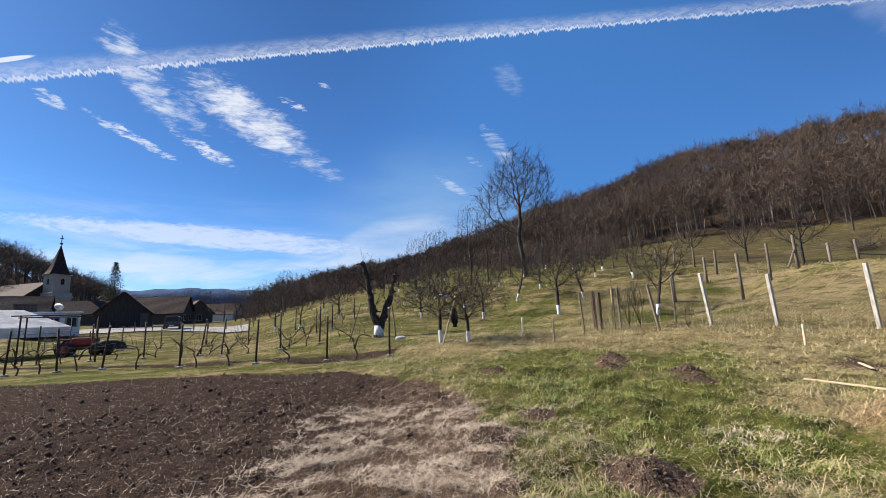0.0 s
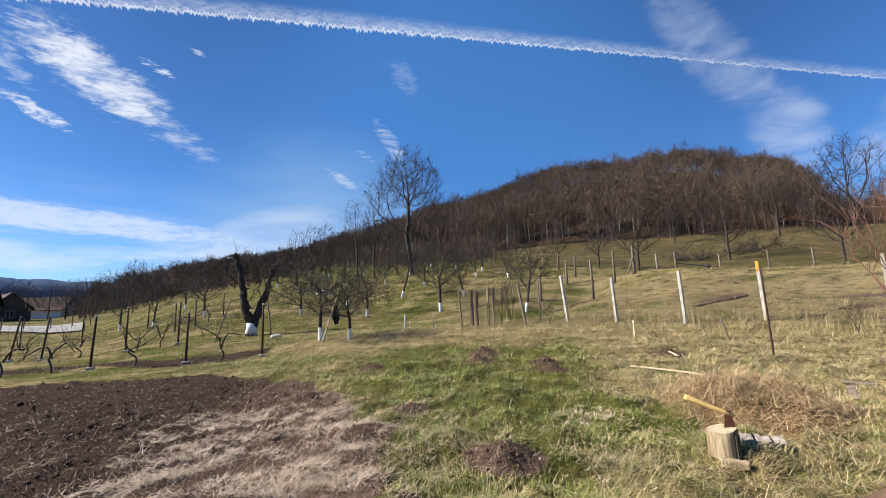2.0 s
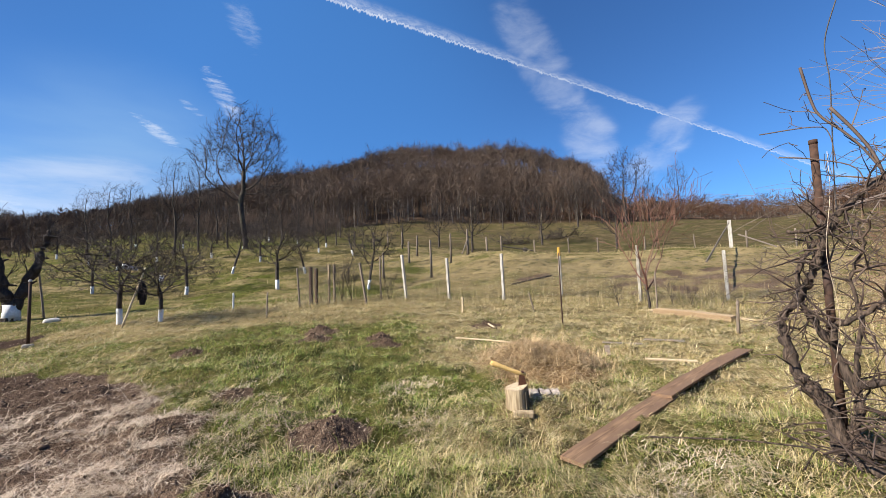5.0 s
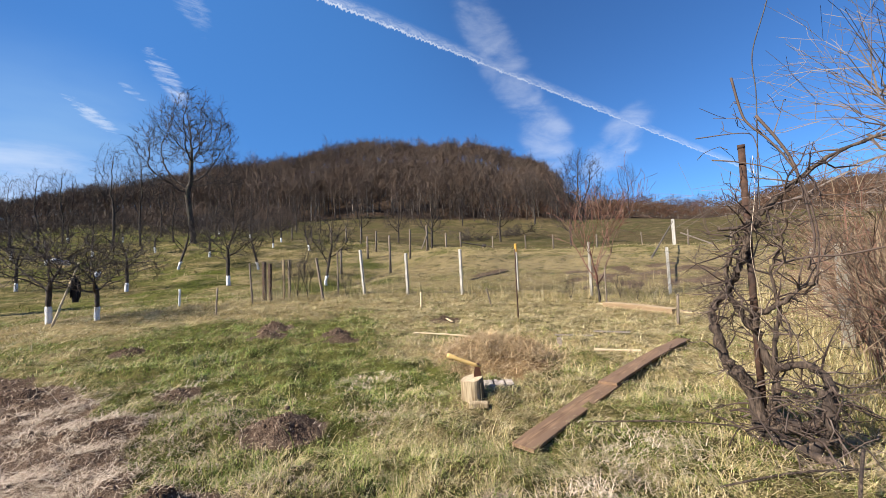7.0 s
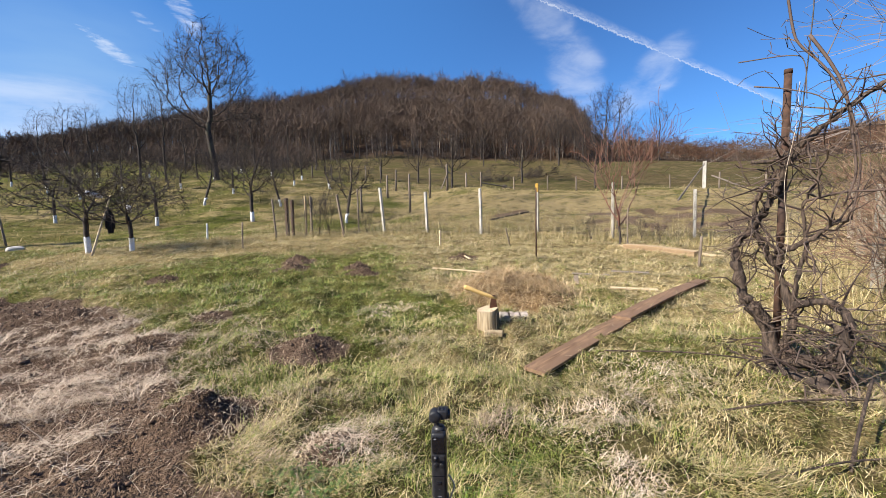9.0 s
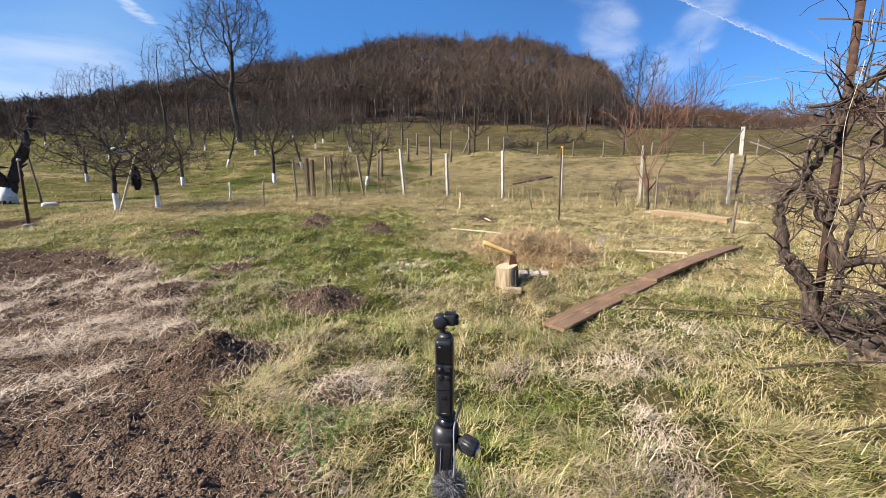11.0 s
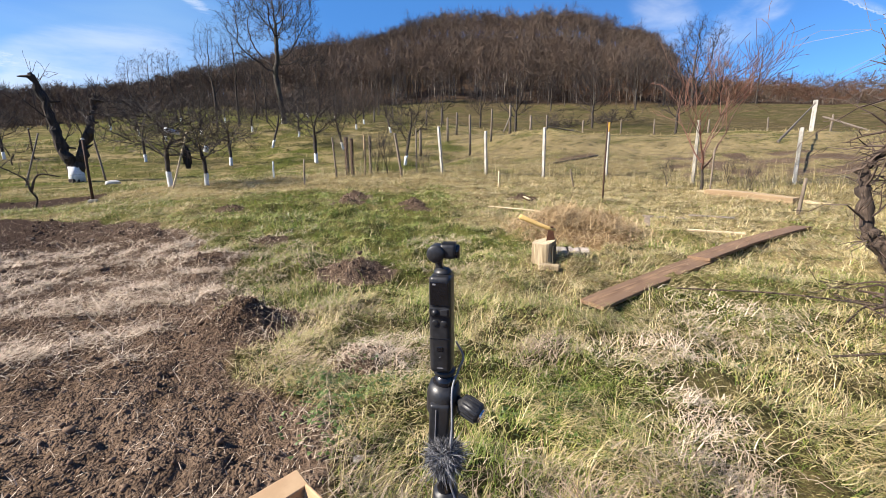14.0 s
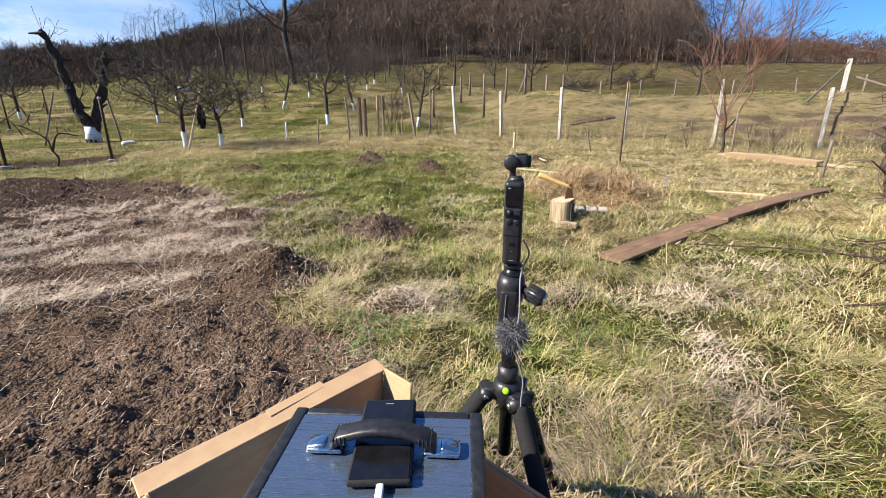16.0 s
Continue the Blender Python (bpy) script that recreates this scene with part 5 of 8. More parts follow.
def pocket_camera():
    t = thing("gimbal_camera", pose(GX - 0.003, GY, 0.710, 0, 0, -45), "black pocket gimbal camera with a small screen, mounted on a tripod", "camera")
    w, d, h = 0.027, 0.033, 0.124
    body = part("body", rounded((w, d, h), 0.006, 4, pose(0, 0, h / 2)), M_BLACK, t, smooth=True)
    f = -d / 2
    part("screen", rounded((0.022, 0.002, 0.029), 0.0008, 2, pose(0, f - 0.0004, h - 0.021)), M_GLOSS, body, "small dark glossy screen")
    part("mark", rounded((0.004, 0.0005, 0.002), 0.0002, 1, pose(-0.006, f - 0.0016, h - 0.0095)), M_GREY, body)
    part("control_plate", rounded((0.0245, 0.003, 0.011), 0.001, 2, pose(0, f - 0.0006, h - 0.044)), M_BLACK, body)
    part("joystick", turned((-0.005, f, h - 0.044), (-0.005, f - 0.006, h - 0.044), ((0.0045, 0), (0.0045, 0.5), (0.003, 0.8), (0.0015, 1)), 12), M_BLACK, body, smooth=True)
    part("side_key", rounded((0.009, 0.002, 0.008), 0.0008, 2, pose(0.006, f - 0.002, h - 0.044)), M_BLACK, body)
    for i, x in enumerate((-0.0055, 0.0055)):
        part("button", turned((x, f + 0.001, h - 0.058), (x, f - 0.0014, h - 0.058), ((0.0042, 0), (0.0042, 0.8), (0.0034, 1)), 14), M_BLACK, body, smooth=True)
    part("seam", rounded((w * 0.98, 0.0012, 0.0006), 0.0002, 1, pose(0, f - 0.0001, h - 0.078)), M_GLOSS, body)
    part("port", rounded((0.008, 0.0014, 0.0055), 0.0006, 2, pose(0, f - 0.0003, 0.033)), M_GLOSS, body, "dark charging port")
    part("indicator", rounded((0.0012, 0.0008, 0.0012), 0.0003, 1, pose(0, f - 0.0003, 0.022)), M_GREY, body)
    part("mark", rounded((0.007, 0.0004, 0.0012), 0.0002, 1, pose(0, f - 0.0003, 0.008)), M_GREY, body)
    neck = part("neck", turned((0.001, 0.002, h - 0.002), (0.001, 0.002, h + 0.006), ((0.0115, 0), (0.011, 0.5), (0.008, 1)), 18), M_BLACK, t, smooth=True)
    part("gimbal_arm", rounded((0.009, 0.008, 0.026), 0.003, 3, pose(-0.004, 0.004, h + 0.013)), M_BLACK, t, smooth=True)
    motor = part("tilt_motor", turned((-0.006, -0.010, h + 0.025), (-0.006, 0.012, h + 0.025), ((0.009, 0), (0.0108, 0.08), (0.0108, 0.85), (0.009, 1)), 24), M_BLACK, t, smooth=True)
    part("camera_head", rounded((0.020, 0.020, 0.018), 0.004, 3, pose(0.008, 0.004, h + 0.0275)), M_BLACK, t, smooth=True)
    part("lens_barrel", turned((0.016, 0.004, h + 0.0265), (0.0215, 0.004, h + 0.0265), ((0.0085, 0), (0.0085, 0.8), (0.007, 1)), 20), M_GLOSS, t, smooth=True)
    for i in range(7):
        part("ridge", rounded((0.0016, 0.016, 0.0016), 0.0005, 1, pose(0.0015 + i * 0.0024, 0.004, h + 0.0370)), M_BLACK, t)
    return t


def tripod():
    t = thing("tripod", Matrix.Translation(on(GX, GY)), "black photo tripod with ball head standing in the grass", "tripod")
    o = t.matrix_basis.translation
    rel = lambda x, y, z: Vector((x, y, z)) - o
    inv = Matrix.Translation(-o)
    # facing frame: x to the viewer's right, y away
    fr = Matrix.Translation((GX, GY, 0)) @ Matrix.Rotation(radians(-40), 4, "Z")
    at_ = lambda x, y, z: inv @ (fr @ Vector((x, y, z)))
    mm = inv @ fr
    ball = part("ball_head", Geo().take(_ball(0.0155), mm @ pose(0.0, 0, 0.690)), M_GLOSS, t, smooth=True)
    part("top_plate", turned(at_(0, 0, 0.701), at_(0, 0, 0.709), ((0.012, 0), (0.014, 0.3), (0.014, 1))), M_BLACK, t, smooth=True)
    cup = part("ball_housing", turned(at_(-0.004, 0, 0.640), at_(0, 0, 0.690), ((0.015, 0), (0.021, 0.25), (0.022, 0.7), (0.0185, 1)), 20), M_BLACK, t, smooth=True)
    p, q = at_(0.012, -0.006, 0.672), at_(0.047, -0.024, 0.660)
    knob = part("knob", turned(p, q, ((0.006, 0), (0.006, 0.3), (0.0125, 0.32), (0.0125, 0.92), (0.010, 1)), 18), M_BLACK, t, "ribbed black clamp knob", True)
    ax = (q - p).normalized()
    a = ax.orthogonal().normalized()
    for i in range(16):
        s = Matrix.Rotation(2 * math.pi * i / 16, 3, ax) @ a * 0.0127
        part("rib", Geo().tube([p + (q - p) * 0.4 + s, p + (q - p) * 0.9 + s], [0.0011, 0.0011], 5), M_BLACK, knob)
    part("cap", turned(q - ax * 0.0005, q + ax * 0.002, ((0.009, 0), (0.008, 1)), 18), M_METAL, knob)
    part("quick_plate", rounded((0.026, 0.020, 0.078), 0.004, 3, mm @ pose(-0.006, -0.012, 0.632, 4, 3, 0)), M_BLACK, t, smooth=True)
    part("scale_mark", rounded((0.0012, 0.001, 0.05), 0.0003, 1, mm @ pose(-0.010, -0.0232, 0.640, 4, 3, 0)), M_GREY, t)
    part("centre_column", Geo().tube([at_(0, 0, 0.36), at_(0, 0, 0.645)], [0.0115, 0.0115], 16), M_GLOSS, t, smooth=True)
    hub = part("hub", turned(at_(0, 0, 0.462), at_(0, 0, 0.506), ((0.016, 0), (0.023, 0.2), (0.0245, 0.6), (0.022, 0.9), (0.015, 1)), 24), M_BLACK, t, smooth=True)
    part("collar", turned(at_(0, 0, 0.506), at_(0, 0, 0.532), ((0.016, 0), (0.0175, 0.3), (0.0165, 1)), 20), M_BLACK, t, smooth=True)
    part("level", turned(at_(-0.003, -0.022, 0.498), at_(-0.003, -0.027, 0.5005), ((0.0055, 0), (0.0055, 0.7), (0.004, 1)), 16), M_LEVEL, hub, "bright green bubble level", True)
    part("lever", rounded((0.022, 0.008, 0.026), 0.003, 3, mm @ pose(0.032, -0.012, 0.480, 0, 12, 20)), M_BLACK, hub, smooth=True)
    for az in (306, 190, 66):
        d = Vector((math.sin(radians(az)), math.cos(radians(az)), 0))
        side = d.cross(Vector((0, 0, 1)))
        c = Vector((GX, GY, 0)) - o
        top = c + d * 0.036 + Vector((0, 0, 0.482))
        foot_xy = c + d * 0.335
        gz = float(land(o.x + foot_xy.x, o.y + foot_xy.y)) - o.z
        foot = Vector((foot_xy.x, foot_xy.y, gz - 0.01))
        leg = part("leg", turned(top, top.lerp(foot, 0.40), ((0.012, 0), (0.0145, 0.05), (0.0145, 0.95), (0.0125, 1)), 16), M_FOAM, t, "leg with black foam grip", True)
        part("hinge", Geo().tube([top - side * 0.018, top + side * 0.018], [0.0105, 0.0105], 14), M_BLACK, leg, smooth=True)
        for s in (-1, 1):
            part("bolt", Geo().tube([top + side * s * 0.0175, top + side * s * 0.0205], [0.005, 0.0045], 12), M_METAL, leg, smooth=True)
        part("bracket", rounded((0.024, 0.030, 0.022), 0.004, 2, Matrix.Translation(c + d * 0.024 + Vector((0, 0, 0.483))) @ Matrix.Rotation(radians(-az), 4, "Z")), M_BLACK, leg, smooth=True)
        part("leg_tube", Geo().tube([top.lerp(foot, 0.38), top.lerp(foot, 0.72)], [0.013, 0.013], 14), M_GLOSS, leg, smooth=True)
        part("clamp", turned(top.lerp(foot, 0.69), top.lerp(foot, 0.745), ((0.0165, 0), (0.0165, 1)), 14), M_BLACK, leg, smooth=True)
        part("lower_tube", Geo().tube([top.lerp(foot, 0.74), top.lerp(foot, 0.97)], [0.0105, 0.0105], 12), M_GLOSS, leg, smooth=True)
        part("rubber_foot", turned(top.lerp(foot, 0.955), foot, ((0.012, 0), (0.015, 0.5), (0.013, 1)), 12), M_FOAM, leg, smooth=True)
    return t


def _ball(r):
    bm = bmesh.new()
    bmesh.ops.create_uvsphere(bm, u_segments=20, v_segments=12, radius=r)
    return bm


def microphone():
    c = Vector((0.583, 0.318, 0.606))
    t = thing("microphone", Matrix.Translation(c), "small clip microphone in a shaggy grey fur windshield on the tripod", "microphone")
    rng = np.random.default_rng(3)
    part("capsule", Geo().take(_ball(0.016)), M_FUR, t, smooth=True)
    n = 3600
    d = rng.normal(0, 1, (n, 3))
    d /= np.linalg.norm(d, axis=1)[:, None]
    side = np.cross(d, rng.normal(0, 1, (n, 3)))
    side /= np.linalg.norm(side, axis=1)[:, None]
    a = d * 0.015
    drift = rng.normal(0, 0.0048, (n, 3)) + [0, 0, -0.002]
    b = d * rng.uniform(0.017, 0.020, (n, 1)) + drift
    e = d * rng.uniform(0.017, 0.0205, (n, 1)) + drift * 1.5 + rng.normal(0, 0.0018, (n, 3))
    w = 0.00042
    v = np.stack([a - side * w, a + side * w, b + side * w, b - side * w, e + side * w * 0.3, e - side * w * 0.3], 1).reshape(-1, 3)
    base = (np.arange(n) * 6)[:, None]
    f = np.concatenate([base + [[0, 1, 2, 3]], base + [[3, 2, 4, 5]]], 1).reshape(-1, 4)
    part("fur", raw_mesh("fur", v, f, M_FUR), M_FUR, t, "shaggy grey fur")
    return t


def curve_points(ctrl, steps=8):
    """A smooth run through control points."""
    c = [Vector(p) for p in ctrl]
    c = [c[0] * 2 - c[1], *c, c[-1] * 2 - c[-2]]
    out = []
    for i in range(1, len(c) - 2):
        for s in range(steps):
            u = s / steps
            out.append(0.5 * (2 * c[i] + (c[i + 1] - c[i - 1]) * u + (2 * c[i - 1] - 5 * c[i] + 4 * c[i + 1] - c[i + 2]) * u * u + (3 * c[i] - c[i - 1] - 3 * c[i + 1] + c[i + 2]) * u ** 3))
    return out + [c[-2]]


def cord(name, ctrl, r, mat, label, category="cable"):
    pts = curve_points(ctrl)
    o = pts[0].copy()
    ob = part(name, Geo().tube([p - o for p in pts], [r] * len(pts), 8), mat, smooth=True)
    ob.matrix_basis = Matrix.Translation(o)
    return tagged(ob, label, category)


def cardboard_box():
    bx, by = Vector((0.97, 0.243, 0)), Vector((0.243, -0.97, 0))
    corner = Vector((0.458, 0.530, 0))
    L, W, H, th = 0.375, 0.44, 0.475, 0.005
    ctr = corner - bx * L / 2 + by * W / 2
    gz = float(land(ctr.x, ctr.y)) - 0.01
    rot = Matrix((bx, -by, (0, 0, 1))).transposed().to_4x4()
    t = thing("cardboard_box", Matrix.Translation((ctr.x, ctr.y, gz)) @ rot, "open brown cardboard box with folded and torn flaps on the soil", "box")
    H -= gz
    part("bottom", rounded((L, W, th), 0.001, 1, pose(0, 0, th / 2)), M_CARD, t)
    back = part("wall", rounded((L, th, H), 0.0015, 1, pose(0, W / 2, H / 2)), M_CARD, t)
    part("wall", rounded((L, th, H), 0.0015, 1, pose(0, -W / 2, H / 2)), M_CARD, t)
    left = part("wall", rounded((th, W - th, H), 0.0015, 1, pose(-L / 2 + th / 2, 0, H / 2)), M_CARD, t)
    low = H - 0.055
    right = part("wall", rounded((th, W - th, low), 0.0015, 1, pose(L / 2 - th / 2, 0, low / 2)), M_CARD, t)
    part("flap", rounded((th, 0.075, 0.06), 0.0015, 1, pose(L / 2 - 0.001, W / 2 - 0.042, H - 0.028, 0, 6, 0)), M_CARD, right, "upright torn flap at the corner")
    # folded rims: each hinged on the wall's top and sloping outward
    part("flap", rounded((L + 0.012, 0.036, th), 0.0015, 1, pose(0, W / 2 + 0.012, H + 0.001, 14, 0, 0)), M_CARD, back, "folded flap lying outward")
    part("flap", rounded((0.034, W * 0.75, th), 0.0015, 1, pose(L / 2 + 0.009, -0.05, low - 0.010, 0, 55, 0)), M_CARD, right, "bent flap hanging outward")
    part("flap", rounded((0.034, W - 0.02, th), 0.0015, 1, pose(-L / 2 - 0.014, 0, H - 0.002, 0, -12, 0)), M_CARD, left)
    torn = part("torn_flap", Geo().box((0.10, 0.016, 0.0016), pose(0.030, W / 2 + 0.026, H + 0.0070, 12, 0, 4), 0.0004), M_CARD, t, "torn strip showing the corrugation")
    for i in range(9):
        part("corrugation", Geo().tube([(-0.013 + i * 0.0105, W / 2 + 0.020, H + 0.0030), (-0.012 + i * 0.0105, W / 2 + 0.033, H + 0.0042 + 0.0006 * (i % 3))], [0.0026, 0.0024], 6), M_CARD, torn, smooth=True)
    return t


def tool_case():
    wdir, ndir = Vector((0.811, -0.585, 0)), Vector((-0.585, -0.811, 0))
    back_mid = Vector((0.3895, 0.3540, 0))
    W, D, TOP = 0.262, 0.190, 0.527
    ctr = back_mid + ndir * D / 2
    gz = float(land(0.32, 0.30)) - 0.005 + 0.0055
    rot = Matrix((wdir, -ndir, (0, 0, 1))).transposed().to_4x4()
    t = thing("tool_case", Matrix.Translation((ctr.x, ctr.y, gz)) @ rot, "blue-grey aluminium equipment case with a black handle inside a cardboard box", "case")
    H = TOP - gz
    part("body", rounded((W - 0.012, D - 0.012, H - 0.012), 0.004, 2, pose(0, 0, H / 2 - 0.006)), M_CASE, t)
    panel = part("top_panel", rounded((W - 0.03, D - 0.026, 0.006), 0.002, 2, pose(0, 0, H - 0.004)), M_CASE, t, "ribbed blue-grey metal top")
    for y in (-0.060, -0.046, -0.026, 0.052, 0.066):
        part("ridge", rounded((W - 0.034, 0.0050, 0.0012), 0.0005, 2, pose(0, y, H - 0.0008)), M_CASE, panel)
    for s in (-1, 1):
        part("edge_trim", rounded((0.018, D, 0.013), 0.004, 3, pose(s * (W / 2 - 0.009), 0, H - 0.006)), M_BLACK, t, "black edge moulding", True)
        part("end_trim", rounded((W - 0.036, 0.014, 0.012), 0.003, 3, pose(0, s * (D / 2 - 0.007), H - 0.006)), M_BLACK, t, smooth=True)
        for u in (-1, 1):
            part("corner_post", rounded((0.016, 0.016, H - 0.012), 0.003, 2, pose(s * (W / 2 - 0.008), u * (D / 2 - 0.008), H / 2 - 0.007)), M_BLACK, t)
    hy = D / 2 - 0.075
    hx = 0.008
    pts = [Vector((hx - 0.064 + 0.128 * i / 12, hy, H + 0.010 + 0.021 * math.sin(math.pi * i / 12) ** 0.7)) for i in range(13)]
    g = Geo()
    for i, p in enumerate(pts):
        hw, hh = (0.0125, 0.0055) if 1 < i < 11 else (0.0135, 0.0075)
        for a, b in ((-1, -0.6), (-0.7, -1), (0.7, -1), (1, -0.6), (1, 0.6), (0.7, 1), (-0.7, 1), (-1, 0.6)):
            g.v.append(p + Vector((0, a * hw, b * hh)))
    for i in range(12):
        for s in range(8):
            g.f.append((i * 8 + s, i * 8 + (s + 1) % 8, i * 8 + 8 + (s + 1) % 8, i * 8 + 8 + s))
    g.f += [tuple(range(8))[::-1], tuple(range(96, 104))]
    handle = part("handle", g, M_BLACK, t, "black arched carrying handle", True)
    for s in (-1, 1):
        br = part("bracket", rounded((0.044, 0.028, 0.007), 0.003, 3, pose(hx + s * 0.071, hy, H + 0.005)), M_METAL, t, "chrome handle bracket", True)
        part("bracket_slope", rounded((0.024, 0.022, 0.006), 0.0025, 2, pose(hx + s * 0.082, hy, H + 0.008, 0, s * 14, 0)), M_METAL, br, smooth=True)
        for i in range(4):
            part("grip_rib", rounded((0.0018, 0.0275, 0.0115), 0.0006, 1, pose(hx + s * (0.045 + i * 0.0045), hy, H + 0.0205 - 0.0012 * i)), M_BLACK, handle)
    for s in (-0.55, 0.2, 0.75):
        part("rivet", Geo().lathe([(0.002, 0), (0.0018, 0.0008), (0.0006, 0.0012)], 8, pose(s * 0.11, -0.070, H - 0.0005)), M_METAL, panel)
    # the phone lies under the handle, on the ribs
    e = (Vector((0.367, 0.385, 0)) - Vector((0.295, 0.266, 0))).normalized()
    pc = Vector((0.359, 0.2985, TOP + 0.0062))
    pr = Matrix((Vector((e.y, -e.x, 0)), e, Vector((0, 0, 1)))).transposed().to_4x4()
    ph = thing("smartphone", Matrix.Translation(pc) @ pr, "black smartphone in a rubber case lying on the aluminium case", "phone")
    part("cover", rounded((0.0715, 0.143, 0.0088), 0.0035, 3), M_FOAM, ph, smooth=True)
    glass = part("screen", rounded((0.0655, 0.136, 0.001), 0.0004, 2, pose(0, 0, 0.0044)), M_GLOSS, ph, "switched-off black glass screen")
    part("display", rounded((0.0585, 0.104, 0.0004), 0.0001, 1, pose(0, 0, 0.0049)), M_GLOSS, glass)
    part("earpiece", rounded((0.011, 0.0014, 0.0006), 0.0002, 1, pose(0, 0.060, 0.0050)), M_GREY, glass)
    part("home_button", Geo().lathe([(0.0055, 0), (0.0055, 0.0004), (0.0048, 0.0005)], 20, pose(0, -0.060, 0.0047)), M_GLOSS, glass)
    end = Matrix.Translation(pc) @ pr
    a, b = end @ Vector((0.002, -0.0715, 0)), end @ Vector((0.002, -0.088, -0.001))
    plug = thing("charging_cable", Matrix.Translation(a), "white charging cable plugged into the phone", "cable")
    part("plug", rounded((0.0085, 0.021, 0.0055), 0.002, 3, pr @ pose(0, -0.0098, 0)), M_WHITE, plug, smooth=True)
    run = [a, b, end @ Vector((0.004, -0.105, -0.004)), end @ Vector((0.008, -0.125, -0.03)), end @ Vector((0.010, -0.135, -0.12))]
    part("cord", Geo().tube([p - a for p in curve_points(run)], [0.0017] * 33, 8), M_WHITE, plug, smooth=True)


pocket_camera()
tripod()
microphone()
cord("microphone_cable", [(GX + 0.012, GY - 0.008, 0.745), (GX + 0.019, GY - 0.014, 0.725), (GX + 0.012, GY - 0.012, 0.705), (GX - 0.004, GY - 0.022, 0.69), (GX - 0.012, GY - 0.032, 0.645), (GX - 0.018, GY - 0.035, 0.58), (GX - 0.008, GY - 0.043, 0.53), (GX - 0.012, GY - 0.047, 0.48), (GX - 0.012, GY - 0.075, 0.42), (GX - 0.01, GY - 0.10, 0.35), (GX - 0.02, GY - 0.14, 0.2)], 0.0013, M_GREY, "thin grey microphone cable hanging down the tripod")
cardboard_box()
tool_case()
# ---- loose things in the garden ----
M_PLANK = grainy("dark_stained_plank", (0.105, 0.060, 0.033), (0.30, 0.190, 0.110), 8.0, 0.75, 0.6, 0.006, (0.5, 10, 10), (0.17, 0.105, 0.064), spec=0.35)
M_PALE = grainy("pale_weathered_wood", (0.50, 0.39, 0.24), (0.66, 0.54, 0.36), 9.0, 0.85, 0.35, 0.004, (0.6, 8, 8), (0.44, 0.34, 0.22))
M_TIMBER = grainy("weathered_timber", (0.30, 0.215, 0.12), (0.45, 0.34, 0.21), 6.0, 0.85, 0.5, 0.008, (0.5, 7, 7), (0.24, 0.165, 0.095))
M_SPLIT = grainy("split_wood_face", (0.22, 0.165, 0.095), (0.46, 0.37, 0.235), 9.0, 0.85, 0.7, 0.008, (6, 6, 0.45), (0.20, 0.145, 0.085))
M_ENDGRAIN = grainy("sawn_end_grain", (0.33, 0.26, 0.165), (0.52, 0.43, 0.29), 26.0, 0.9, 0.6, 0.004, (1, 1, 1), (0.26, 0.19, 0.115))
M_HANDLE = grainy("ash_wood_handle", (0.58, 0.38, 0.13), (0.70, 0.49, 0.19), 12.0, 0.5, 0.15, 0.001, (0.5, 8, 8))
M_AXE = grainy("rusty_axe_iron", (0.09, 0.045, 0.03), (0.17, 0.08, 0.05), 40.0, 0.6, 0.3, 0.001, c3=(0.12, 0.07, 0.05), metallic=0.5)
M_BRICK = grainy("dark_clay_block", (0.06, 0.045, 0.04), (0.15, 0.10, 0.08), 22.0, 0.9, 0.5, 0.004, c3=(0.32, 0.28, 0.25))
M_PALECLAY = grainy("pale_clay", (0.24, 0.20, 0.165), (0.46, 0.40, 0.34), 20.0, 0.9, 0.5, 0.004)
M_STONE = grainy("pale_field_stone", (0.42, 0.40, 0.36), (0.62, 0.60, 0.55), 9.0, 0.9, 0.6, 0.01, c3=(0.34, 0.33, 0.28))
M_CLOTH = grainy("black_cloth", (0.008, 0.008, 0.010), (0.02, 0.02, 0.023), 60.0, 0.9, 0.4, 0.004)
M_BAG = grainy("white_plastic_bag", (0.70, 0.71, 0.72), (0.82, 0.82, 0.83), 14.0, 0.45, 0.5, 0.01)


def board(name, p, q, width, thick, mat, label, category, roll=0.0, warp=0.0, group="", hang=0.0):
    """A sawn board lying between two points, a little warped along its length."""
    p, q = Vector(p), Vector(q)
    d = q - p
    L, n = d.length, 10
    rng = random.Random(int(L * 1000) + len(label))
    g = Geo()
    b = min(0.004, thick * 0.25)
    prof = [(-width / 2, -thick / 2 + b), (-width / 2 + b, -thick / 2), (width / 2 - b, -thick / 2), (width / 2, -thick / 2 + b), (width / 2, thick / 2 - b), (width / 2 - b, thick / 2), (-width / 2 + b, thick / 2), (-width / 2, thick / 2 - b)]
    for i in range(n + 1):
        u = i / n
        bow = warp * math.sin(math.pi * u) + rng.gauss(0, 0.0015)
        wide = 1 + rng.gauss(0, 0.012)
        for y, z in prof:
            g.v.append(Vector((u * L, y * wide + rng.gauss(0, 0.0008), z + bow)))
    k = len(prof)
    for i in range(n):
        for s in range(k):
            g.f.append((i * k + s, i * k + (s + 1) % k, i * k + k + (s + 1) % k, i * k + k + s))
    g.f += [tuple(range(k))[::-1], tuple(range(n * k, n * k + k))]
    ob = part(name, g, mat)
    rot = d.to_track_quat("X", "Z").to_matrix().to_4x4()
    ob.matrix_basis = Matrix.Translation(p) @ rot @ Matrix.Rotation(radians(roll), 4, "X")
    return tagged(ob, label, category, group)


def up(p, dz):
    return Vector((p[0], p[1], p[2] + dz))


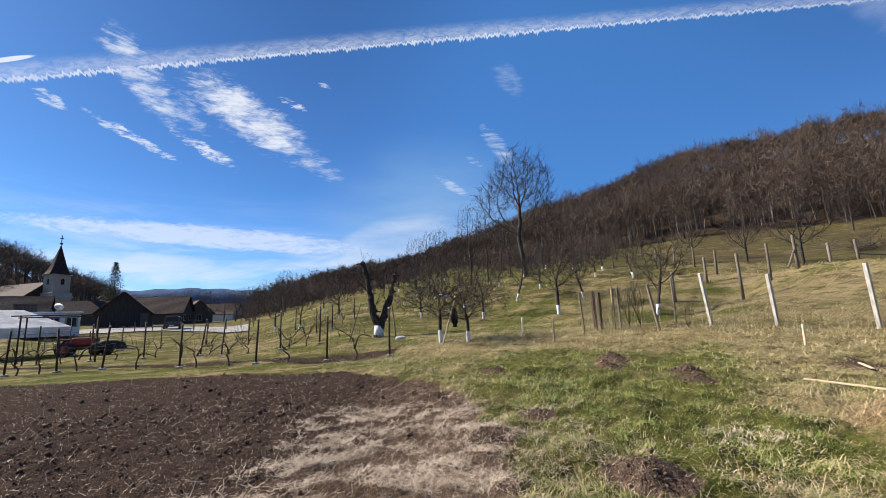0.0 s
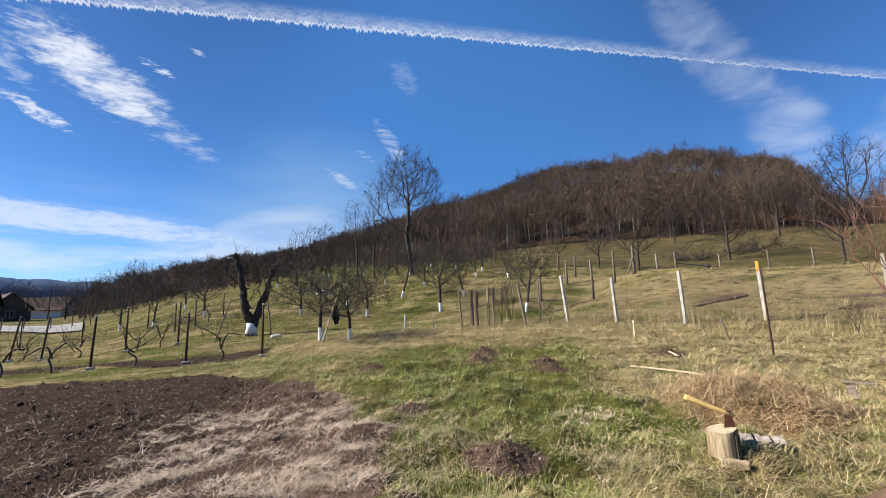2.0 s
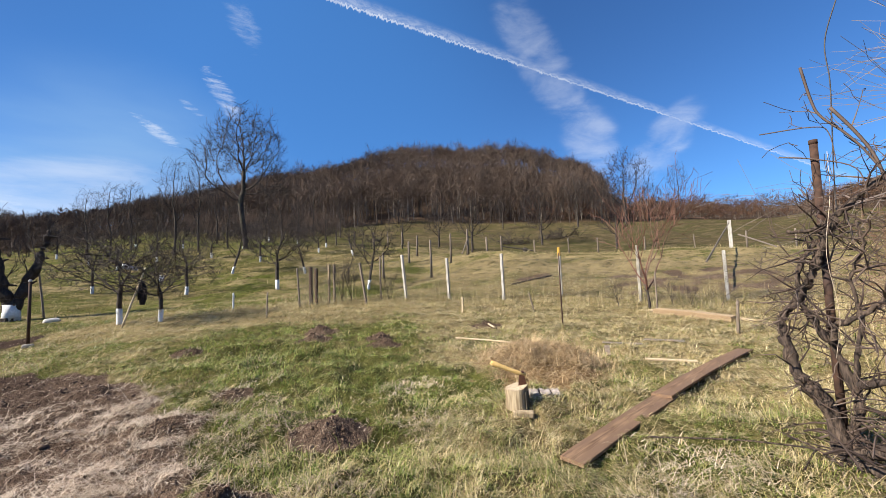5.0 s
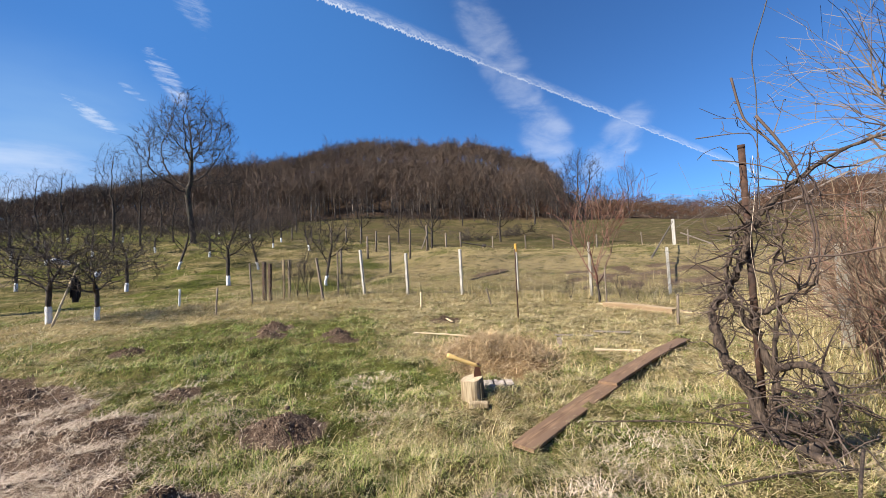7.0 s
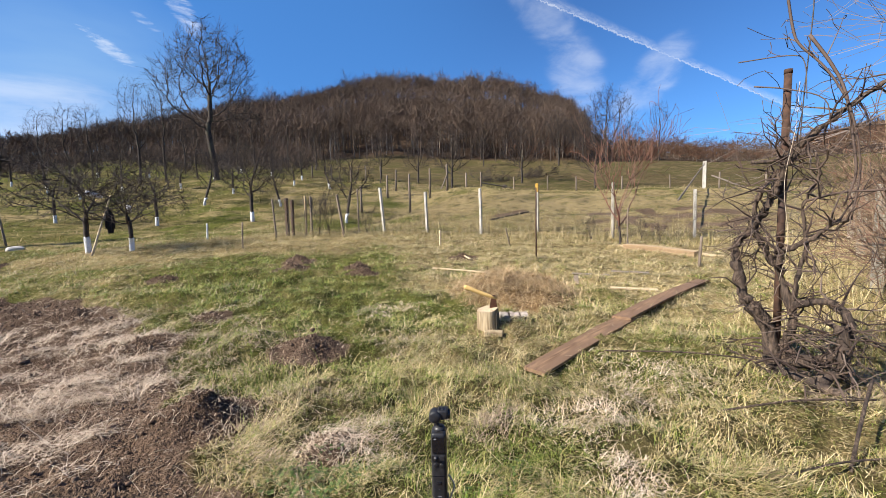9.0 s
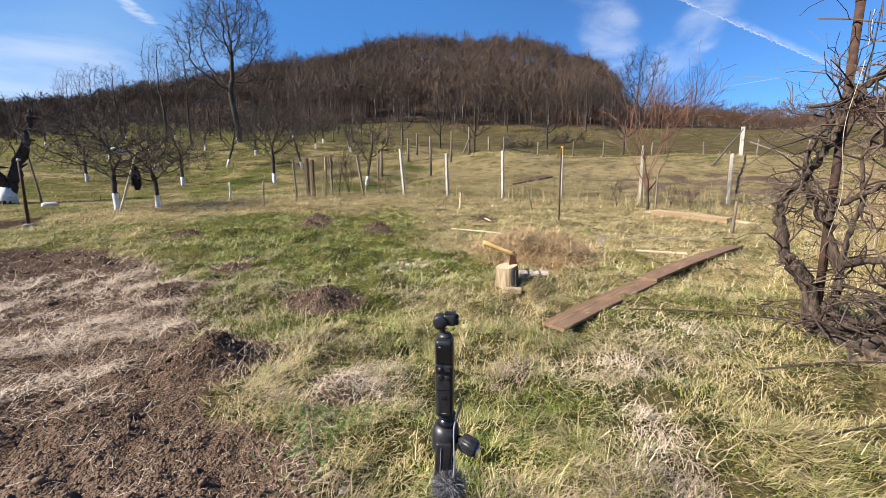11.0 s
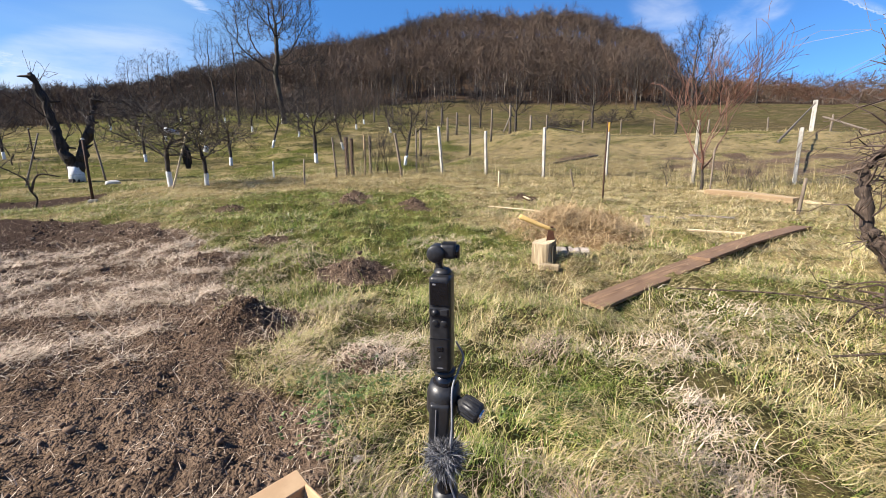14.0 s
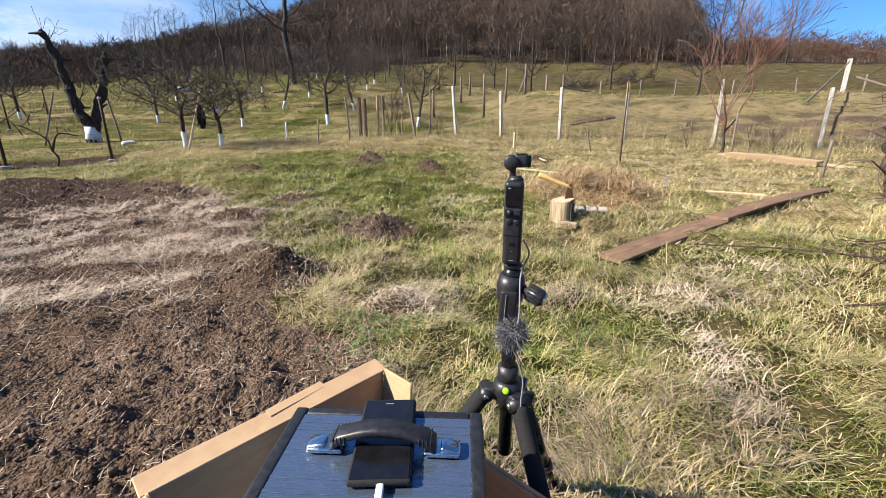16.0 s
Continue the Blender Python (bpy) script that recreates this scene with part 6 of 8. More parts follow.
# two long brown planks end to end
board("plank", up(on(2.70, 1.610), 0.030), up(on(4.75, 1.70), 0.030), 0.19, 0.028, M_PLANK, "long dark brown wooden plank lying in the grass", "plank", 3, 0.012, "brown planks")
board("plank", up(on(4.40, 1.695), 0.058), up(on(7.50, 1.775), 0.035), 0.20, 0.028, M_PLANK, "dark brown plank overlapping another plank in the grass", "plank", -2, 0.02, "brown planks")
board("batten", up(on(5.22, 5.67), 0.05), up(on(5.72, 4.58), 0.05), 0.045, 0.022, M_PALE, "pale weathered batten lying on the grass", "batten", 0, 0.01, "pale battens")
board("batten", up(on(5.93, 2.53), 0.06), up(on(6.22, 1.98), 0.06), 0.06, 0.022, M_PALE, "short pale board in the dry grass", "batten", 5, 0, "pale battens")
board("batten", up(on(6.9, 6.5), 0.06), up(on(6.45, 5.85), 0.10), 0.04, 0.02, M_PALE, "weathered stick lying in the grass", "batten", 0, 0, "pale battens")
board("batten", up(on(7.6, 3.3), 0.05), up(on(7.8, 2.7), 0.05), 0.14, 0.02, M_POSTWOOD, "grey flat board half sunk in dry grass", "board", 0, 0, "pale battens")
board("batten", up(on(6.76, 3.62), 0.05), up(on(7.15, 3.12), 0.05), 0.10, 0.02, M_POSTWOOD, "grey flat board half sunk in dry grass", "board", 0, 0, "pale battens")
board("wood_offcut", up(on(5.95, 3.08), 0.02), up(on(6.0, 3.12), 0.16), 0.07, 0.03, M_POSTWOOD, "small grey wooden wedge standing in the grass", "wood", 0)
board("timber", up(on(11.1, 4.55), 0.05), up(on(10.66, 2.74), 0.05), 0.20, 0.15, M_TIMBER, "squared pale timber beam lying in dry grass", "timber", 4, 0.02)
board("timber", up(on(11.4, 4.9), 0.02), up(on(10.9, 2.25), 0.02), 0.10, 0.05, M_PALE, "thin pale timber behind a beam", "timber", 0, 0.02)


def chopping_block():
    p = on(3.275, 2.575, 0.03)
    t = thing("chopping_block", Matrix.Translation(p), "pale upright log used as a chopping block in the grass", "log")
    rng = random.Random(2)
    g, n, H = Geo(), 22, 0.262
    for z, k in ((-0.03, 1.06), (0.03, 1.03), (0.11, 0.99), (0.21, 0.97), (H - 0.006, 0.965), (H, 0.945)):
        for s in range(n):
            a = 2 * math.pi * s / n
            r = 0.108 * k * (1 + 0.08 * math.cos(2 * a + 0.6) + 0.05 * math.cos(3 * a) + rng.gauss(0, 0.012))
            if 2.6 < a < 4.4:
                r = min(r, 0.088 / max(0.35, math.cos(a - 3.5)))
            g.v.append(Vector((r * math.cos(a), r * math.sin(a), z + 0.02 * math.cos(a) * (z > 0.2))))
    for i in range(5):
        for s in range(n):
            g.f.append((i * n + s, i * n + (s + 1) % n, i * n + n + (s + 1) % n, i * n + n + s))
    part("log", g, M_SPLIT, t, smooth=True)
    top = Geo()
    top.v = [v.copy() + Vector((0, 0, 0.0005)) for v in g.v[-n:]] + [sum((v for v in g.v[-n:]), Vector()) / n + Vector((0, 0, 0.002))]
    top.f = [(s, (s + 1) % n, n) for s in range(n)]
    part("cut_face", top, M_ENDGRAIN, t, "hacked sawn end grain")
    bark = Geo()
    for s in range(2, 9):
        a0, a1 = 2 * math.pi * (s - 7.5) / n, 2 * math.pi * (s - 6.6) / n
        for r, z0, z1 in ((0.139, -0.03, 0.19 + 0.02 * (s % 3)),):
            bark.box((0.012, 0.034, z1 - z0), Matrix.Rotation((a0 + a1) / 2, 4, "Z") @ pose(0.108, 0, (z0 + z1) / 2), 0.003)
    part("bark", bark, M_BARK, t, "strip of dark bark")
    # the axe stuck in the block
    tip = p + Vector((0.055, -0.030, H + 0.006))
    ax = thing("axe", Matrix.Translation(tip) @ pose(0, 0, 0, 0, 0, 138), "axe with yellow ash handle stuck in a chopping block", "axe")
    head = Geo()
    prof = [(-0.018, 0.135, 0.014), (0.024, 0.130, 0.013), (0.028, 0.095, 0.012), (0.038, 0.02, 0.006), (0.048, -0.035, 0.001), (-0.052, -0.030, 0.001), (-0.034, 0.03, 0.006), (-0.020, 0.095, 0.012)]
    head.v = [Vector((x, s * w, z)) for s in (-1, 1) for x, z, w in prof]
    head.f = [tuple(range(8)), tuple(range(8, 16))[::-1]] + [(i, i + 8, (i + 1) % 8 + 8, (i + 1) % 8) for i in range(8)]
    part("blade", head, M_AXE, ax, "rusty iron axe head")
    hp = [Vector((-0.035, 0, 0.100)), Vector((0.03, 0, 0.120)), Vector((0.11, 0, 0.150)), Vector((0.20, 0, 0.188)), Vector((0.28, 0, 0.222)), Vector((0.30, 0, 0.230))]
    part("handle", Geo().tube(hp, [0.016, 0.020, 0.022, 0.023, 0.026, 0.021], 8), M_HANDLE, ax, "smooth yellow ash handle", True)


chopping_block()
ob = part("wood_offcut", rounded((0.19, 0.07, 0.06), 0.012, 2), M_SPLIT)
ob.matrix_basis = Matrix.Translation(up(on(3.20, 2.44), 0.022)) @ pose(0, 0, 0, 4, 0, -50)
tagged(ob, "split wood offcut beside a chopping block", "wood")


def hollow_block(p, turn, tilt):
    t = thing("hollow_block", Matrix.Translation(p) @ pose(0, 0, 0, tilt, 0, turn), "broken dark hollow clay block in the grass", "block")
    g = Geo()
    g.box((0.30, 0.15, 0.018), pose(0, 0, 0.012), 0.004)
    for x in (-0.14, -0.07, 0.0, 0.07, 0.14):
        g.box((0.016, 0.148, 0.10), pose(x, 0, 0.065), 0.003)
    g.box((0.30, 0.016, 0.10), pose(0, 0.067, 0.065), 0.003)
    g.box((0.20, 0.016, 0.10), pose(-0.05, -0.067, 0.065), 0.003)
    part("body", g, M_BRICK, t)
    rng = random.Random(5)
    top = Geo()
    n = 14
    for z in (0.112, 0.132):
        for i in range(n):
            x = -0.155 + 0.31 * i / (n - 1)
            top.v += [Vector((x, -0.072 + rng.gauss(0, 0.007), z + rng.gauss(0, 0.002))), Vector((x, 0.060 + rng.gauss(0, 0.010), z + rng.gauss(0, 0.002)))]
    for i in range(n - 1):
        a, b = 2 * i, 2 * n + 2 * i
        if i not in (4, 9):
            top.f += [(b, b + 2, b + 3, b + 1), (a, a + 1, a + 3, a + 2)]
        top.f += [(a, a + 2, b + 2, b), (a + 1, b + 1, b + 3, a + 3)]
    top.f += [(0, 2 * n, 2 * n + 1, 1), (2 * n - 2, 2 * n - 1, 4 * n - 1, 4 * n - 2)]
    # the upper face is coloured paler than the dark body
    part("crust", top, M_PALECLAY, t, "pale chipped upper face with slots")


hollow_block(on(3.70, 2.58, 0.045), -42, 7)


M_HAYCORE = grainy("matted_hay", (0.10, 0.062, 0.030), (0.30, 0.20, 0.10), 26.0, 0.95, 0.9, 0.03, (1, 1, 1), (0.20, 0.13, 0.065), spec=0.05)


def hay_pile():
    """A heap of raked vine prunings and old grass."""
    c = on(4.85, 3.48)
    rng = np.random.default_rng(22)
    t = thing("hay_pile", Matrix.Translation(c), "heap of raked brown dry grass and thin prunings", "hay")

    def height(x, y):
        u = (x * 0.55 + y * 0.84), (x * 0.84 - y * 0.55)
        return 0.23 * np.exp(-((u[0] / 0.95) ** 2 + (u[1] / 0.66) ** 2) * 1.1) * (1 + 0.4 * wave(x, y, 0.2, 3.0) + 0.2 * wave(x, y, 0.07, 5.0))
    gx, gy = np.meshgrid(np.linspace(-1.5, 1.5, 60), np.linspace(-1.5, 1.5, 60))
    x, y = gx.ravel(), gy.ravel()
    z = height(x, y) - 0.06 + land(x + c.x, y + c.y) - c.z
    i, j = np.meshgrid(np.arange(59), np.arange(59), indexing="ij")
    q = np.stack([i * 60 + j, i * 60 + j + 1, (i + 1) * 60 + j + 1, (i + 1) * 60 + j], -1).reshape(-1, 4)
    part("core", raw_mesh("core", np.stack([x, y, z], 1), q, M_HAYCORE, True), M_HAYCORE, t, "matted brown core")
    n = 11000
    x, y = rng.normal(0, 0.62, n), rng.normal(0, 0.62, n)
    u1, u2 = (x * 0.55 + y * 0.84) / 1.15, (x * 0.84 - y * 0.55) / 0.78
    k = u1 ** 2 + u2 ** 2 < rng.uniform(0.5, 1.7, n)
    x, y = x[k], y[k]
    n = len(x)
    z = height(x, y) + land(x + c.x, y + c.y) - c.z + rng.uniform(-0.03, 0.05, n)
    v, f = strips(rng, x, y, z, rng.gamma(4, 0.25, n) * 0.20, rng.uniform(0.004, 0.010, n), 2.4 * wave(x, y, 0.3, 2.0) + rng.normal(0, 0.9, n), rng.normal(0.12, 0.30, n), rng.normal(0.30, 0.35, n), 3)
    tagged(part("stem_tangle", raw_mesh("stem_tangle", v, f, M_HAY), M_HAY, t, "tangled dry stems"), kind="stuff")


hay_pile()


def pole(name, p, q, r0, r1, mat, label, category, group="", sides=8):
    p, q = Vector(p), Vector(q)
    rng = random.Random(int(abs(p.x * 977 + p.y * 131)))
    pts = [p.lerp(q, i / 5) + Vector((rng.gauss(0, 1), rng.gauss(0, 1), 0)) * r0 * 0.12 - p for i in range(6)]
    ob = part(name, Geo().tube(pts, [r0 + (r1 - r0) * i / 5 for i in range(6)], sides), mat, smooth=sides > 6)
    ob.matrix_basis = Matrix.Translation(p)
    return tagged(ob, label, category, group)


pole("iron_stake", on(7.74, 5.06, 0.05), up(on(7.74, 5.06), 1.62), 0.017, 0.015, M_RUST, "thin rusty iron stake standing in dry grass", "stake")
pole("wooden_stake", on(7.71, 8.2, 0.05), up(on(7.80, 8.28), 0.42), 0.025, 0.022, M_PALE, "short pale wooden stake leaning in dry grass", "stake", "garden stakes")
pole("wooden_stake", on(9.32, 7.02, 0.05), up(on(9.22, 7.1), 0.5), 0.022, 0.018, M_POSTWOOD, "short grey wooden stake in dry grass", "stake", "garden stakes")
pole("wooden_stake", on(3.56, 11.48, 0.05), up(on(3.6, 11.5), 0.72), 0.022, 0.018, M_POSTWOOD, "short grey wooden stake in dry grass", "stake", "garden stakes")
pole("wooden_stake", on(3.54, 14.99, 0.05), up(on(3.54, 14.99), 0.55), 0.03, 0.028, M_LIME, "short whitewashed stake in the grass", "stake", "garden stakes")
pole("wooden_stake", on(9.33, 2.33, 0.05), up(on(9.36, 2.3), 0.62), 0.03, 0.025, M_POSTWOOD, "short grey wooden stake in dry grass", "stake", "garden stakes")


# ---- wire fence with concrete posts ----
def fence_post(p, lean, h, label, mat=None, cap=None, w=0.085):
    t = thing("fence_post", Matrix.Translation(p) @ pose(0, 0, 0, lean[1], lean[0], 20), label, "fence post", "garden fence posts")
    part("shaft", Geo().box((w, w, h), pose(0, 0, h / 2 - 0.1), 0.012), mat or M_CONCRETE, t)
    if cap:
        part("tip", Geo().box((w + 0.006, w + 0.006, 0.30), pose(0, 0, h - 0.245), 0.01), cap, t, "yellow painted tip")
    return t


FENCE = [(8.16, 11.52, -7, 1.62), (9.18, 10.45, -3, 1.5), (10.47, 9.15, -2, 1.64), (12.3, 8.15, -1, 1.78), (12.74, 5.67, 2, 1.85), (13.92, 3.72, 5, 1.55)]
for i, (x, y, lean, h) in enumerate(FENCE):
    if i == 4:
        fence_post(on(x, y), (lean, 0), h, "lichen-grey concrete post behind a young peach tree", M_OLDPOST)
    else:
        fence_post(on(x, y), (lean, 0), h, "white concrete post of a wire fence" if i != 3 else "white concrete fence post with a yellow tip", cap=M_YELLOW if i == 3 else None)
fence_post(at(75.4, 33), (0, 0), 2.05, "tall white concrete post on the meadow", w=0.20)
pole("peach_stake", at(67.9, 12.3, 0.05), up(at(67.9, 12.3), 1.05), 0.022, 0.020, M_POSTWOOD, "thin brown stake tied to a young peach tree", "stake")
for az, d, lean, h, mat, w, lab in ((22.6, 14.2, 0, 1.25, M_RUST, 0.10, "rusty sheet-metal fence post"), (23.3, 14.0, 0, 1.2, M_RUST, 0.09, "rusty sheet-metal fence post"), (24.9, 14.2, 1, 1.3, M_TIMBER, 0.07, "old yellowish wooden fence post"), (21.2, 13.6, -4, 1.25, M_POSTWOOD, 0.05, "thin grey fence post"), (25.6, 14.8, 0, 1.3, M_POSTWOOD, 0.07, "grey wooden fence post"), (29.9, 13.3, -12, 1.35, M_POSTWOOD, 0.07, "dark leaning wooden fence post"), (31.8, 14.5, 0, 1.5, M_POSTWOOD, 0.05, "grey wooden fence post")):
    fence_post(at(az, d), (lean, 0), h + 0.1, lab, mat, w=w)


def chain_link(a, b, h, cell=0.075):
    """Diagonal wires between two feet, with three straining wires."""
    a, b = Vector(a), Vector(b)
    d = b - a
    flat = Vector((d.x, d.y, 0))
    L = flat.length
    g = Geo()
    n = int(L / cell)
    for i in range(-int(h / cell), n + 1):
        for s in (1, -1):
            x0, x1 = i * cell, i * cell + h
            z0, z1 = (0.0, h) if s > 0 else (h, 0.0)
            lo, hi = max(x0, 0), min(x1, L)
            if hi - lo < 0.02:
                continue
            zz = lambda x: z0 + (z1 - z0) * (x - x0) / h
            g.tube([a + d * (lo / L) + Vector((0, 0, zz(lo) + 0.06)), a + d * (hi / L) + Vector((0, 0, zz(hi) + 0.06))], [0.0026, 0.0026], 3, False)
    for z in (0.08, h * 0.55, h + 0.06):
        g.tube([a + Vector((0, 0, z)), a + d * 0.5 + Vector((0, 0, z - 0.012)), b + Vector((0, 0, z))], [0.0022] * 3, 4, False)
    g.v = [v - a for v in g.v]
    ob = part("wire_mesh", g, M_WIRE)
    ob.matrix_basis = Matrix.Translation(a)
    return tagged(ob, "sagging diamond wire mesh between fence posts", "wire fence", "garden fence mesh")


spots = [at(21.2, 13.6), at(24.9, 14.2), *[on(x, y) for x, y, _, _ in FENCE], on(14.4, 1.4)]
for p, q in zip(spots, spots[1:]):
    chain_link(p, q, 1.25)


# ---- paddock fences on the slope ----
def rail_fence(bearings, label, wire_h=(0.5, 0.95, 1.3)):
    feet = []
    for az, d, h, lean in bearings:
        p = at(az, d, 0.1)
        feet.append(p)
        t = thing("paddock_post", Matrix.Translation(p) @ pose(0, 0, 0, 0, lean, az * 7), label, "fence post", "paddock posts")
        rng = random.Random(int(az * 100))
        r = 0.055 + 0.02 * rng.random()
        part("shaft", Geo().tube([(0, 0, 0), (0.01, 0, h * 0.5), (0, 0.01, h), (0, 0.01, h + 0.06)], [r * 1.1, r, r * 0.92, r * 0.5], 7), M_POSTWOOD, t, smooth=True)
    for p, q in zip(feet, feet[1:]):
        if (p - q).length > 12:
            continue
        g = Geo()
        for z in wire_h:
            g.tube([Vector((0, 0, z)), (q - p) * 0.5 + Vector((0, 0, z - 0.03)), q - p + Vector((0, 0, z))], [0.004] * 3, 3, False)
        ob = part("fence_wire", g, M_DARKWIRE)
        ob.matrix_basis = Matrix.Translation(p)
        tagged(ob, "thin wires strung between paddock posts", "wire", "paddock wires")


rail_fence([(25.5, 43, 1.5, 0), (28.0, 42, 1.5, 2), (30.5, 40, 1.6, -1), (32.5, 38.5, 1.6, 1), (34.5, 37, 1.6, 0), (36.6, 31, 1.6, 2), (38.7, 20.5, 1.95, -1), (41.4, 23.5, 1.75, 1), (43.8, 25.5, 1.7, 0), (46.4, 29, 1.35, 0), (48.4, 32, 1.6, 0), (52.8, 35, 1.6, 3), (57.3, 37, 1.6, 0), (61.0, 36.5, 1.6, 1), (66.5, 39, 1.5, 0), (71.9, 40, 1.6, 4), (76.8, 41, 1.5, 0), (81.0, 42, 1.5, 0)], "grey wooden paddock fence post")
rail_fence([(32.0, 22, 1.4, 2), (35.5, 27, 1.5, -2)], "dark wooden paddock post on the slope")
# sagging rails and a brace
pole("fence_rail", up(at(48.4, 32), 0.75), up(at(52.6, 35), 0.65), 0.05, 0.04, M_POSTWOOD, "grey sagging rail of a paddock fence", "rail", "paddock rails", 6)
pole("fence_rail", up(at(43.0, 25.0), 0.2), up(at(44.0, 25.6), 1.2), 0.04, 0.035, M_POSTWOOD, "grey slanting brace of a fence post", "rail", "paddock rails", 6)
pole("fence_rail", up(at(73.2, 15.5), 1.0), up(at(75.4, 32), 1.75), 0.035, 0.03, M_POSTWOOD, "grey bent branch leaning on a post", "rail", "paddock rails", 6)
pole("fence_rail", up(at(76.2, 30), 0.9), up(at(79.5, 24), 0.25), 0.05, 0.03, M_POSTWOOD, "grey branch lying against a post", "rail", "paddock rails", 6)
# added dark strip that stands in for a trench edge and its shadow
pole("fallen_log", up(at(50.0, 16.4), 0.0), up(at(55.2, 18.4), 0.02), 0.055, 0.04, M_DEADBARK, "dark strip standing in for a shadowed trench edge on the slope", "log", sides=8)
# fallen trunk and a stump on the meadow
def brush_pile(az, d, wide_, high, seed):
    c = at(az, d)
    rng, limbs, g = random.Random(seed), [], Geo()
    for _ in range(46):
        x, y = rng.gauss(0, wide_ * 0.42), rng.gauss(0, 0.6)
        z = float(land(c.x + x * 0.6, c.y - x * 0.8 + y)) - c.z
        grow(rng, Vector((x * 0.6, -x * 0.8 + y, z + high * rng.random() * 0.5)), Vector((rng.gauss(0, 1), rng.gauss(0, 1), rng.uniform(0.0, 0.6))), rng.uniform(0.7, 1.8), 0.03, 2, 4, limbs, (0.3, 0.9), 0.0, (0, 0, 4, 3))
    for pts, rads, lv in limbs:
        g.tube(pts, [max(r, 0.012) for r in rads], 3, False)
    ob = part("brush_pile", g, M_TWIG)
    ob.matrix_basis = Matrix.Translation(c)
    tagged(ob, "dark heap of cut brush lying on the meadow", "brush", "meadow brush", "stuff")


brush_pile(56.3, 62, 3.6, 1.0, 4)
brush_pile(50.2, 58, 2.6, 0.6, 9)
pole("tree_stump", at(51.6, 40, 0.1), up(at(51.6, 40), 0.75), 0.26, 0.22, M_BARK, "weathered tree stump by the paddock fence", "stump", sides=9)


# ---- the dead forked tree and its neighbours ----
def dead_tree():
    p = at(-6.3, 20.4)
    t = thing("dead_tree", Matrix.Translation(p) @ pose(0, 0, 0, 0, 0, 0), "blackened dead forked tree with whitewashed foot on the grass", "tree")
    rng = random.Random(6)
    tr = Geo()
    a = curve_points([(0, 0, -0.1), (-0.02, 0, 0.5), (-0.28, 0.05, 1.25), (-0.42, 0.1, 2.0), (-0.52, 0.1, 2.8), (-0.72, 0.05, 3.62)], 4)
    b = curve_points([(0.03, 0, 0.4), (0.28, -0.05, 1.0), (0.55, -0.1, 1.8), (0.74, -0.05, 2.5), (0.86, 0, 3.1)], 4)
    for pts, r0, r1 in ((a, 0.23, 0.11), (b, 0.19, 0.09)):
        n = len(pts)
        tr.tube([q + Vector((rng.gauss(0, 0.03), rng.gauss(0, 0.03), 0)) for q in pts], [r0 + (r1 - r0) * i / (n - 1) + rng.uniform(-0.035, 0.035) for i in range(n)], 9)
    part("trunk", tr, M_DEADBARK, t, "split charred bark")
    part("painted_base", Geo().tube([(0, 0, -0.1), (0, 0, 0.28), (0.005, 0, 0.55)], [0.255, 0.236, 0.235], 12), M_LIME, t, "white limewash", True)
    limbs = []
    for q, d in ((a[-4], (-0.5, 0.2, 0.5)), (a[-8], (-0.6, -0.3, 0.4)), (b[-4], (0.6, 0.2, 0.3)), (b[-2], (0.5, -0.3, 0.6)), (b[-8], (-0.4, 0.4, 0.9)), (a[8], (0.5, 0.3, 0.7)), (b[6], (-0.3, -0.2, 1.0)), (b[-3], (0.2, 0.5, 0.8))):
        grow(rng, Vector(q), Vector(d), rng.uniform(0.5, 1.0), 0.03, 2, 4, limbs, (0.4, 0.9), 0.12, (0, 0, 4, 3))
    g = Geo()
    for pts, rads, lv in limbs:
        g.tube(pts, [max(r, 0.006) for r in rads], 4)
    tagged(part("regrowth", g, M_TWIG, t, "thin regrowth shoots"), kind="stuff")
    for q in a[4::4] + b[5::5]:
        h = Vector((rng.gauss(0, 1), rng.gauss(0, 0.4), rng.uniform(-0.2, 0.7))).normalized()
        part("stub", Geo().tube([q, q + h * 0.17, q + h * rng.uniform(0.22, 0.42)], [0.07, 0.045, 0.02], 6), M_DEADBARK, t)
    for k, q in enumerate((a[-1], b[-1])):
        part("stub", Geo().tube([q, q + Vector((-0.06 + 0.1 * k, 0, 0.10))], [0.10 - 0.02 * k, 0.05], 8), M_DEADBARK, t)


dead_tree()
pole("support_stake", at(-10.2, 20.0, 0.05), up(at(-8.6, 20.2), 1.75), 0.03, 0.025, M_POSTWOOD, "dark stake leaning beside a dead tree", "stake", "props")
pole("support_stake", at(-4.0, 20.4, 0.05), up(at(-4.6, 20.6), 1.95), 0.035, 0.03, M_POSTWOOD, "dark stake leaning beside a dead tree", "stake", "props")


def stone(p, size, seed, label="pale field stone in the grass", mat=None):
    bm = bmesh.new()
    bmesh.ops.create_icosphere(bm, subdivisions=2, radius=1)
    rng = random.Random(seed)
    off = Vector((rng.uniform(0, 9), rng.uniform(0, 9), rng.uniform(0, 9)))
    for v in bm.verts:
        v.co *= 1 + 0.35 * noise.noise(v.co * 1.3 + off) + 0.12 * noise.noise(v.co * 4 + off)
    ob = part("stone", Geo().take(bm, Matrix.Diagonal((*size, 1))), mat or M_STONE)
    ob.matrix_basis = Matrix.Translation(up(p, size[2] * 0.35)) @ pose(0, 0, 0, rng.uniform(-15, 15), 0, rng.uniform(0, 360))
    return tagged(ob, label, "stone", "garden stones")


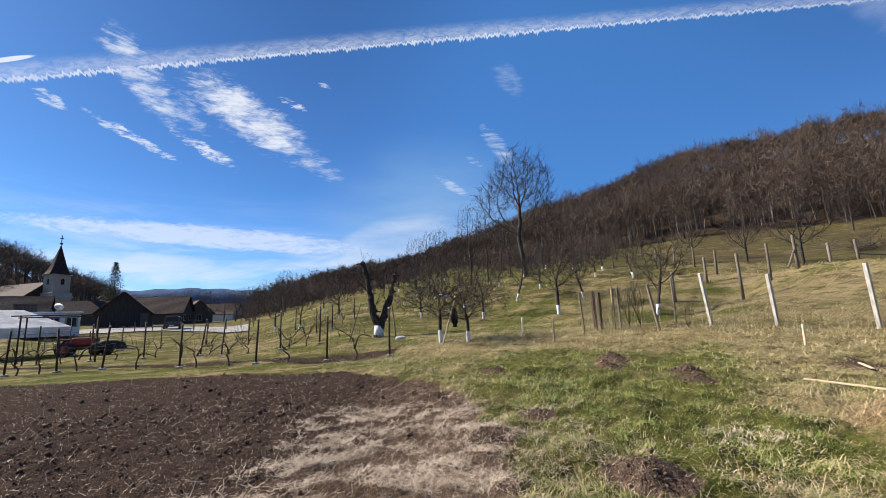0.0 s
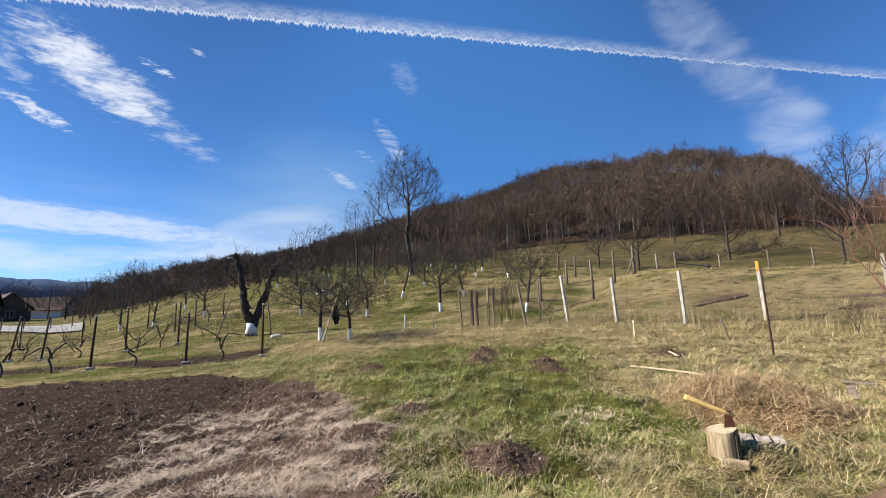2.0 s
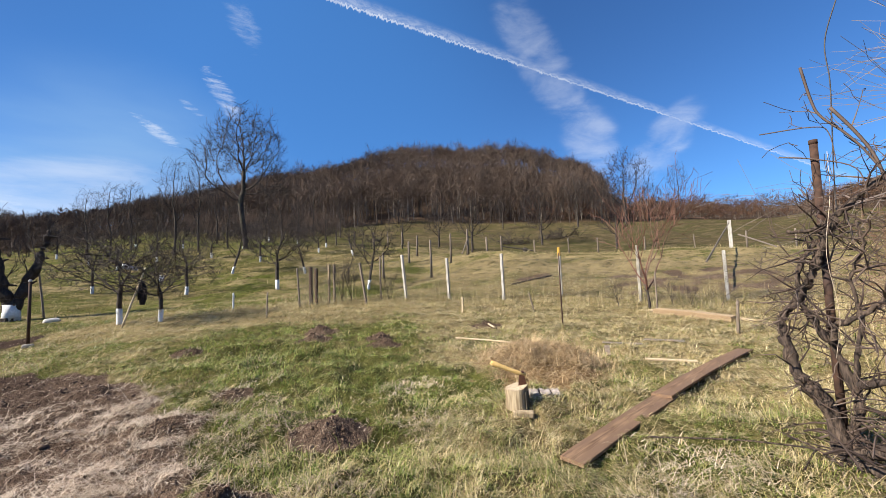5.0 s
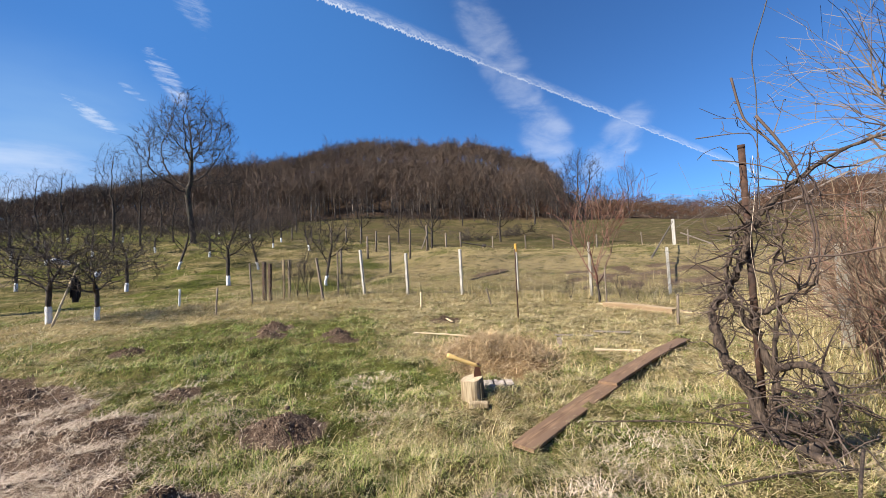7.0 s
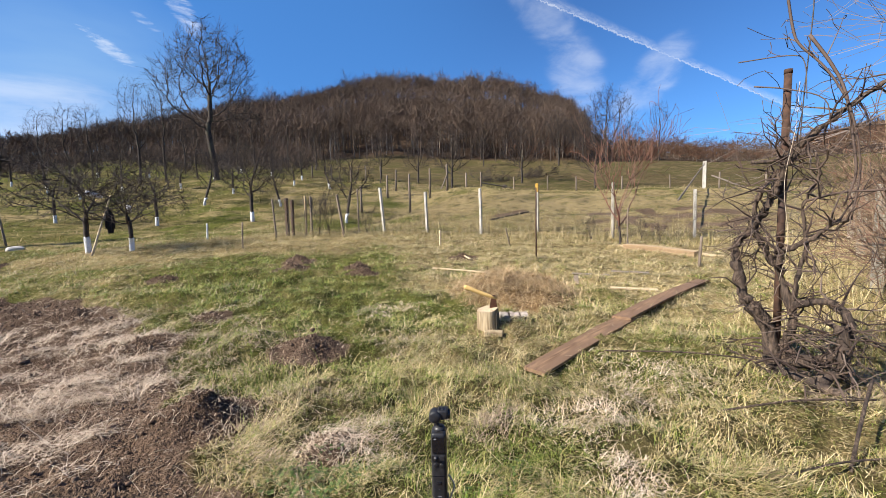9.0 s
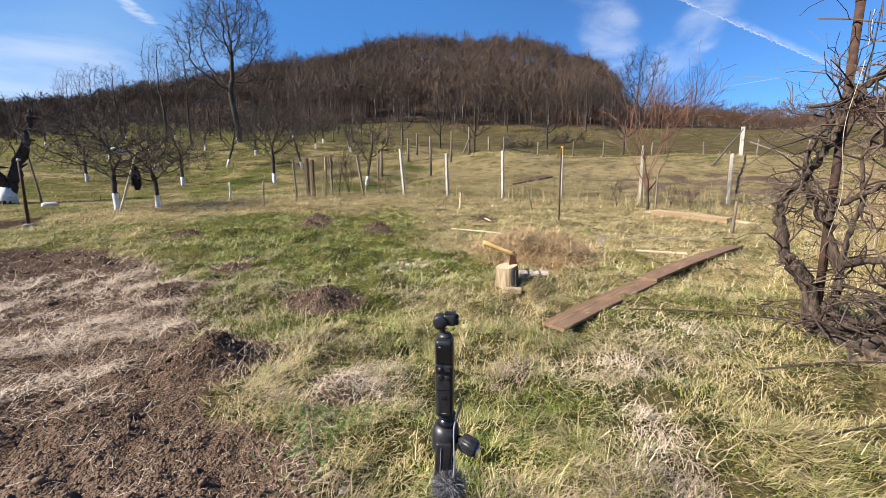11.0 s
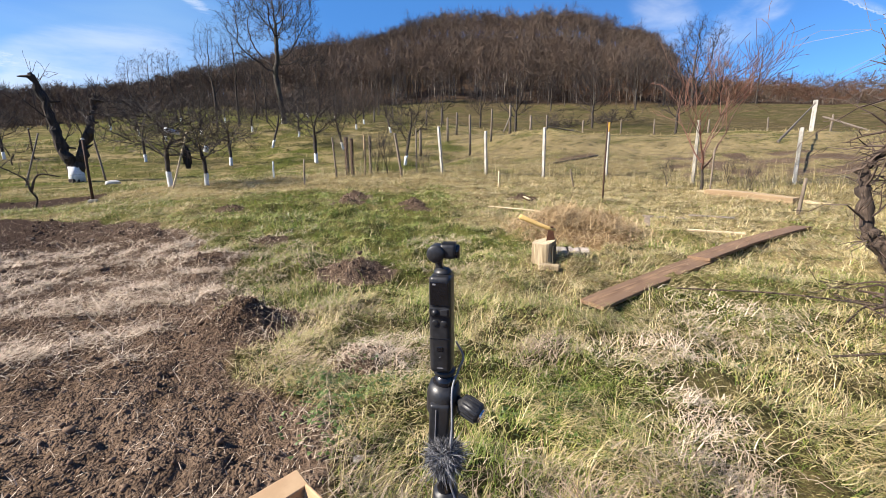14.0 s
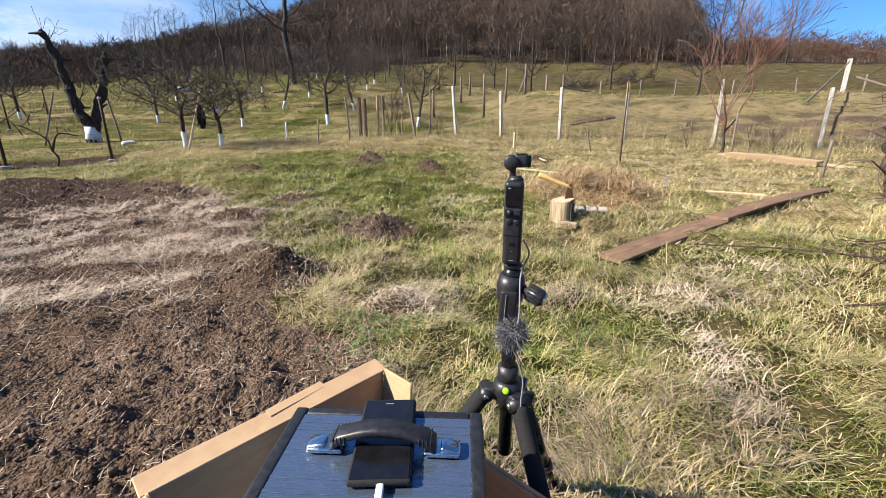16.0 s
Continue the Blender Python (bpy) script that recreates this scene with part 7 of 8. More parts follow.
stone(at(-3.4, 18.8), (0.24, 0.12, 0.10), 1)
stone(on(0.88, 1.40, 0.008), (0.024, 0.018, 0.010), 4, "small pale stone at the edge of the bed")
stone(on(0.77, 1.12, 0.006), (0.018, 0.014, 0.009), 6, "small pale stone at the edge of the bed")
stone(on(-0.55, 1.02), (0.05, 0.035, 0.02), 8, "pale splinter of stone on the dug soil")
pole("ladder_pole", at(2.3, 13.9, 0.03), up(at(4.3, 14.8), 1.55), 0.028, 0.024, M_PALE, "pale wooden pole leaning into a fruit tree", "pole")


def coat():
    p = up(at(4.1, 14.4), 0.0)
    top = 1.32
    t = thing("coat", Matrix.Translation(up(p, 0.50)) @ Matrix.Diagonal((0.46, 0.5, 0.84, 1)), "black coat hung in the branches of a fruit tree", "coat")
    g = Geo()
    n = 12
    for i, (z, w, d) in enumerate(((0.0, 0.13, 0.07), (0.12, 0.16, 0.09), (0.35, 0.15, 0.09), (0.55, 0.17, 0.10), (0.68, 0.15, 0.09), (0.78, 0.05, 0.05), (0.86, 0.02, 0.02))):
        for s in range(n):
            a = 2 * math.pi * s / n
            fold = 1 + 0.18 * math.sin(a * 4 + z * 3)
            g.v.append(Vector((w * math.cos(a) * fold + 0.03 * math.sin(z * 5), d * math.sin(a) * fold, z)))
    for i in range(6):
        for s in range(n):
            g.f.append((i * n + s, i * n + (s + 1) % n, (i + 1) * n + (s + 1) % n, (i + 1) * n + s))
    g.f += [tuple(range(n))[::-1], tuple(range(6 * n, 7 * n))]
    part("body", g, M_CLOTH, t, smooth=True)
    for s in (-1, 1):
        part("sleeve", Geo().tube([(s * 0.13, 0, 0.64), (s * 0.20, 0.02, 0.40), (s * 0.19, 0.0, 0.16)], [0.06, 0.055, 0.05], 8), M_CLOTH, t, smooth=True)


coat()
ob = part("plastic_bag", rounded((0.42, 0.16, 0.14), 0.05, 3), M_BAG, smooth=True)
ob.matrix_basis = Matrix.Translation(up(at(2.9, 14.9), 1.60)) @ pose(0, 0, 0, 5, 12, 20)
tagged(ob, "white plastic bag caught in the branches of a fruit tree", "bag")
ob = part("plastic_bag", rounded((0.22, 0.16, 0.34), 0.05, 3), M_BAG, smooth=True)
ob.matrix_basis = Matrix.Translation(up(at(5.6, 24.6), 0.95)) @ pose(0, 0, 0, 5, 8, 20)
tagged(ob, "white plastic bag hung on an orchard tree", "bag")


# ---- vineyard rows ----
def vine_post(p, h, lean=0.0):
    t = thing("vine_post", Matrix.Translation(p) @ pose(0, 0, 0, 0, lean, 0), "dark iron vine post in a small concrete foot", "post", "vine posts")
    part("shaft", Geo().tube([(0, 0, -0.1), (0, 0, h)], [0.034, 0.032], 8), M_RUST, t, smooth=True)
    part("foot", rounded((0.20, 0.17, 0.10), 0.03, 2, pose(0, 0, 0.015)), M_CONCRETE, t, "whitish concrete foot", True)
    part("cap", Geo().lathe([(0.037, 0), (0.037, 0.03), (0.02, 0.05)], 8, pose(0, 0, h - 0.005)), M_CONCRETE, t)


def small_vine(p, seed, reach=1.0):
    rng = random.Random(seed)
    t = thing("grape_vine", Matrix.Translation(p), "gnarled bare grape vine tied along wires", "vine", "vineyard vines")
    g, c, limbs = Geo(), Geo(), []
    s = rng.choice((-1, 1))
    spine = curve_points([(0, 0, -0.05), (rng.gauss(0.04, 0.08), 0.02, 0.22), (rng.gauss(0, 0.10), 0, 0.45), (rng.uniform(0, 0.25) * s, 0.02, rng.uniform(0.55, 0.8)), (rng.uniform(0.3, 0.6) * s * reach, 0, rng.uniform(0.6, 1.1)), (rng.uniform(0.4, 1.0) * s * reach, 0.03, rng.uniform(0.5, 1.2))], 4)
    g.tube(spine, [0.028 - 0.021 * i / len(spine) + rng.uniform(-0.004, 0.006) for i in range(len(spine))], 7)
    other = curve_points([(-0.02 * s, 0, 0.4), (-0.2 * s, 0, rng.uniform(0.5, 0.9)), (-rng.uniform(0.3, 0.7) * s * reach, 0.02, rng.uniform(0.4, 1.1))], 4)
    g.tube(other, [0.03 - 0.018 * i / len(other) for i in range(len(other))], 6)
    for q in rng.sample(spine[5:], 5) + rng.sample(other[2:], 2):
        grow(rng, q, Vector((rng.gauss(0, 0.6), rng.gauss(0, 0.2), 0.8)), rng.uniform(0.25, 0.6), 0.010, 3, 4, limbs, (0.3, 0.9), 0.05, (0, 0, 0, 2))
    for pts, rads, lv in limbs:
        c.tube(pts, [max(r, 0.004) for r in rads], 3)
    part("trunk", g, M_VINEBARK, t, smooth=True)
    tagged(part("cane_tangle", c, M_CANE, t), kind="stuff")


def vine_row(places, h, wires=(0.7, 1.15, 1.5), vines=True, seed=0):
    for i, (az, d, lean) in enumerate(places):
        vine_post(at(az, d), h, lean)
    for i, (p, q) in enumerate(zip(places, places[1:])):
        a, b = at(p[0], p[1]), at(q[0], q[1])
        g = Geo()
        for z in wires:
            g.tube([Vector((0, 0, z)), (b - a) * 0.5 + Vector((0, 0, z - 0.02)), b - a + Vector((0, 0, z))], [0.0028] * 3, 3, False)
        ob = part("trellis_wire", g, M_DARKWIRE)
        ob.matrix_basis = Matrix.Translation(a)
        tagged(ob, "thin trellis wires between vine posts", "wire", "trellis wires")
        if vines:
            for u in ((0.22, 0.66) if (i + seed) % 3 == 0 else (0.45,)):
                m = a.lerp(b, u)
                small_vine(on(m.x, m.y), seed + i * 7 + int(u * 10))


vine_row([(-43.6, 20.8, 2), (-40.0, 20.4, -3), (-36.5, 19.6, 6), (-29.6, 17.6, 1), (-21.6, 16.0, 2), (-13.1, 15.0, 1), (-4.9, 13.5, 0)], 1.52, seed=3)
vine_row([(-41.5, 27, 0), (-37.5, 26.5, 0), (-33.0, 25.5, 0), (-27.6, 24, 8), (-25.4, 23.5, 5), (-18.8, 21, 0), (-14.0, 20.5, 1)], 1.75, seed=40)
vine_row([(-40.0, 37, 0), (-35.0, 36, 0), (-31.5, 35, 0), (-27.0, 34, 0), (-22.5, 32, 0), (-17.0, 30, 1)], 1.6, vines=False, seed=80)
vine_row([(-14.4, 25, 0), (-12.4, 26, 0), (-9.5, 29, 0)], 1.5, seed=120)
# ---- the village beyond the garden ----
M_PLASTER = grainy("cream_plaster", (0.36, 0.315, 0.24), (0.45, 0.395, 0.31), 1.2, 0.9, 0.3, 0.02, c3=(0.30, 0.26, 0.20))
M_WHITEWALL = grainy("white_render", (0.66, 0.67, 0.68), (0.78, 0.79, 0.80), 1.5, 0.85, 0.2, 0.02, c3=(0.60, 0.60, 0.60))
M_DARKWALL = grainy("dark_timber_wall", (0.06, 0.048, 0.04), (0.13, 0.10, 0.085), 2.0, 0.9, 0.4, 0.02, (5, 5, 0.4), (0.09, 0.075, 0.065))
M_BLACKWOOD = grainy("blackened_barn_boards", (0.022, 0.018, 0.016), (0.05, 0.041, 0.036), 2.0, 0.9, 0.4, 0.02, (5, 5, 0.4))
M_GLASS = grainy("dark_window_glass", (0.015, 0.018, 0.022), (0.03, 0.034, 0.04), 2.0, 0.12, 0.05, 0.002, spec=0.5)
M_TENT = blades("white_canvas", [(0.76, 0.76, 0.75), (0.84, 0.84, 0.83)], 0.7, 0.45)
M_REDPAINT = grainy("faded_red_paint", (0.30, 0.035, 0.025), (0.42, 0.065, 0.045), 6.0, 0.5, 0.2, 0.003, c3=(0.20, 0.04, 0.03))
M_RUBBER = grainy("black_rubber", (0.015, 0.014, 0.013), (0.04, 0.036, 0.032), 14.0, 0.85, 0.4, 0.006)
M_CARPAINT = grainy("grey_car_paint", (0.06, 0.065, 0.075), (0.08, 0.085, 0.095), 5.0, 0.3, 0.05, 0.001, metallic=0.4)
M_SILVER = grainy("silver_car_roof", (0.45, 0.46, 0.48), (0.55, 0.56, 0.58), 5.0, 0.3, 0.05, 0.001, metallic=0.5)
M_LAMPRED = grainy("red_tail_lamp", (0.35, 0.02, 0.02), (0.45, 0.03, 0.03), 9.0, 0.3, 0.05, 0.001)


def tile_material(name, c1, c2):
    m, k = material(name)
    co = k.n("ShaderNodeTexCoord").outputs["Object"]
    w = k.n("ShaderNodeTexWave", {"Vector": co, "Scale": 1.6, "Distortion": 1.5, "Detail": 2.0}).outputs["Fac"]
    f = k.noise(co, 2.2, 5.0)
    finish(k, k.mix(k.ramp(f, 0.3, 0.7), c1, c2), 0.85, k.math("ADD", w, f), 0.4, 0.05, spec=0.2)
    return m


M_TILES = tile_material("brown_roof_tiles", (0.042, 0.025, 0.020), (0.080, 0.047, 0.037))
M_DARKTILES = tile_material("dark_spire_tiles", (0.030, 0.016, 0.015), (0.062, 0.033, 0.029))
M_SPRUCE = blades("spruce_needles", [(0.016, 0.034, 0.020), (0.030, 0.056, 0.030), (0.045, 0.074, 0.040)], 0.8, 0.1)


def facing(az, d, sink=0.0):
    """A frame on the ground whose -y looks at the garden."""
    return Matrix.Translation(at(az, d, sink)) @ Matrix.Rotation(radians(-az), 4, "Z")


def window(parent, x, y, z, w, h, arched=False):
    f = part("window", Geo().box((w + 0.24, 0.10, h + 0.24), pose(x, y, z), 0.02), M_PLASTER, parent)
    if arched:
        pts = [(-w / 2, -h / 2), (w / 2, -h / 2), (w / 2, h * 0.25)] + [(w / 2 * math.cos(a), h * 0.25 + h * 0.3 * math.sin(a)) for a in (0.5, 1.0, 1.57, 2.1, 2.6)] + [(-w / 2, h * 0.25)]
        part("pane", Geo().prism(pts, 0.06, pose(x, y - 0.05, z)), M_GLASS, f)
    else:
        part("pane", Geo().box((w, 0.06, h), pose(x, y - 0.05, z), 0.01), M_GLASS, f)
        part("mullion", Geo().box((0.06, 0.05, h), pose(x, y - 0.075, z), 0.005), M_WHITEWALL, f)
    return f


def church():
    t = thing("church", facing(-40.7, 130) @ pose(0, 0, 0, 0, 0, 32), "cream village church with a dark pointed tiled spire", "church")
    W, ground = 3.4, at(-40.7, 130).z
    zb, ze, zt = -2.0, 15.2 - ground, 22.1 - ground
    low = part("tower", Geo().box((W + 0.7, W + 0.7, ze - 4.2 - zb), pose(0, 0, (ze - 4.2 + zb) / 2), 0.05), M_PLASTER, t)
    up_ = part("belfry", Geo().box((W, W, 4.8), pose(0, 0, ze - 2.4), 0.05), M_PLASTER, t)
    sk = Geo()
    for r, z in ((W / 2 + 0.6, ze - 5.4), (W / 2 + 0.05, ze - 4.1)):
        sk.v += [Vector((sx * r, sy * r, z)) for sx, sy in ((-1, -1), (1, -1), (1, 1), (-1, 1))]
    sk.f = [(i, (i + 1) % 4, 4 + (i + 1) % 4, 4 + i) for i in range(4)] + [(0, 3, 2, 1), (4, 5, 6, 7)]
    part("skirt", sk, M_PLASTER, t)
    part("cornice", Geo().box((W + 0.4, W + 0.4, 0.3), pose(0, 0, ze - 0.1), 0.05), M_PLASTER, t)
    sp = Geo()
    for r, z in ((W / 2 + 0.55, ze), (W / 2 + 0.02, ze + 0.9), (W / 2 - 0.42, ze + 2.2), (0.55, ze + 5.0), (0.07, zt)):
        sp.v += [Vector((math.cos(a) * r * 1.12, math.sin(a) * r * 1.12, z)) for a in [math.pi / 8 + i * math.pi / 4 for i in range(8)]]
    sp.f = [(j * 8 + i, j * 8 + (i + 1) % 8, j * 8 + 8 + (i + 1) % 8, j * 8 + 8 + i) for j in range(4) for i in range(8)] + [tuple(range(8))[::-1], tuple(range(32, 40))]
    roof = part("spire", sp, M_DARKTILES, t, "dark brown tiled spire")
    g = Geo().tube([(0, 0, zt - 0.2), (0, 0, zt + 2.4)], [0.06, 0.05], 6)
    part("finial", g, M_RUST, roof)
    part("ball", Geo().lathe([(0.02, -0.3), (0.28, -0.1), (0.28, 0.1), (0.02, 0.3)], 10, pose(0, 0, zt + 0.5)), M_RUST, roof)
    part("cross", Geo().box((0.9, 0.12, 0.14), pose(0, 0, zt + 1.75), 0.02).box((0.14, 0.12, 1.5), pose(0, 0, zt + 1.75), 0.02), M_RUST, roof)
    for rot in (0, -90):
        m = Matrix.Rotation(radians(rot), 4, "Z")
        for o in [window(t, 0, 0, 0, 0.7, 1.3, True)]:
            o.matrix_basis = m @ pose(0, -W / 2 - 0.02, ze - 1.7)
    nave = part("nave", Geo().box((7.0, 14, 7.0), pose(-1.0, 8.8, 1.4), 0.05), M_PLASTER, t)
    part("roof", Geo().prism([(-4.4, 0), (4.4, 0), (0, 3.6)], 14.6, pose(-1.0, 8.8, 4.9)), M_TILES, nave)


def gable_house(name, az, d, turn, w, l, wall_h, roof_h, wall, roof, label, windows=2, chimney=True):
    t = thing(name, facing(az, d, 0.3) @ pose(0, 0, 0, 0, 0, turn), label, "house")
    part("wall", Geo().box((w, l, wall_h), pose(0, 0, wall_h / 2), 0.04), wall, t)
    part("gable", Geo().prism([(-w / 2, 0), (w / 2, 0), (0, roof_h * 0.96)], l - 0.02, pose(0, 0, wall_h - 0.02)), wall, t)
    rf = Geo()
    for s in (-1, 1):
        a, b = Vector((s * (w / 2 + 0.5), 0, wall_h - 0.35)), Vector((0, 0, wall_h + roof_h))
        m = (a + b) / 2
        ang = math.atan2(b.z - a.z, b.x - a.x)
        rf.box(((b - a).length, l + 1.0, 0.16), Matrix.Translation(m) @ Matrix.Rotation(-ang, 4, "Y"), 0.02)
    r = part("roof", rf, roof, t)
    if chimney:
        part("chimney", Geo().box((0.6, 0.6, 1.6), pose(w * 0.18, l * 0.2, wall_h + roof_h * 0.85), 0.03), M_BRICK, r)
    for i in range(windows):
        window(t, (i - (windows - 1) / 2) * w / max(windows, 1) * 0.9, -l / 2 - 0.03, wall_h * 0.55, 0.9, 1.1)
    part("door", Geo().box((1.0, 0.12, 2.0), pose(w * 0.42, -l / 2 - 0.03, 1.3), 0.02), M_DARKWALL, t)


def spruce(az, d, h):
    t = thing("spruce", facing(az, d), "tall dark green spruce tree between village roofs", "tree")
    part("trunk", Geo().tube([(0, 0, -0.3), (0, 0, h * 0.97)], [h * 0.018, 0.03], 7), M_BARK, t, smooth=True)
    rng = np.random.default_rng(9)
    n = 5200
    u = rng.power(0.75, n)
    zz = h * (0.1 + 0.88 * u)
    tier = (zz * 0.95) % 1.0
    reach = (h - zz + 0.2) * 0.34 * (0.45 + 0.75 * (1 - tier)) * np.sqrt(rng.uniform(0.1, 1.0, n))
    a = rng.integers(0, 9, n) * 0.7 + rng.normal(0, 0.2, n) + np.floor(zz * 0.95) * 0.4
    x, y = np.cos(a) * reach, np.sin(a) * reach
    v, f = strips(rng, x, y, zz - reach * 0.15, rng.uniform(0.35, 0.75, n), rng.uniform(0.10, 0.22, n), a + rng.normal(0, 0.6, n), rng.normal(-0.25, 0.3, n), rng.normal(0.0, 0.2, n))
    tagged(part("crown", raw_mesh("crown", v, f, M_SPRUCE), M_SPRUCE, t), kind="stuff")


def car():
    t = thing("car", facing(-30.6, 64) @ pose(0, 0, 0, 0, 0, -5), "dark grey off-road car with silver roof parked on the gravel", "car")
    g = Geo()
    prof = [(-0.85, 0.42), (-0.90, 0.75), (-0.88, 1.02), (-0.72, 1.66), (-0.62, 1.74), (0.62, 1.74), (0.72, 1.66), (0.88, 1.02), (0.90, 0.75), (0.85, 0.42)]
    body = part("body", Geo().prism(prof, 4.1, pose(0, 2.0, 0)), M_CARPAINT, t)
    part("roof", rounded((1.30, 2.9, 0.07), 0.03, 2, pose(0, 1.75, 1.765)), M_SILVER, t, "silver roof", True)
    part("rear_window", Geo().prism([(-0.72, 1.08), (0.72, 1.08), (0.60, 1.62), (-0.60, 1.62)], 0.04, pose(0, -0.06, 0)), M_GLASS, t)
    for s in (-1, 1):
        part("side_window", Geo().box((0.03, 2.5, 0.44), pose(s * 0.815, 1.7, 1.34, 0, s * -14, 0), 0.01), M_GLASS, t)
        part("tail_lamp", rounded((0.14, 0.05, 0.34), 0.02, 2, pose(s * 0.80, -0.065, 0.98)), M_LAMPRED, t)
        for y in (0.55, 3.25):
            wh = part("wheel", Geo().tube([(s * 0.72, y, 0.36), (s * 0.93, y, 0.36)], [0.36, 0.36], 18), M_RUBBER, t, smooth=True)
            part("rim", Geo().tube([(s * 0.925, y, 0.36), (s * 0.945, y, 0.36)], [0.21, 0.19], 14), M_SILVER, wh, smooth=True)
    part("bumper", rounded((1.74, 0.16, 0.24), 0.05, 2, pose(0, -0.08, 0.52)), M_RUBBER, t, smooth=True)
    part("number_plate", Geo().box((0.5, 0.02, 0.11), pose(0, -0.17, 0.55), 0.004), M_WHITEWALL, t)


def wheel(parent, x, y, r, w, mat=None):
    wh = part("wheel", Geo().tube([(x, y - w / 2, r), (x, y + w / 2, r)], [r, r], 18), M_RUBBER, parent, smooth=True)
    part("rim", Geo().tube([(x, y - w / 2 - 0.01, r), (x, y + w / 2 + 0.01, r)], [r * 0.55, r * 0.55], 12), mat or M_RUST, wh, smooth=True)
    for i in range(14):
        a = 2 * math.pi * i / 14
        part("lug", Geo().box((0.06, w * 1.02, 0.05), Matrix.Translation((x + math.cos(a) * r, y, r + math.sin(a) * r)) @ Matrix.Rotation(-a, 4, "Y"), 0.01), M_RUBBER, wh)


def tractor():
    t = thing("tractor", facing(-38.4, 34.0) @ pose(0, 0, 0, 0, 0, -6) @ Matrix.Scale(0.9, 4), "old red farm tractor parked on the grass", "tractor")
    part("hood", rounded((1.45, 0.55, 0.55), 0.10, 3, pose(0.25, 0, 0.95)), M_REDPAINT, t, smooth=True)
    part("chassis", rounded((1.9, 0.35, 0.28), 0.05, 2, pose(0.1, 0, 0.55)), M_RUST, t)
    part("seat", rounded((0.35, 0.42, 0.12), 0.04, 2, pose(-0.72, 0, 1.02)), M_RUBBER, t, smooth=True)
    part("steering_wheel", Geo().tube(curve_points([(-0.42 + 0.05 * math.cos(a), 0.19 * math.sin(a), 1.34 + 0.17 * math.cos(a)) for a in [i * 0.7 for i in range(10)]], 3), [0.016] * 28, 6), M_RUBBER, t)
    part("exhaust", Geo().tube([(0.45, 0.12, 1.2), (0.45, 0.12, 1.62)], [0.035, 0.035], 8), M_RUST, t, smooth=True)
    for s in (-1, 1):
        part("fender", rounded((0.75, 0.22, 0.10), 0.04, 2, pose(-0.72, s * 0.52, 1.12)), M_REDPAINT, t, smooth=True)
        wheel(t, -0.72, s * 0.52, 0.50, 0.24, M_REDPAINT)
        wheel(t, 0.82, s * 0.45, 0.32, 0.18, M_REDPAINT)
    part("grille", Geo().box((0.03, 0.42, 0.36), pose(0.985, 0, 0.92), 0.01), M_RUST, t)


def harrow():
    t = thing("farm_trailer", facing(-36.0, 33.5) @ pose(0, 0, 0, 0, 0, 8) @ Matrix.Scale(0.68, 4), "dark tarped farm trailer beside a red tractor", "trailer")
    g = Geo()
    n = 14
    for x, h, w in ((-1.25, 0.25, 0.35), (-1.05, 0.62, 0.55), (-0.4, 0.80, 0.62), (0.4, 0.76, 0.62), (1.0, 0.55, 0.55), (1.25, 0.2, 0.35)):
        for s in range(n):
            a = math.pi * s / (n - 1)
            g.v.append(Vector((x, -math.cos(a) * w * (1 + 0.05 * math.sin(7 * a + x)), 0.55 + math.sin(a) * h)))
    for i in range(5):
        for s in range(n - 1):
            g.f.append((i * n + s, i * n + s + 1, (i + 1) * n + s + 1, (i + 1) * n + s))
    g.f += [tuple(range(n)), tuple(range(5 * n, 6 * n))[::-1]]
    part("tarpaulin", g, M_RUBBER, t, "dark crumpled tarpaulin", True)
    part("bed", Geo().box((2.4, 1.15, 0.14), pose(0, 0, 0.52), 0.02), M_DARKWALL, t)
    part("drawbar", Geo().tube([(1.15, 0, 0.5), (1.95, 0, 0.35)], [0.04, 0.035], 8), M_RUST, t, smooth=True)
    for s in (-1, 1):
        wheel(t, -0.2, s * 0.6, 0.36, 0.16)


def tent():
    t = thing("party_tent", facing(-45.5, 37) @ pose(0, 0, 0, 0, 0, 98), "white canvas tent with a pitched roof on thin poles", "tent")
    W, L, e, r = 5.2, 7.0, 1.80, 2.95
    g = Geo()
    for s in (-1, 1):
        for y0, y1 in ((-L / 2, 0), (0, L / 2)):
            g.poly((s * W / 2, y0, e), (s * W / 2, y1, e), (0, y1 * 0.5, r), (0, y0 * 0.5, r))
    for s in (-1, 1):
        g.poly((-W / 2, s * L / 2, e), (W / 2, s * L / 2, e), (0, s * L * 0.25, r))
    roof = part("roof", g, M_TENT, t)
    so = roof.modifiers.new("thickness", "SOLIDIFY")
    so.thickness = 0.03
    for s in (-1, 1):
        part("valance", Geo().box((W, 0.03, 0.55), pose(0, s * L / 2, e - 0.28), 0.005), M_TENT, t)
        part("valance", Geo().box((0.03, L, 0.55), pose(s * W / 2, 0, e - 0.28), 0.005), M_TENT, t)
        for y in (-L / 2, 0, L / 2):
            part("pole", Geo().tube([(s * W / 2, y, -0.1), (s * W / 2, y, e)], [0.03, 0.03], 8), M_WIRE, t, smooth=True)


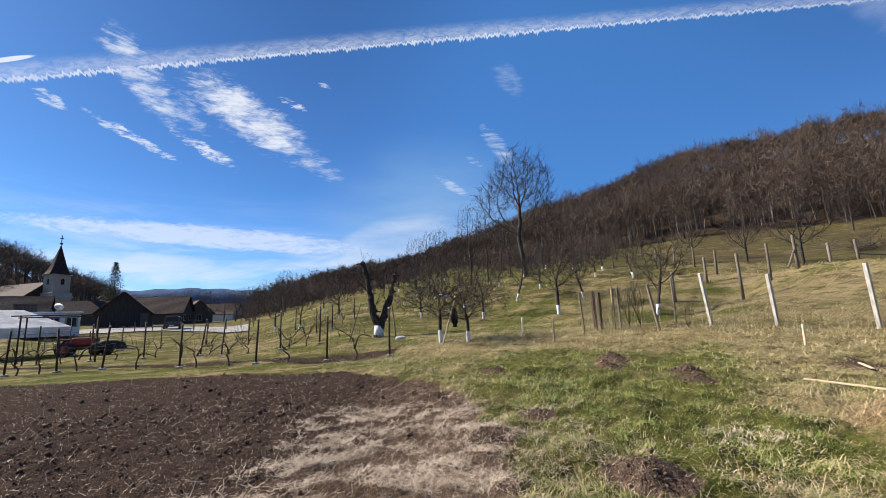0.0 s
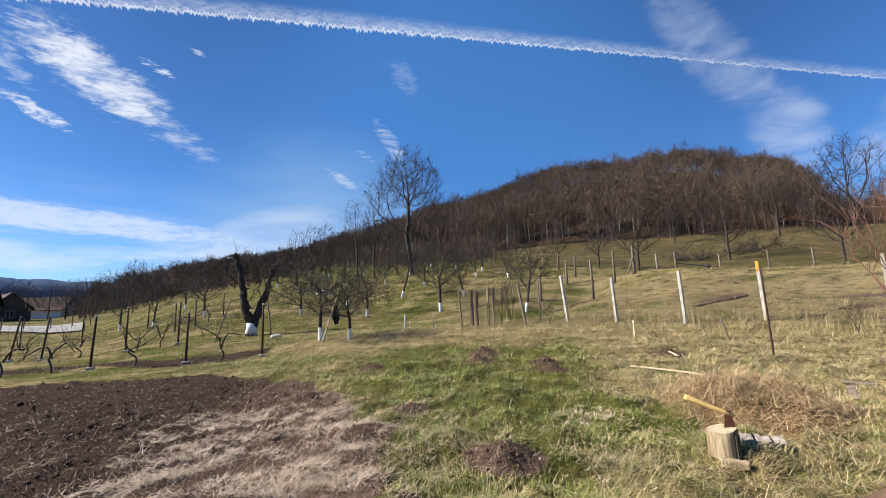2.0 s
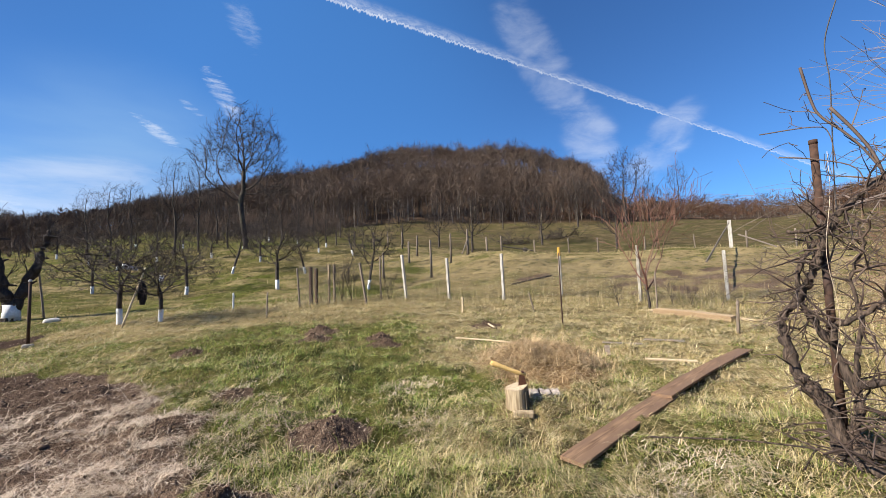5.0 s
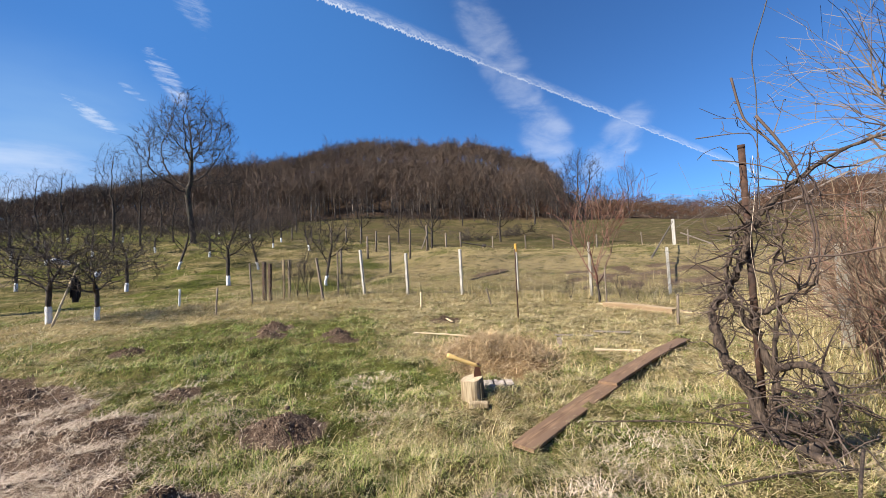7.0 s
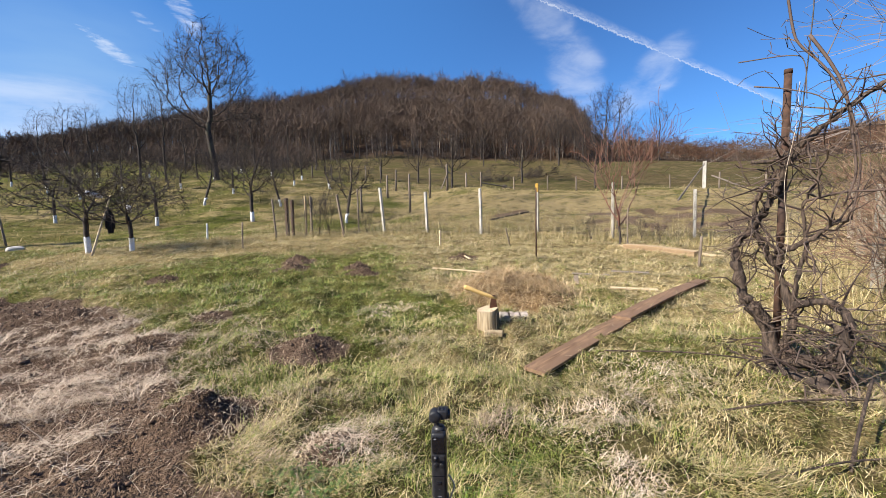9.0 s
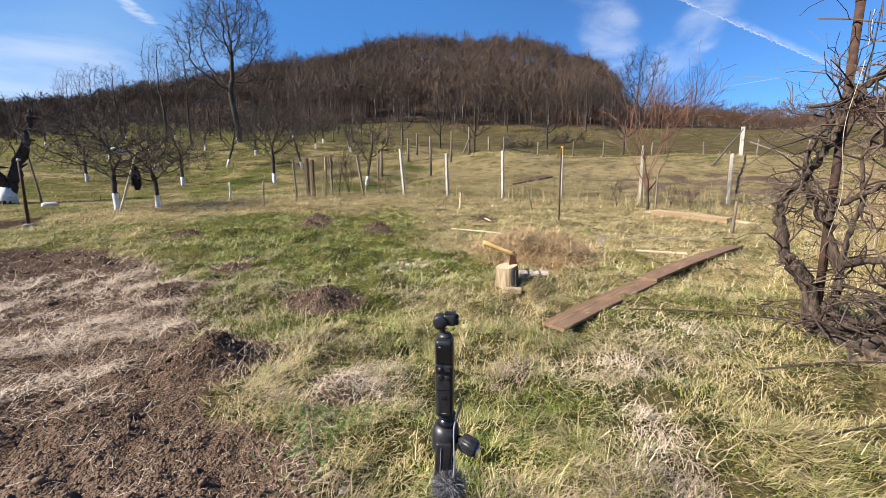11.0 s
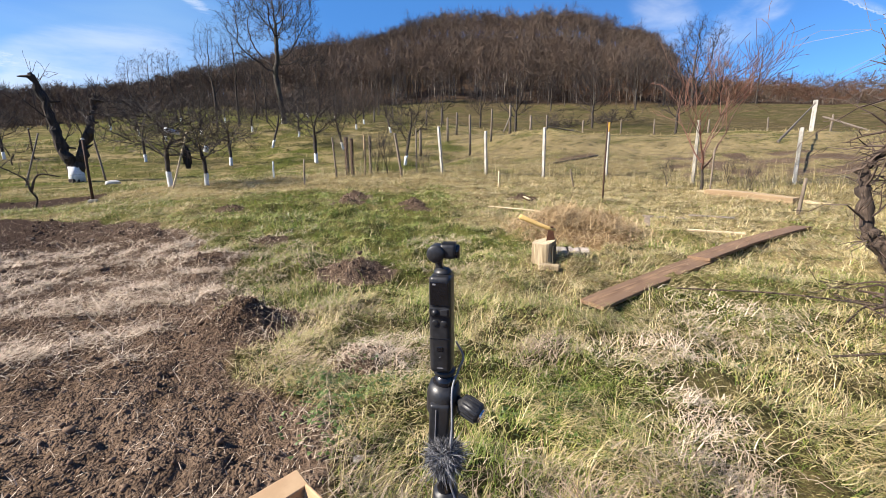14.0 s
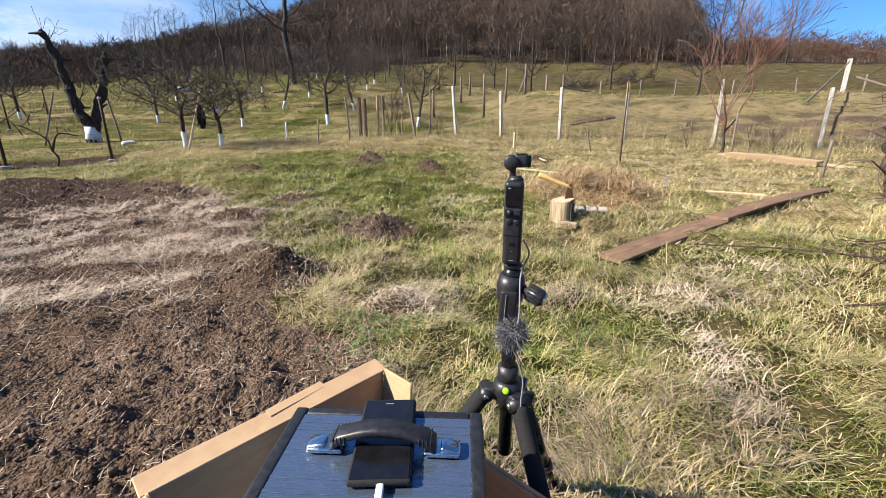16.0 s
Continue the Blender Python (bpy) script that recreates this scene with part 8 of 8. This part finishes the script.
def caravan():
    t = thing("holiday_cabin", facing(-40.9, 58, 0.0) @ pose(0, 0, 0, 0, 0, 10), "white cabin with dark windows and a satellite dish", "cabin")
    part("wall", rounded((4.2, 3.0, 2.3), 0.15, 2, pose(0, 0, 1.25)), M_WHITEWALL, t)
    part("roof", rounded((4.5, 3.3, 0.16), 0.05, 2, pose(0, 0, 2.45)), M_WHITEWALL, t)
    for x in (-1.45, 0.0, 1.35):
        window(t, x, -1.53, 1.5, 0.75, 0.8)
    part("door", Geo().box((0.7, 0.08, 1.9), pose(-0.72, -1.53, 1.2), 0.02), M_DARKWALL, t)
    dish = part("satellite_dish", Geo().lathe([(0.02, 0.0), (0.22, 0.03), (0.38, 0.10), (0.40, 0.11)], 18, pose(0.3, -1.2, 3.0, 65, 0, 15)), M_WHITEWALL, t, "white satellite dish", True)
    part("mast", Geo().tube([(0.3, -1.1, 2.5), (0.3, -1.12, 3.0)], [0.025, 0.025], 6), M_WIRE, dish)
    c = thing("container", facing(-42.7, 60, 0.1), "black storage container behind a white tent", "container")
    part("body", rounded((1.7, 2.0, 3.3), 0.04, 1, pose(0, 0, 1.65)), M_DARKWALL, c)
    for i in range(7):
        part("rib", Geo().box((0.10, 0.06, 3.0), pose(-0.72 + i * 0.24, -1.02, 1.65), 0.01), M_DARKWALL, c)
    part("lid", rounded((1.85, 2.15, 0.12), 0.03, 1, pose(0, 0, 3.36)), M_DARKWALL, c)


def pergola():
    t = thing("pergola", facing(-37.8, 25.5), "dark iron pipe pergola for vines over the grass", "pergola")
    for x in (-2.3, 0.3):
        for y in (0, 2.4):
            part("post", Geo().tube([(x, y, -0.1), (x, y, 2.2)], [0.035, 0.035], 8), M_RUST, t, smooth=True)
    for y in (0, 2.4):
        part("beam", Geo().tube([(-2.6, y, 2.2), (0.36, y, 2.2)], [0.03, 0.03], 8), M_RUST, t, smooth=True)
    for z in (0.9, 1.4):
        part("wire", Geo().tube([(-2.6, 0, z), (0.3, 0, z)], [0.006, 0.006], 5), M_DARKWIRE, t)


def road():
    """A gravel track along the edge of the fields."""
    n, v = 60, []
    for i in range(n):
        az = -62 + i * (39.5 / (n - 1))
        near = 1 - 0.22 * min(1, max(0, (az + 31) / 8))
        for r in (61.0 + 0.4 * math.sin(i * 0.5), 77.0 + 0.6 * math.sin(i * 0.7)):
            x, y = math.sin(radians(az)) * r * near, math.cos(radians(az)) * r * near
            v.append((x, y, float(land(x, y)) + 0.12))
    f = np.array([[2 * i, 2 * i + 1, 2 * i + 3, 2 * i + 2] for i in range(n - 1)])
    tagged(new("road", raw_mesh("road", np.array(v), f, M_ROAD)), "pale gravel track along the fields", "road", kind="structure")


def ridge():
    """A far wooded ridge across the valley, with haze mixed into its colour."""
    m, k = material("far_hazed_woods")
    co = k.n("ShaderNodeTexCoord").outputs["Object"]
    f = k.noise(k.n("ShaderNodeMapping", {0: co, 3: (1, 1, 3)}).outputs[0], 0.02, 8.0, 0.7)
    # aerial haze is painted into the base colour as blue
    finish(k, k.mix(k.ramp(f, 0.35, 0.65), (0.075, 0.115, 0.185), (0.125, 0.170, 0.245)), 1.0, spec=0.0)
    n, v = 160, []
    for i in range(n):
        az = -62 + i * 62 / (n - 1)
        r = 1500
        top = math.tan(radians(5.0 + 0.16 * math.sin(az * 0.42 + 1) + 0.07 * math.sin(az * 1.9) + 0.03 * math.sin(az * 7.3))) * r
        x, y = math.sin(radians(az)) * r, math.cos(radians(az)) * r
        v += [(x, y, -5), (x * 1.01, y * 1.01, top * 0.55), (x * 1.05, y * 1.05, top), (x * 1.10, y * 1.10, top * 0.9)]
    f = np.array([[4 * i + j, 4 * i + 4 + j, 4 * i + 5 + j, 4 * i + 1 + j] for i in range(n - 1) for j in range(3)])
    tagged(new("backdrop", raw_mesh("backdrop", np.array(v), f, m, True)), "distant wooded ridge across the valley, tinted haze blue", "hills", kind="structure")


church()
gable_house("barn", -34.8, 84, -6, 6.4, 9, 2.6, 3.0, M_BLACKWOOD, M_DARKTILES, "dark wooden barn with a steep gabled roof", 0, False)
gable_house("farmhouse", -31.6, 100, 70, 6.5, 9, 2.5, 3.2, M_DARKWALL, M_TILES, "low farmhouse with a brown tiled roof", 2)
gable_house("farmhouse", -28.3, 105, 10, 5.0, 7, 2.4, 2.6, M_DARKWALL, M_DARKTILES, "small dark gabled house among bare trees", 1)
gable_house("farmhouse", -44.8, 105, 80, 7, 14, 3.0, 3.2, M_PLASTER, M_DARKTILES, "long village house with a dark tiled roof", 3)
gable_house("farmhouse", -38.3, 118, 84, 6.5, 12, 2.6, 2.6, M_DARKWALL, M_TILES, "low farmhouse with a reddish brown tiled roof", 2)
gable_house("farmhouse", -25.5, 125, 60, 6, 9, 2.2, 2.6, M_WHITEWALL, M_TILES, "low pale farmhouse with a brown roof", 2)
t = thing("chapel_spire", facing(-31.9, 300), "small far white tower with a grey spire", "church")
part("tower", Geo().box((3.0, 3.0, 7.5), pose(0, 0, 0.2), 0.05), M_WHITEWALL, t)
part("spire", Geo().lathe([(2.4, 3.9), (1.1, 5.2), (0.1, 8.2)], 8), M_CARPAINT, t)
spruce(-36.1, 135, 15.5)
car()
tractor()
harrow()
tent()
caravan()
pergola()
road()
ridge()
for i, (az, d, turn, s) in enumerate(((-45.5, 150, 0, 1.5), (-43.0, 190, 60, 1.6), (-38.0, 165, 100, 1.5), (-37.2, 170, 10, 1.4), (-33.2, 112, 44, 0.85), (-30.4, 120, 80, 0.95), (-29.2, 118, 150, 1.0), (-26.8, 95, 0, 0.8), (-24.0, 90, 30, 0.8), (-22.5, 80, 99, 0.75), (-20.8, 85, 190, 0.85), (-27.5, 140, 20, 1.1), (-23.3, 120, 120, 1.0), (-19.0, 78, 60, 0.8), (-17.6, 88, 160, 0.9), (-41.9, 175, 30, 1.5), (-34.3, 140, 80, 0.9), (-25.3, 110, 200, 0.9))):
    stand(wide, az, d, turn, s)
for az, d, h in ((-42, 60, 1.2), (-38.8, 60, 1.2), (-36.2, 60.5, 1.3), (-34.0, 61, 1.2), (-32.4, 61, 1.2), (-28.4, 60, 1.3), (-26.9, 60, 1.1), (-25.0, 58, 1.2), (-23.4, 56, 1.3), (-22.0, 54, 1.1)):
    pole("field_post", at(az, d, 0.1), up(at(az, d), h), 0.06, 0.05, M_POSTWOOD, "grey wooden post along the gravel track", "post", "track posts", 6)
# ---- the old vine, hedge and overhanging tree beside the path ----
VF = Matrix.Translation((3.985, 0.349, 0)) @ Matrix.Rotation(radians(-85), 4, "Z")   # x to the right, y away


def old_vine():
    o = VF.translation.copy()
    o.z = float(land(o.x, o.y))
    t = thing("old_grape_vine", Matrix.Translation(o) @ Matrix.Rotation(radians(-85), 4, "Z"), "old gnarled bare grape vine climbing a rusty pipe", "vine")
    rng = random.Random(44)
    limbs = []

    def trunk(ctrl, r0, r1, sides=8, rough=0.25):
        pts = curve_points(ctrl, 6)
        n = len(pts)
        g = Geo().tube([p + Vector((rng.gauss(0, 0.006), rng.gauss(0, 0.006), rng.gauss(0, 0.004))) for p in pts], [(r0 + (r1 - r0) * i / (n - 1)) * (1 + rng.uniform(-rough, rough)) for i in range(n)], sides)
        part("trunk", g, M_VINEBARK, t, smooth=True)
        return pts

    a = trunk([(-0.01, 0, -0.05), (-0.04, 0.02, 0.25), (-0.13, -0.02, 0.44), (-0.20, -0.03, 0.52), (-0.24, -0.02, 0.72), (-0.27, 0, 0.89), (-0.16, 0.02, 1.06), (-0.09, 0, 1.19), (-0.03, -0.02, 1.35), (0.03, -0.03, 1.51), (0.14, 0, 1.68), (0.26, 0.02, 1.80), (0.40, 0.05, 1.92), (0.62, 0.1, 2.05), (0.95, 0.1, 2.12)], 0.050, 0.009, rough=0.32)
    b = trunk([(0.03, 0.03, -0.05), (0.06, 0.03, 0.2), (0.09, 0.02, 0.40), (0.0, 0.04, 0.73), (-0.08, 0.03, 0.87), (-0.15, 0.02, 1.06), (-0.13, 0.04, 1.30), (-0.02, 0.05, 1.48)], 0.036, 0.014, rough=0.32)
    c = trunk([(0.0, 0.0, 0.75), (0.03, -0.02, 0.88), (0.18, -0.03, 0.97), (0.28, -0.02, 1.08), (0.36, 0, 1.10)], 0.022, 0.012)
    d = trunk([(0.09, 0.02, 0.42), (0.10, -0.02, 0.66), (0.15, 0, 0.90), (0.13, 0.02, 1.22), (0.20, 0, 1.40), (0.17, -0.02, 1.58)], 0.018, 0.008)
    e = trunk([(0.02, -0.05, -0.03), (0.12, -0.10, 0.10), (0.26, -0.15, 0.14), (0.34, -0.16, 0.25), (0.38, -0.12, 0.44), (0.27, -0.08, 0.54), (0.10, -0.04, 0.50)], 0.05, 0.025)
    f = trunk([(0.20, -0.25, -0.04), (0.32, -0.28, 0.12), (0.36, -0.24, 0.26), (0.33, -0.2, 0.40)], 0.042, 0.03)
    h = trunk([(0.05, -0.1, 0.02), (0.22, -0.3, 0.03), (0.42, -0.42, 0.0), (0.62, -0.6, -0.02), (0.85, -0.75, -0.03)], 0.032, 0.018)
    k = trunk([(-0.18, 0.0, 1.54), (-0.03, 0, 1.55), (0.06, 0, 1.62), (0.15, 0, 1.70)], 0.012, 0.02)
    # canes
    for ctrl, r in (([(-0.01, 0, 2.72), (0.03, 0, 2.45), (0.07, 0, 2.33), (0.18, 0, 2.18), (0.27, 0, 2.02), (0.35, 0, 1.80), (0.40, 0, 1.45), (0.37, 0, 1.10)], 0.0085), ([(0.12, 0, 2.38), (0.23, 0, 2.17), (0.31, 0, 1.96), (0.36, 0, 1.64), (0.38, 0, 1.40), (0.33, 0, 1.20)], 0.010),
                    ([(-0.28, 0, 2.30), (0.02, 0, 2.27), (0.10, 0, 2.20), (0.12, 0, 1.95)], 0.004), ([(-0.18, 0, 2.10), (0.01, 0, 2.04), (0.21, 0, 1.93), (0.25, 0, 1.72)], 0.005), ([(0.14, 0, 1.24), (0.32, 0, 1.29), (0.55, 0, 1.30), (0.9, 0, 1.38)], 0.009), ([(0.1, -0.02, 1.66), (0.35, 0, 1.72), (0.62, 0, 1.70)], 0.006)):
        pts = curve_points(ctrl, 5)
        part("cane", Geo().tube(pts, [r * (1.1 - 0.5 * i / len(pts)) for i in range(len(pts))], 6), M_CANE, t, smooth=True)
        for q in pts[4::5]:
            grow(rng, q, Vector((rng.gauss(0, 0.8), rng.gauss(0, 0.5), 0.5)), rng.uniform(0.1, 0.28), r * 0.5, 3, 4, limbs, (0.4, 1.0), 0.0, (0, 0, 0, 2), 0.2)
    for pts, m in ((a, 3), (b, 3), (c, 3), (d, 3), (e, 2), (k, 2), (f, 2)):
        for q in pts[5::m]:
            for _ in range(2):
                grow(rng, q, Vector((rng.gauss(0, 1), rng.gauss(0, 0.7), rng.gauss(0.2, 0.7))), rng.uniform(0.10, 0.42), 0.008, 3, 4, limbs, (0.4, 1.1), 0.02, (0, 0, 0, 3), 0.25)
    g = Geo()
    for pts, rads, lv in limbs:
        g.tube(pts, [max(x, 0.0022) for x in rads], 4, False)
    tagged(part("twig_tangle", g, M_CANE, t, "short brittle side shoots"), kind="stuff")
    # prunings heaped round the foot
    g = Geo()
    for i in range(34):
        x, y = rng.gauss(0.22, 0.17), rng.gauss(-0.12, 0.2)
        z = max(0.0, 0.42 - 0.75 * math.hypot(x - 0.2, y + 0.1)) * rng.random()
        an, ln = rng.uniform(0, 6.3), rng.uniform(0.2, 0.5)
        dx, dy = math.cos(an) * ln, math.sin(an) * ln
        g.tube(curve_points([(x - dx / 2, y - dy / 2, z + rng.uniform(0, 0.05)), (x, y, z + rng.uniform(0.03, 0.12)), (x + dx / 2, y + dy / 2, z + rng.uniform(-0.03, 0.06))], 3), [rng.uniform(0.003, 0.008)] * 7, 4, False)
    tagged(part("pruning_tangle", g, M_CANE, t, "tangled prunings round the foot"), kind="stuff")


old_vine()
p0 = on(3.985, 0.349)
ob = thing("vine_pole", Matrix.Translation(p0) @ pose(0, 0, 0, 0.6, -0.6, -85), "rusty iron pipe holding up an old vine", "post")
part("pipe", Geo().tube([(0, 0.06, -0.15), (0.01, 0.06, 0.8), (0.035, 0.06, 2.17)], [0.026, 0.025, 0.024], 14), M_RUST, ob, smooth=True)
part("rim", Geo().tube([(0.0345, 0.06, 2.155), (0.035, 0.06, 2.185)], [0.0262, 0.0262], 14), M_RUST, ob, smooth=True)
q = lambda x, y, z: VF @ Vector((x, y, z))
cord("hanging_wire", [q(0.55, 0.1, 4.6), q(0.36, 0.05, 3.75), q(0.25, 0, 3.27), q(0.135, 0, 2.9), q(0.135, 0, 2.6), q(0.12, 0, 2.3), q(0.10, 0.02, 1.95), q(0.09, 0.0, 1.62)], 0.004, M_DARKWIRE, "dark tendril-like wire hanging down to a vine", "wire")
cord("tie_string", [q(0.08, -0.05, 2.1), q(0.07, -0.06, 1.8), q(0.02, -0.08, 1.4), q(0.05, -0.07, 1.0), q(0.01, -0.06, 0.7)], 0.0014, M_STRAW, "frayed pale string tied to a vine", "string")
for a, b, r in ((q(-1.05, -0.6, 0.10), q(0.1, -0.2, 0.14), 0.009), (q(-0.2, -1.1, 0.04), q(0.5, -0.5, 0.10), 0.010), (q(0.35, -1.35, 0.02), q(0.45, -0.75, 0.28), 0.014), (q(0.05, -1.75, 0.04), q(0.55, -1.1, 0.05), 0.008)):
    m = (a + b) / 2 + Vector((0, 0, 0.03))
    cord("fallen_branch", [a, m, b], r * 0.6, M_VINEBARK, "thin dark branch lying in the grass", "branch")


def hedge():
    shoots, rng = Geo(), random.Random(51)
    limbs = []
    for i in range(150):
        x = 4.6 + 8.4 * rng.random() ** 0.9
        y = -0.30 + 0.045 * (x - 4.7) - abs(rng.gauss(0, 0.6)) + rng.gauss(0, 0.1)
        p = on(x, y, 0.05)
        grow(rng, p, Vector((rng.gauss(0, 0.3), rng.gauss(0, 0.3), 1)), rng.uniform(0.7, 1.35), rng.uniform(0.006, 0.012), 1, 3, limbs, (0.3, 0.9), 0.04, (0, 6, 4), 0.2)
    # long arching canes that lean out over the grass
    for i in range(560):
        x = 4.5 + 8.5 * rng.random() ** 1.2
        y = -0.35 + 0.045 * (x - 4.7) - abs(rng.gauss(0, 0.5))
        g, reach, high = rng.uniform(0, 6.3), rng.uniform(0.1, 0.8), rng.uniform(0.7, 1.9)
        p = on(x, y, 0.05)
        ctrl = [p, p + Vector((math.cos(g) * reach * 0.15, math.sin(g) * reach * 0.15, high * 0.55)), p + Vector((math.cos(g) * reach * 0.5, math.sin(g) * reach * 0.5, high * 0.95)), p + Vector((math.cos(g) * reach, math.sin(g) * reach, high * rng.uniform(0.7, 1.05)))]
        pts = curve_points(ctrl, 3)
        shoots.tube(pts, [rng.uniform(0.003, 0.006) * (1.2 - 0.7 * k / len(pts)) for k in range(len(pts))], 3, False)
    for pts, rads, lv in limbs:
        shoots.tube(pts, [max(r, 0.0028) for r in rads], 3, False)
    tagged(part("hedge", shoots, M_HEDGE), "dense bare twiggy hedge with brown and reddish stems", "hedge", kind="stuff")
    rng = np.random.default_rng(51)
    n = 5200
    x = rng.uniform(4.2, 13, n)
    y = -0.20 + 0.06 * (x - 4.2) + rng.normal(0, 0.26, n)
    v, f = strips(rng, x, y, land(x, y) - 0.02, rng.gamma(4, 0.25, n) * 0.26, rng.uniform(0.004, 0.008, n), rng.uniform(0, 6.3, n), rng.normal(0.8, 0.4, n), rng.uniform(0.1, 0.6, n), 2)
    tagged(new("tall_dry_grass", raw_mesh("tall_dry_grass", v, f, M_DRY)), "tall bleached dry grass along a hedge", "grass", kind="stuff")


hedge()
for x, y, h in ((7.8, -0.12, 1.5), (11.2, 0.15, 1.6), (14.7, 0.45, 1.6)):
    fence_post(on(x, y), (2, 1), h, "lichen-grey concrete post standing in a hedge", M_OLDPOST, w=0.11)
M_PALETWIG = blades("pale_grey_twigs", [(0.14, 0.11, 0.095), (0.24, 0.20, 0.175), (0.10, 0.075, 0.062)], 0.8, 0.0)
plum = make_tree("plum_tree", 61, "bare plum tree with pale grey twigs leaning over the hedge", 4.6, 1.4, 0.085, 7, 4, (5, 6, 6, 5), (0.35, 0.9), 0.03, twig=M_PALETWIG, min_r=0.0022)
stand(plum, 110, 6.4, 40, 0.85, True)
bush = make_tree("elder_bush", 71, "thin bare shrub growing through the fence", 1.7, 0.15, 0.018, 5, 3, (4, 4, 4, 3), (0.1, 0.45), 0.08, min_r=0.004, group="fence shrubs")
for i, (az, d, turn, s) in enumerate(((26.6, 14.2, 0, 0.95), (27.9, 14.3, 60, 0.8), (33.0, 13.2, 20, 0.5), (69.5, 13.4, 20, 0.45), (71.5, 13.0, 120, 0.4), (63.5, 13.0, 20, 0.5))):
    stand(bush, az, d, turn, s, i == 0)
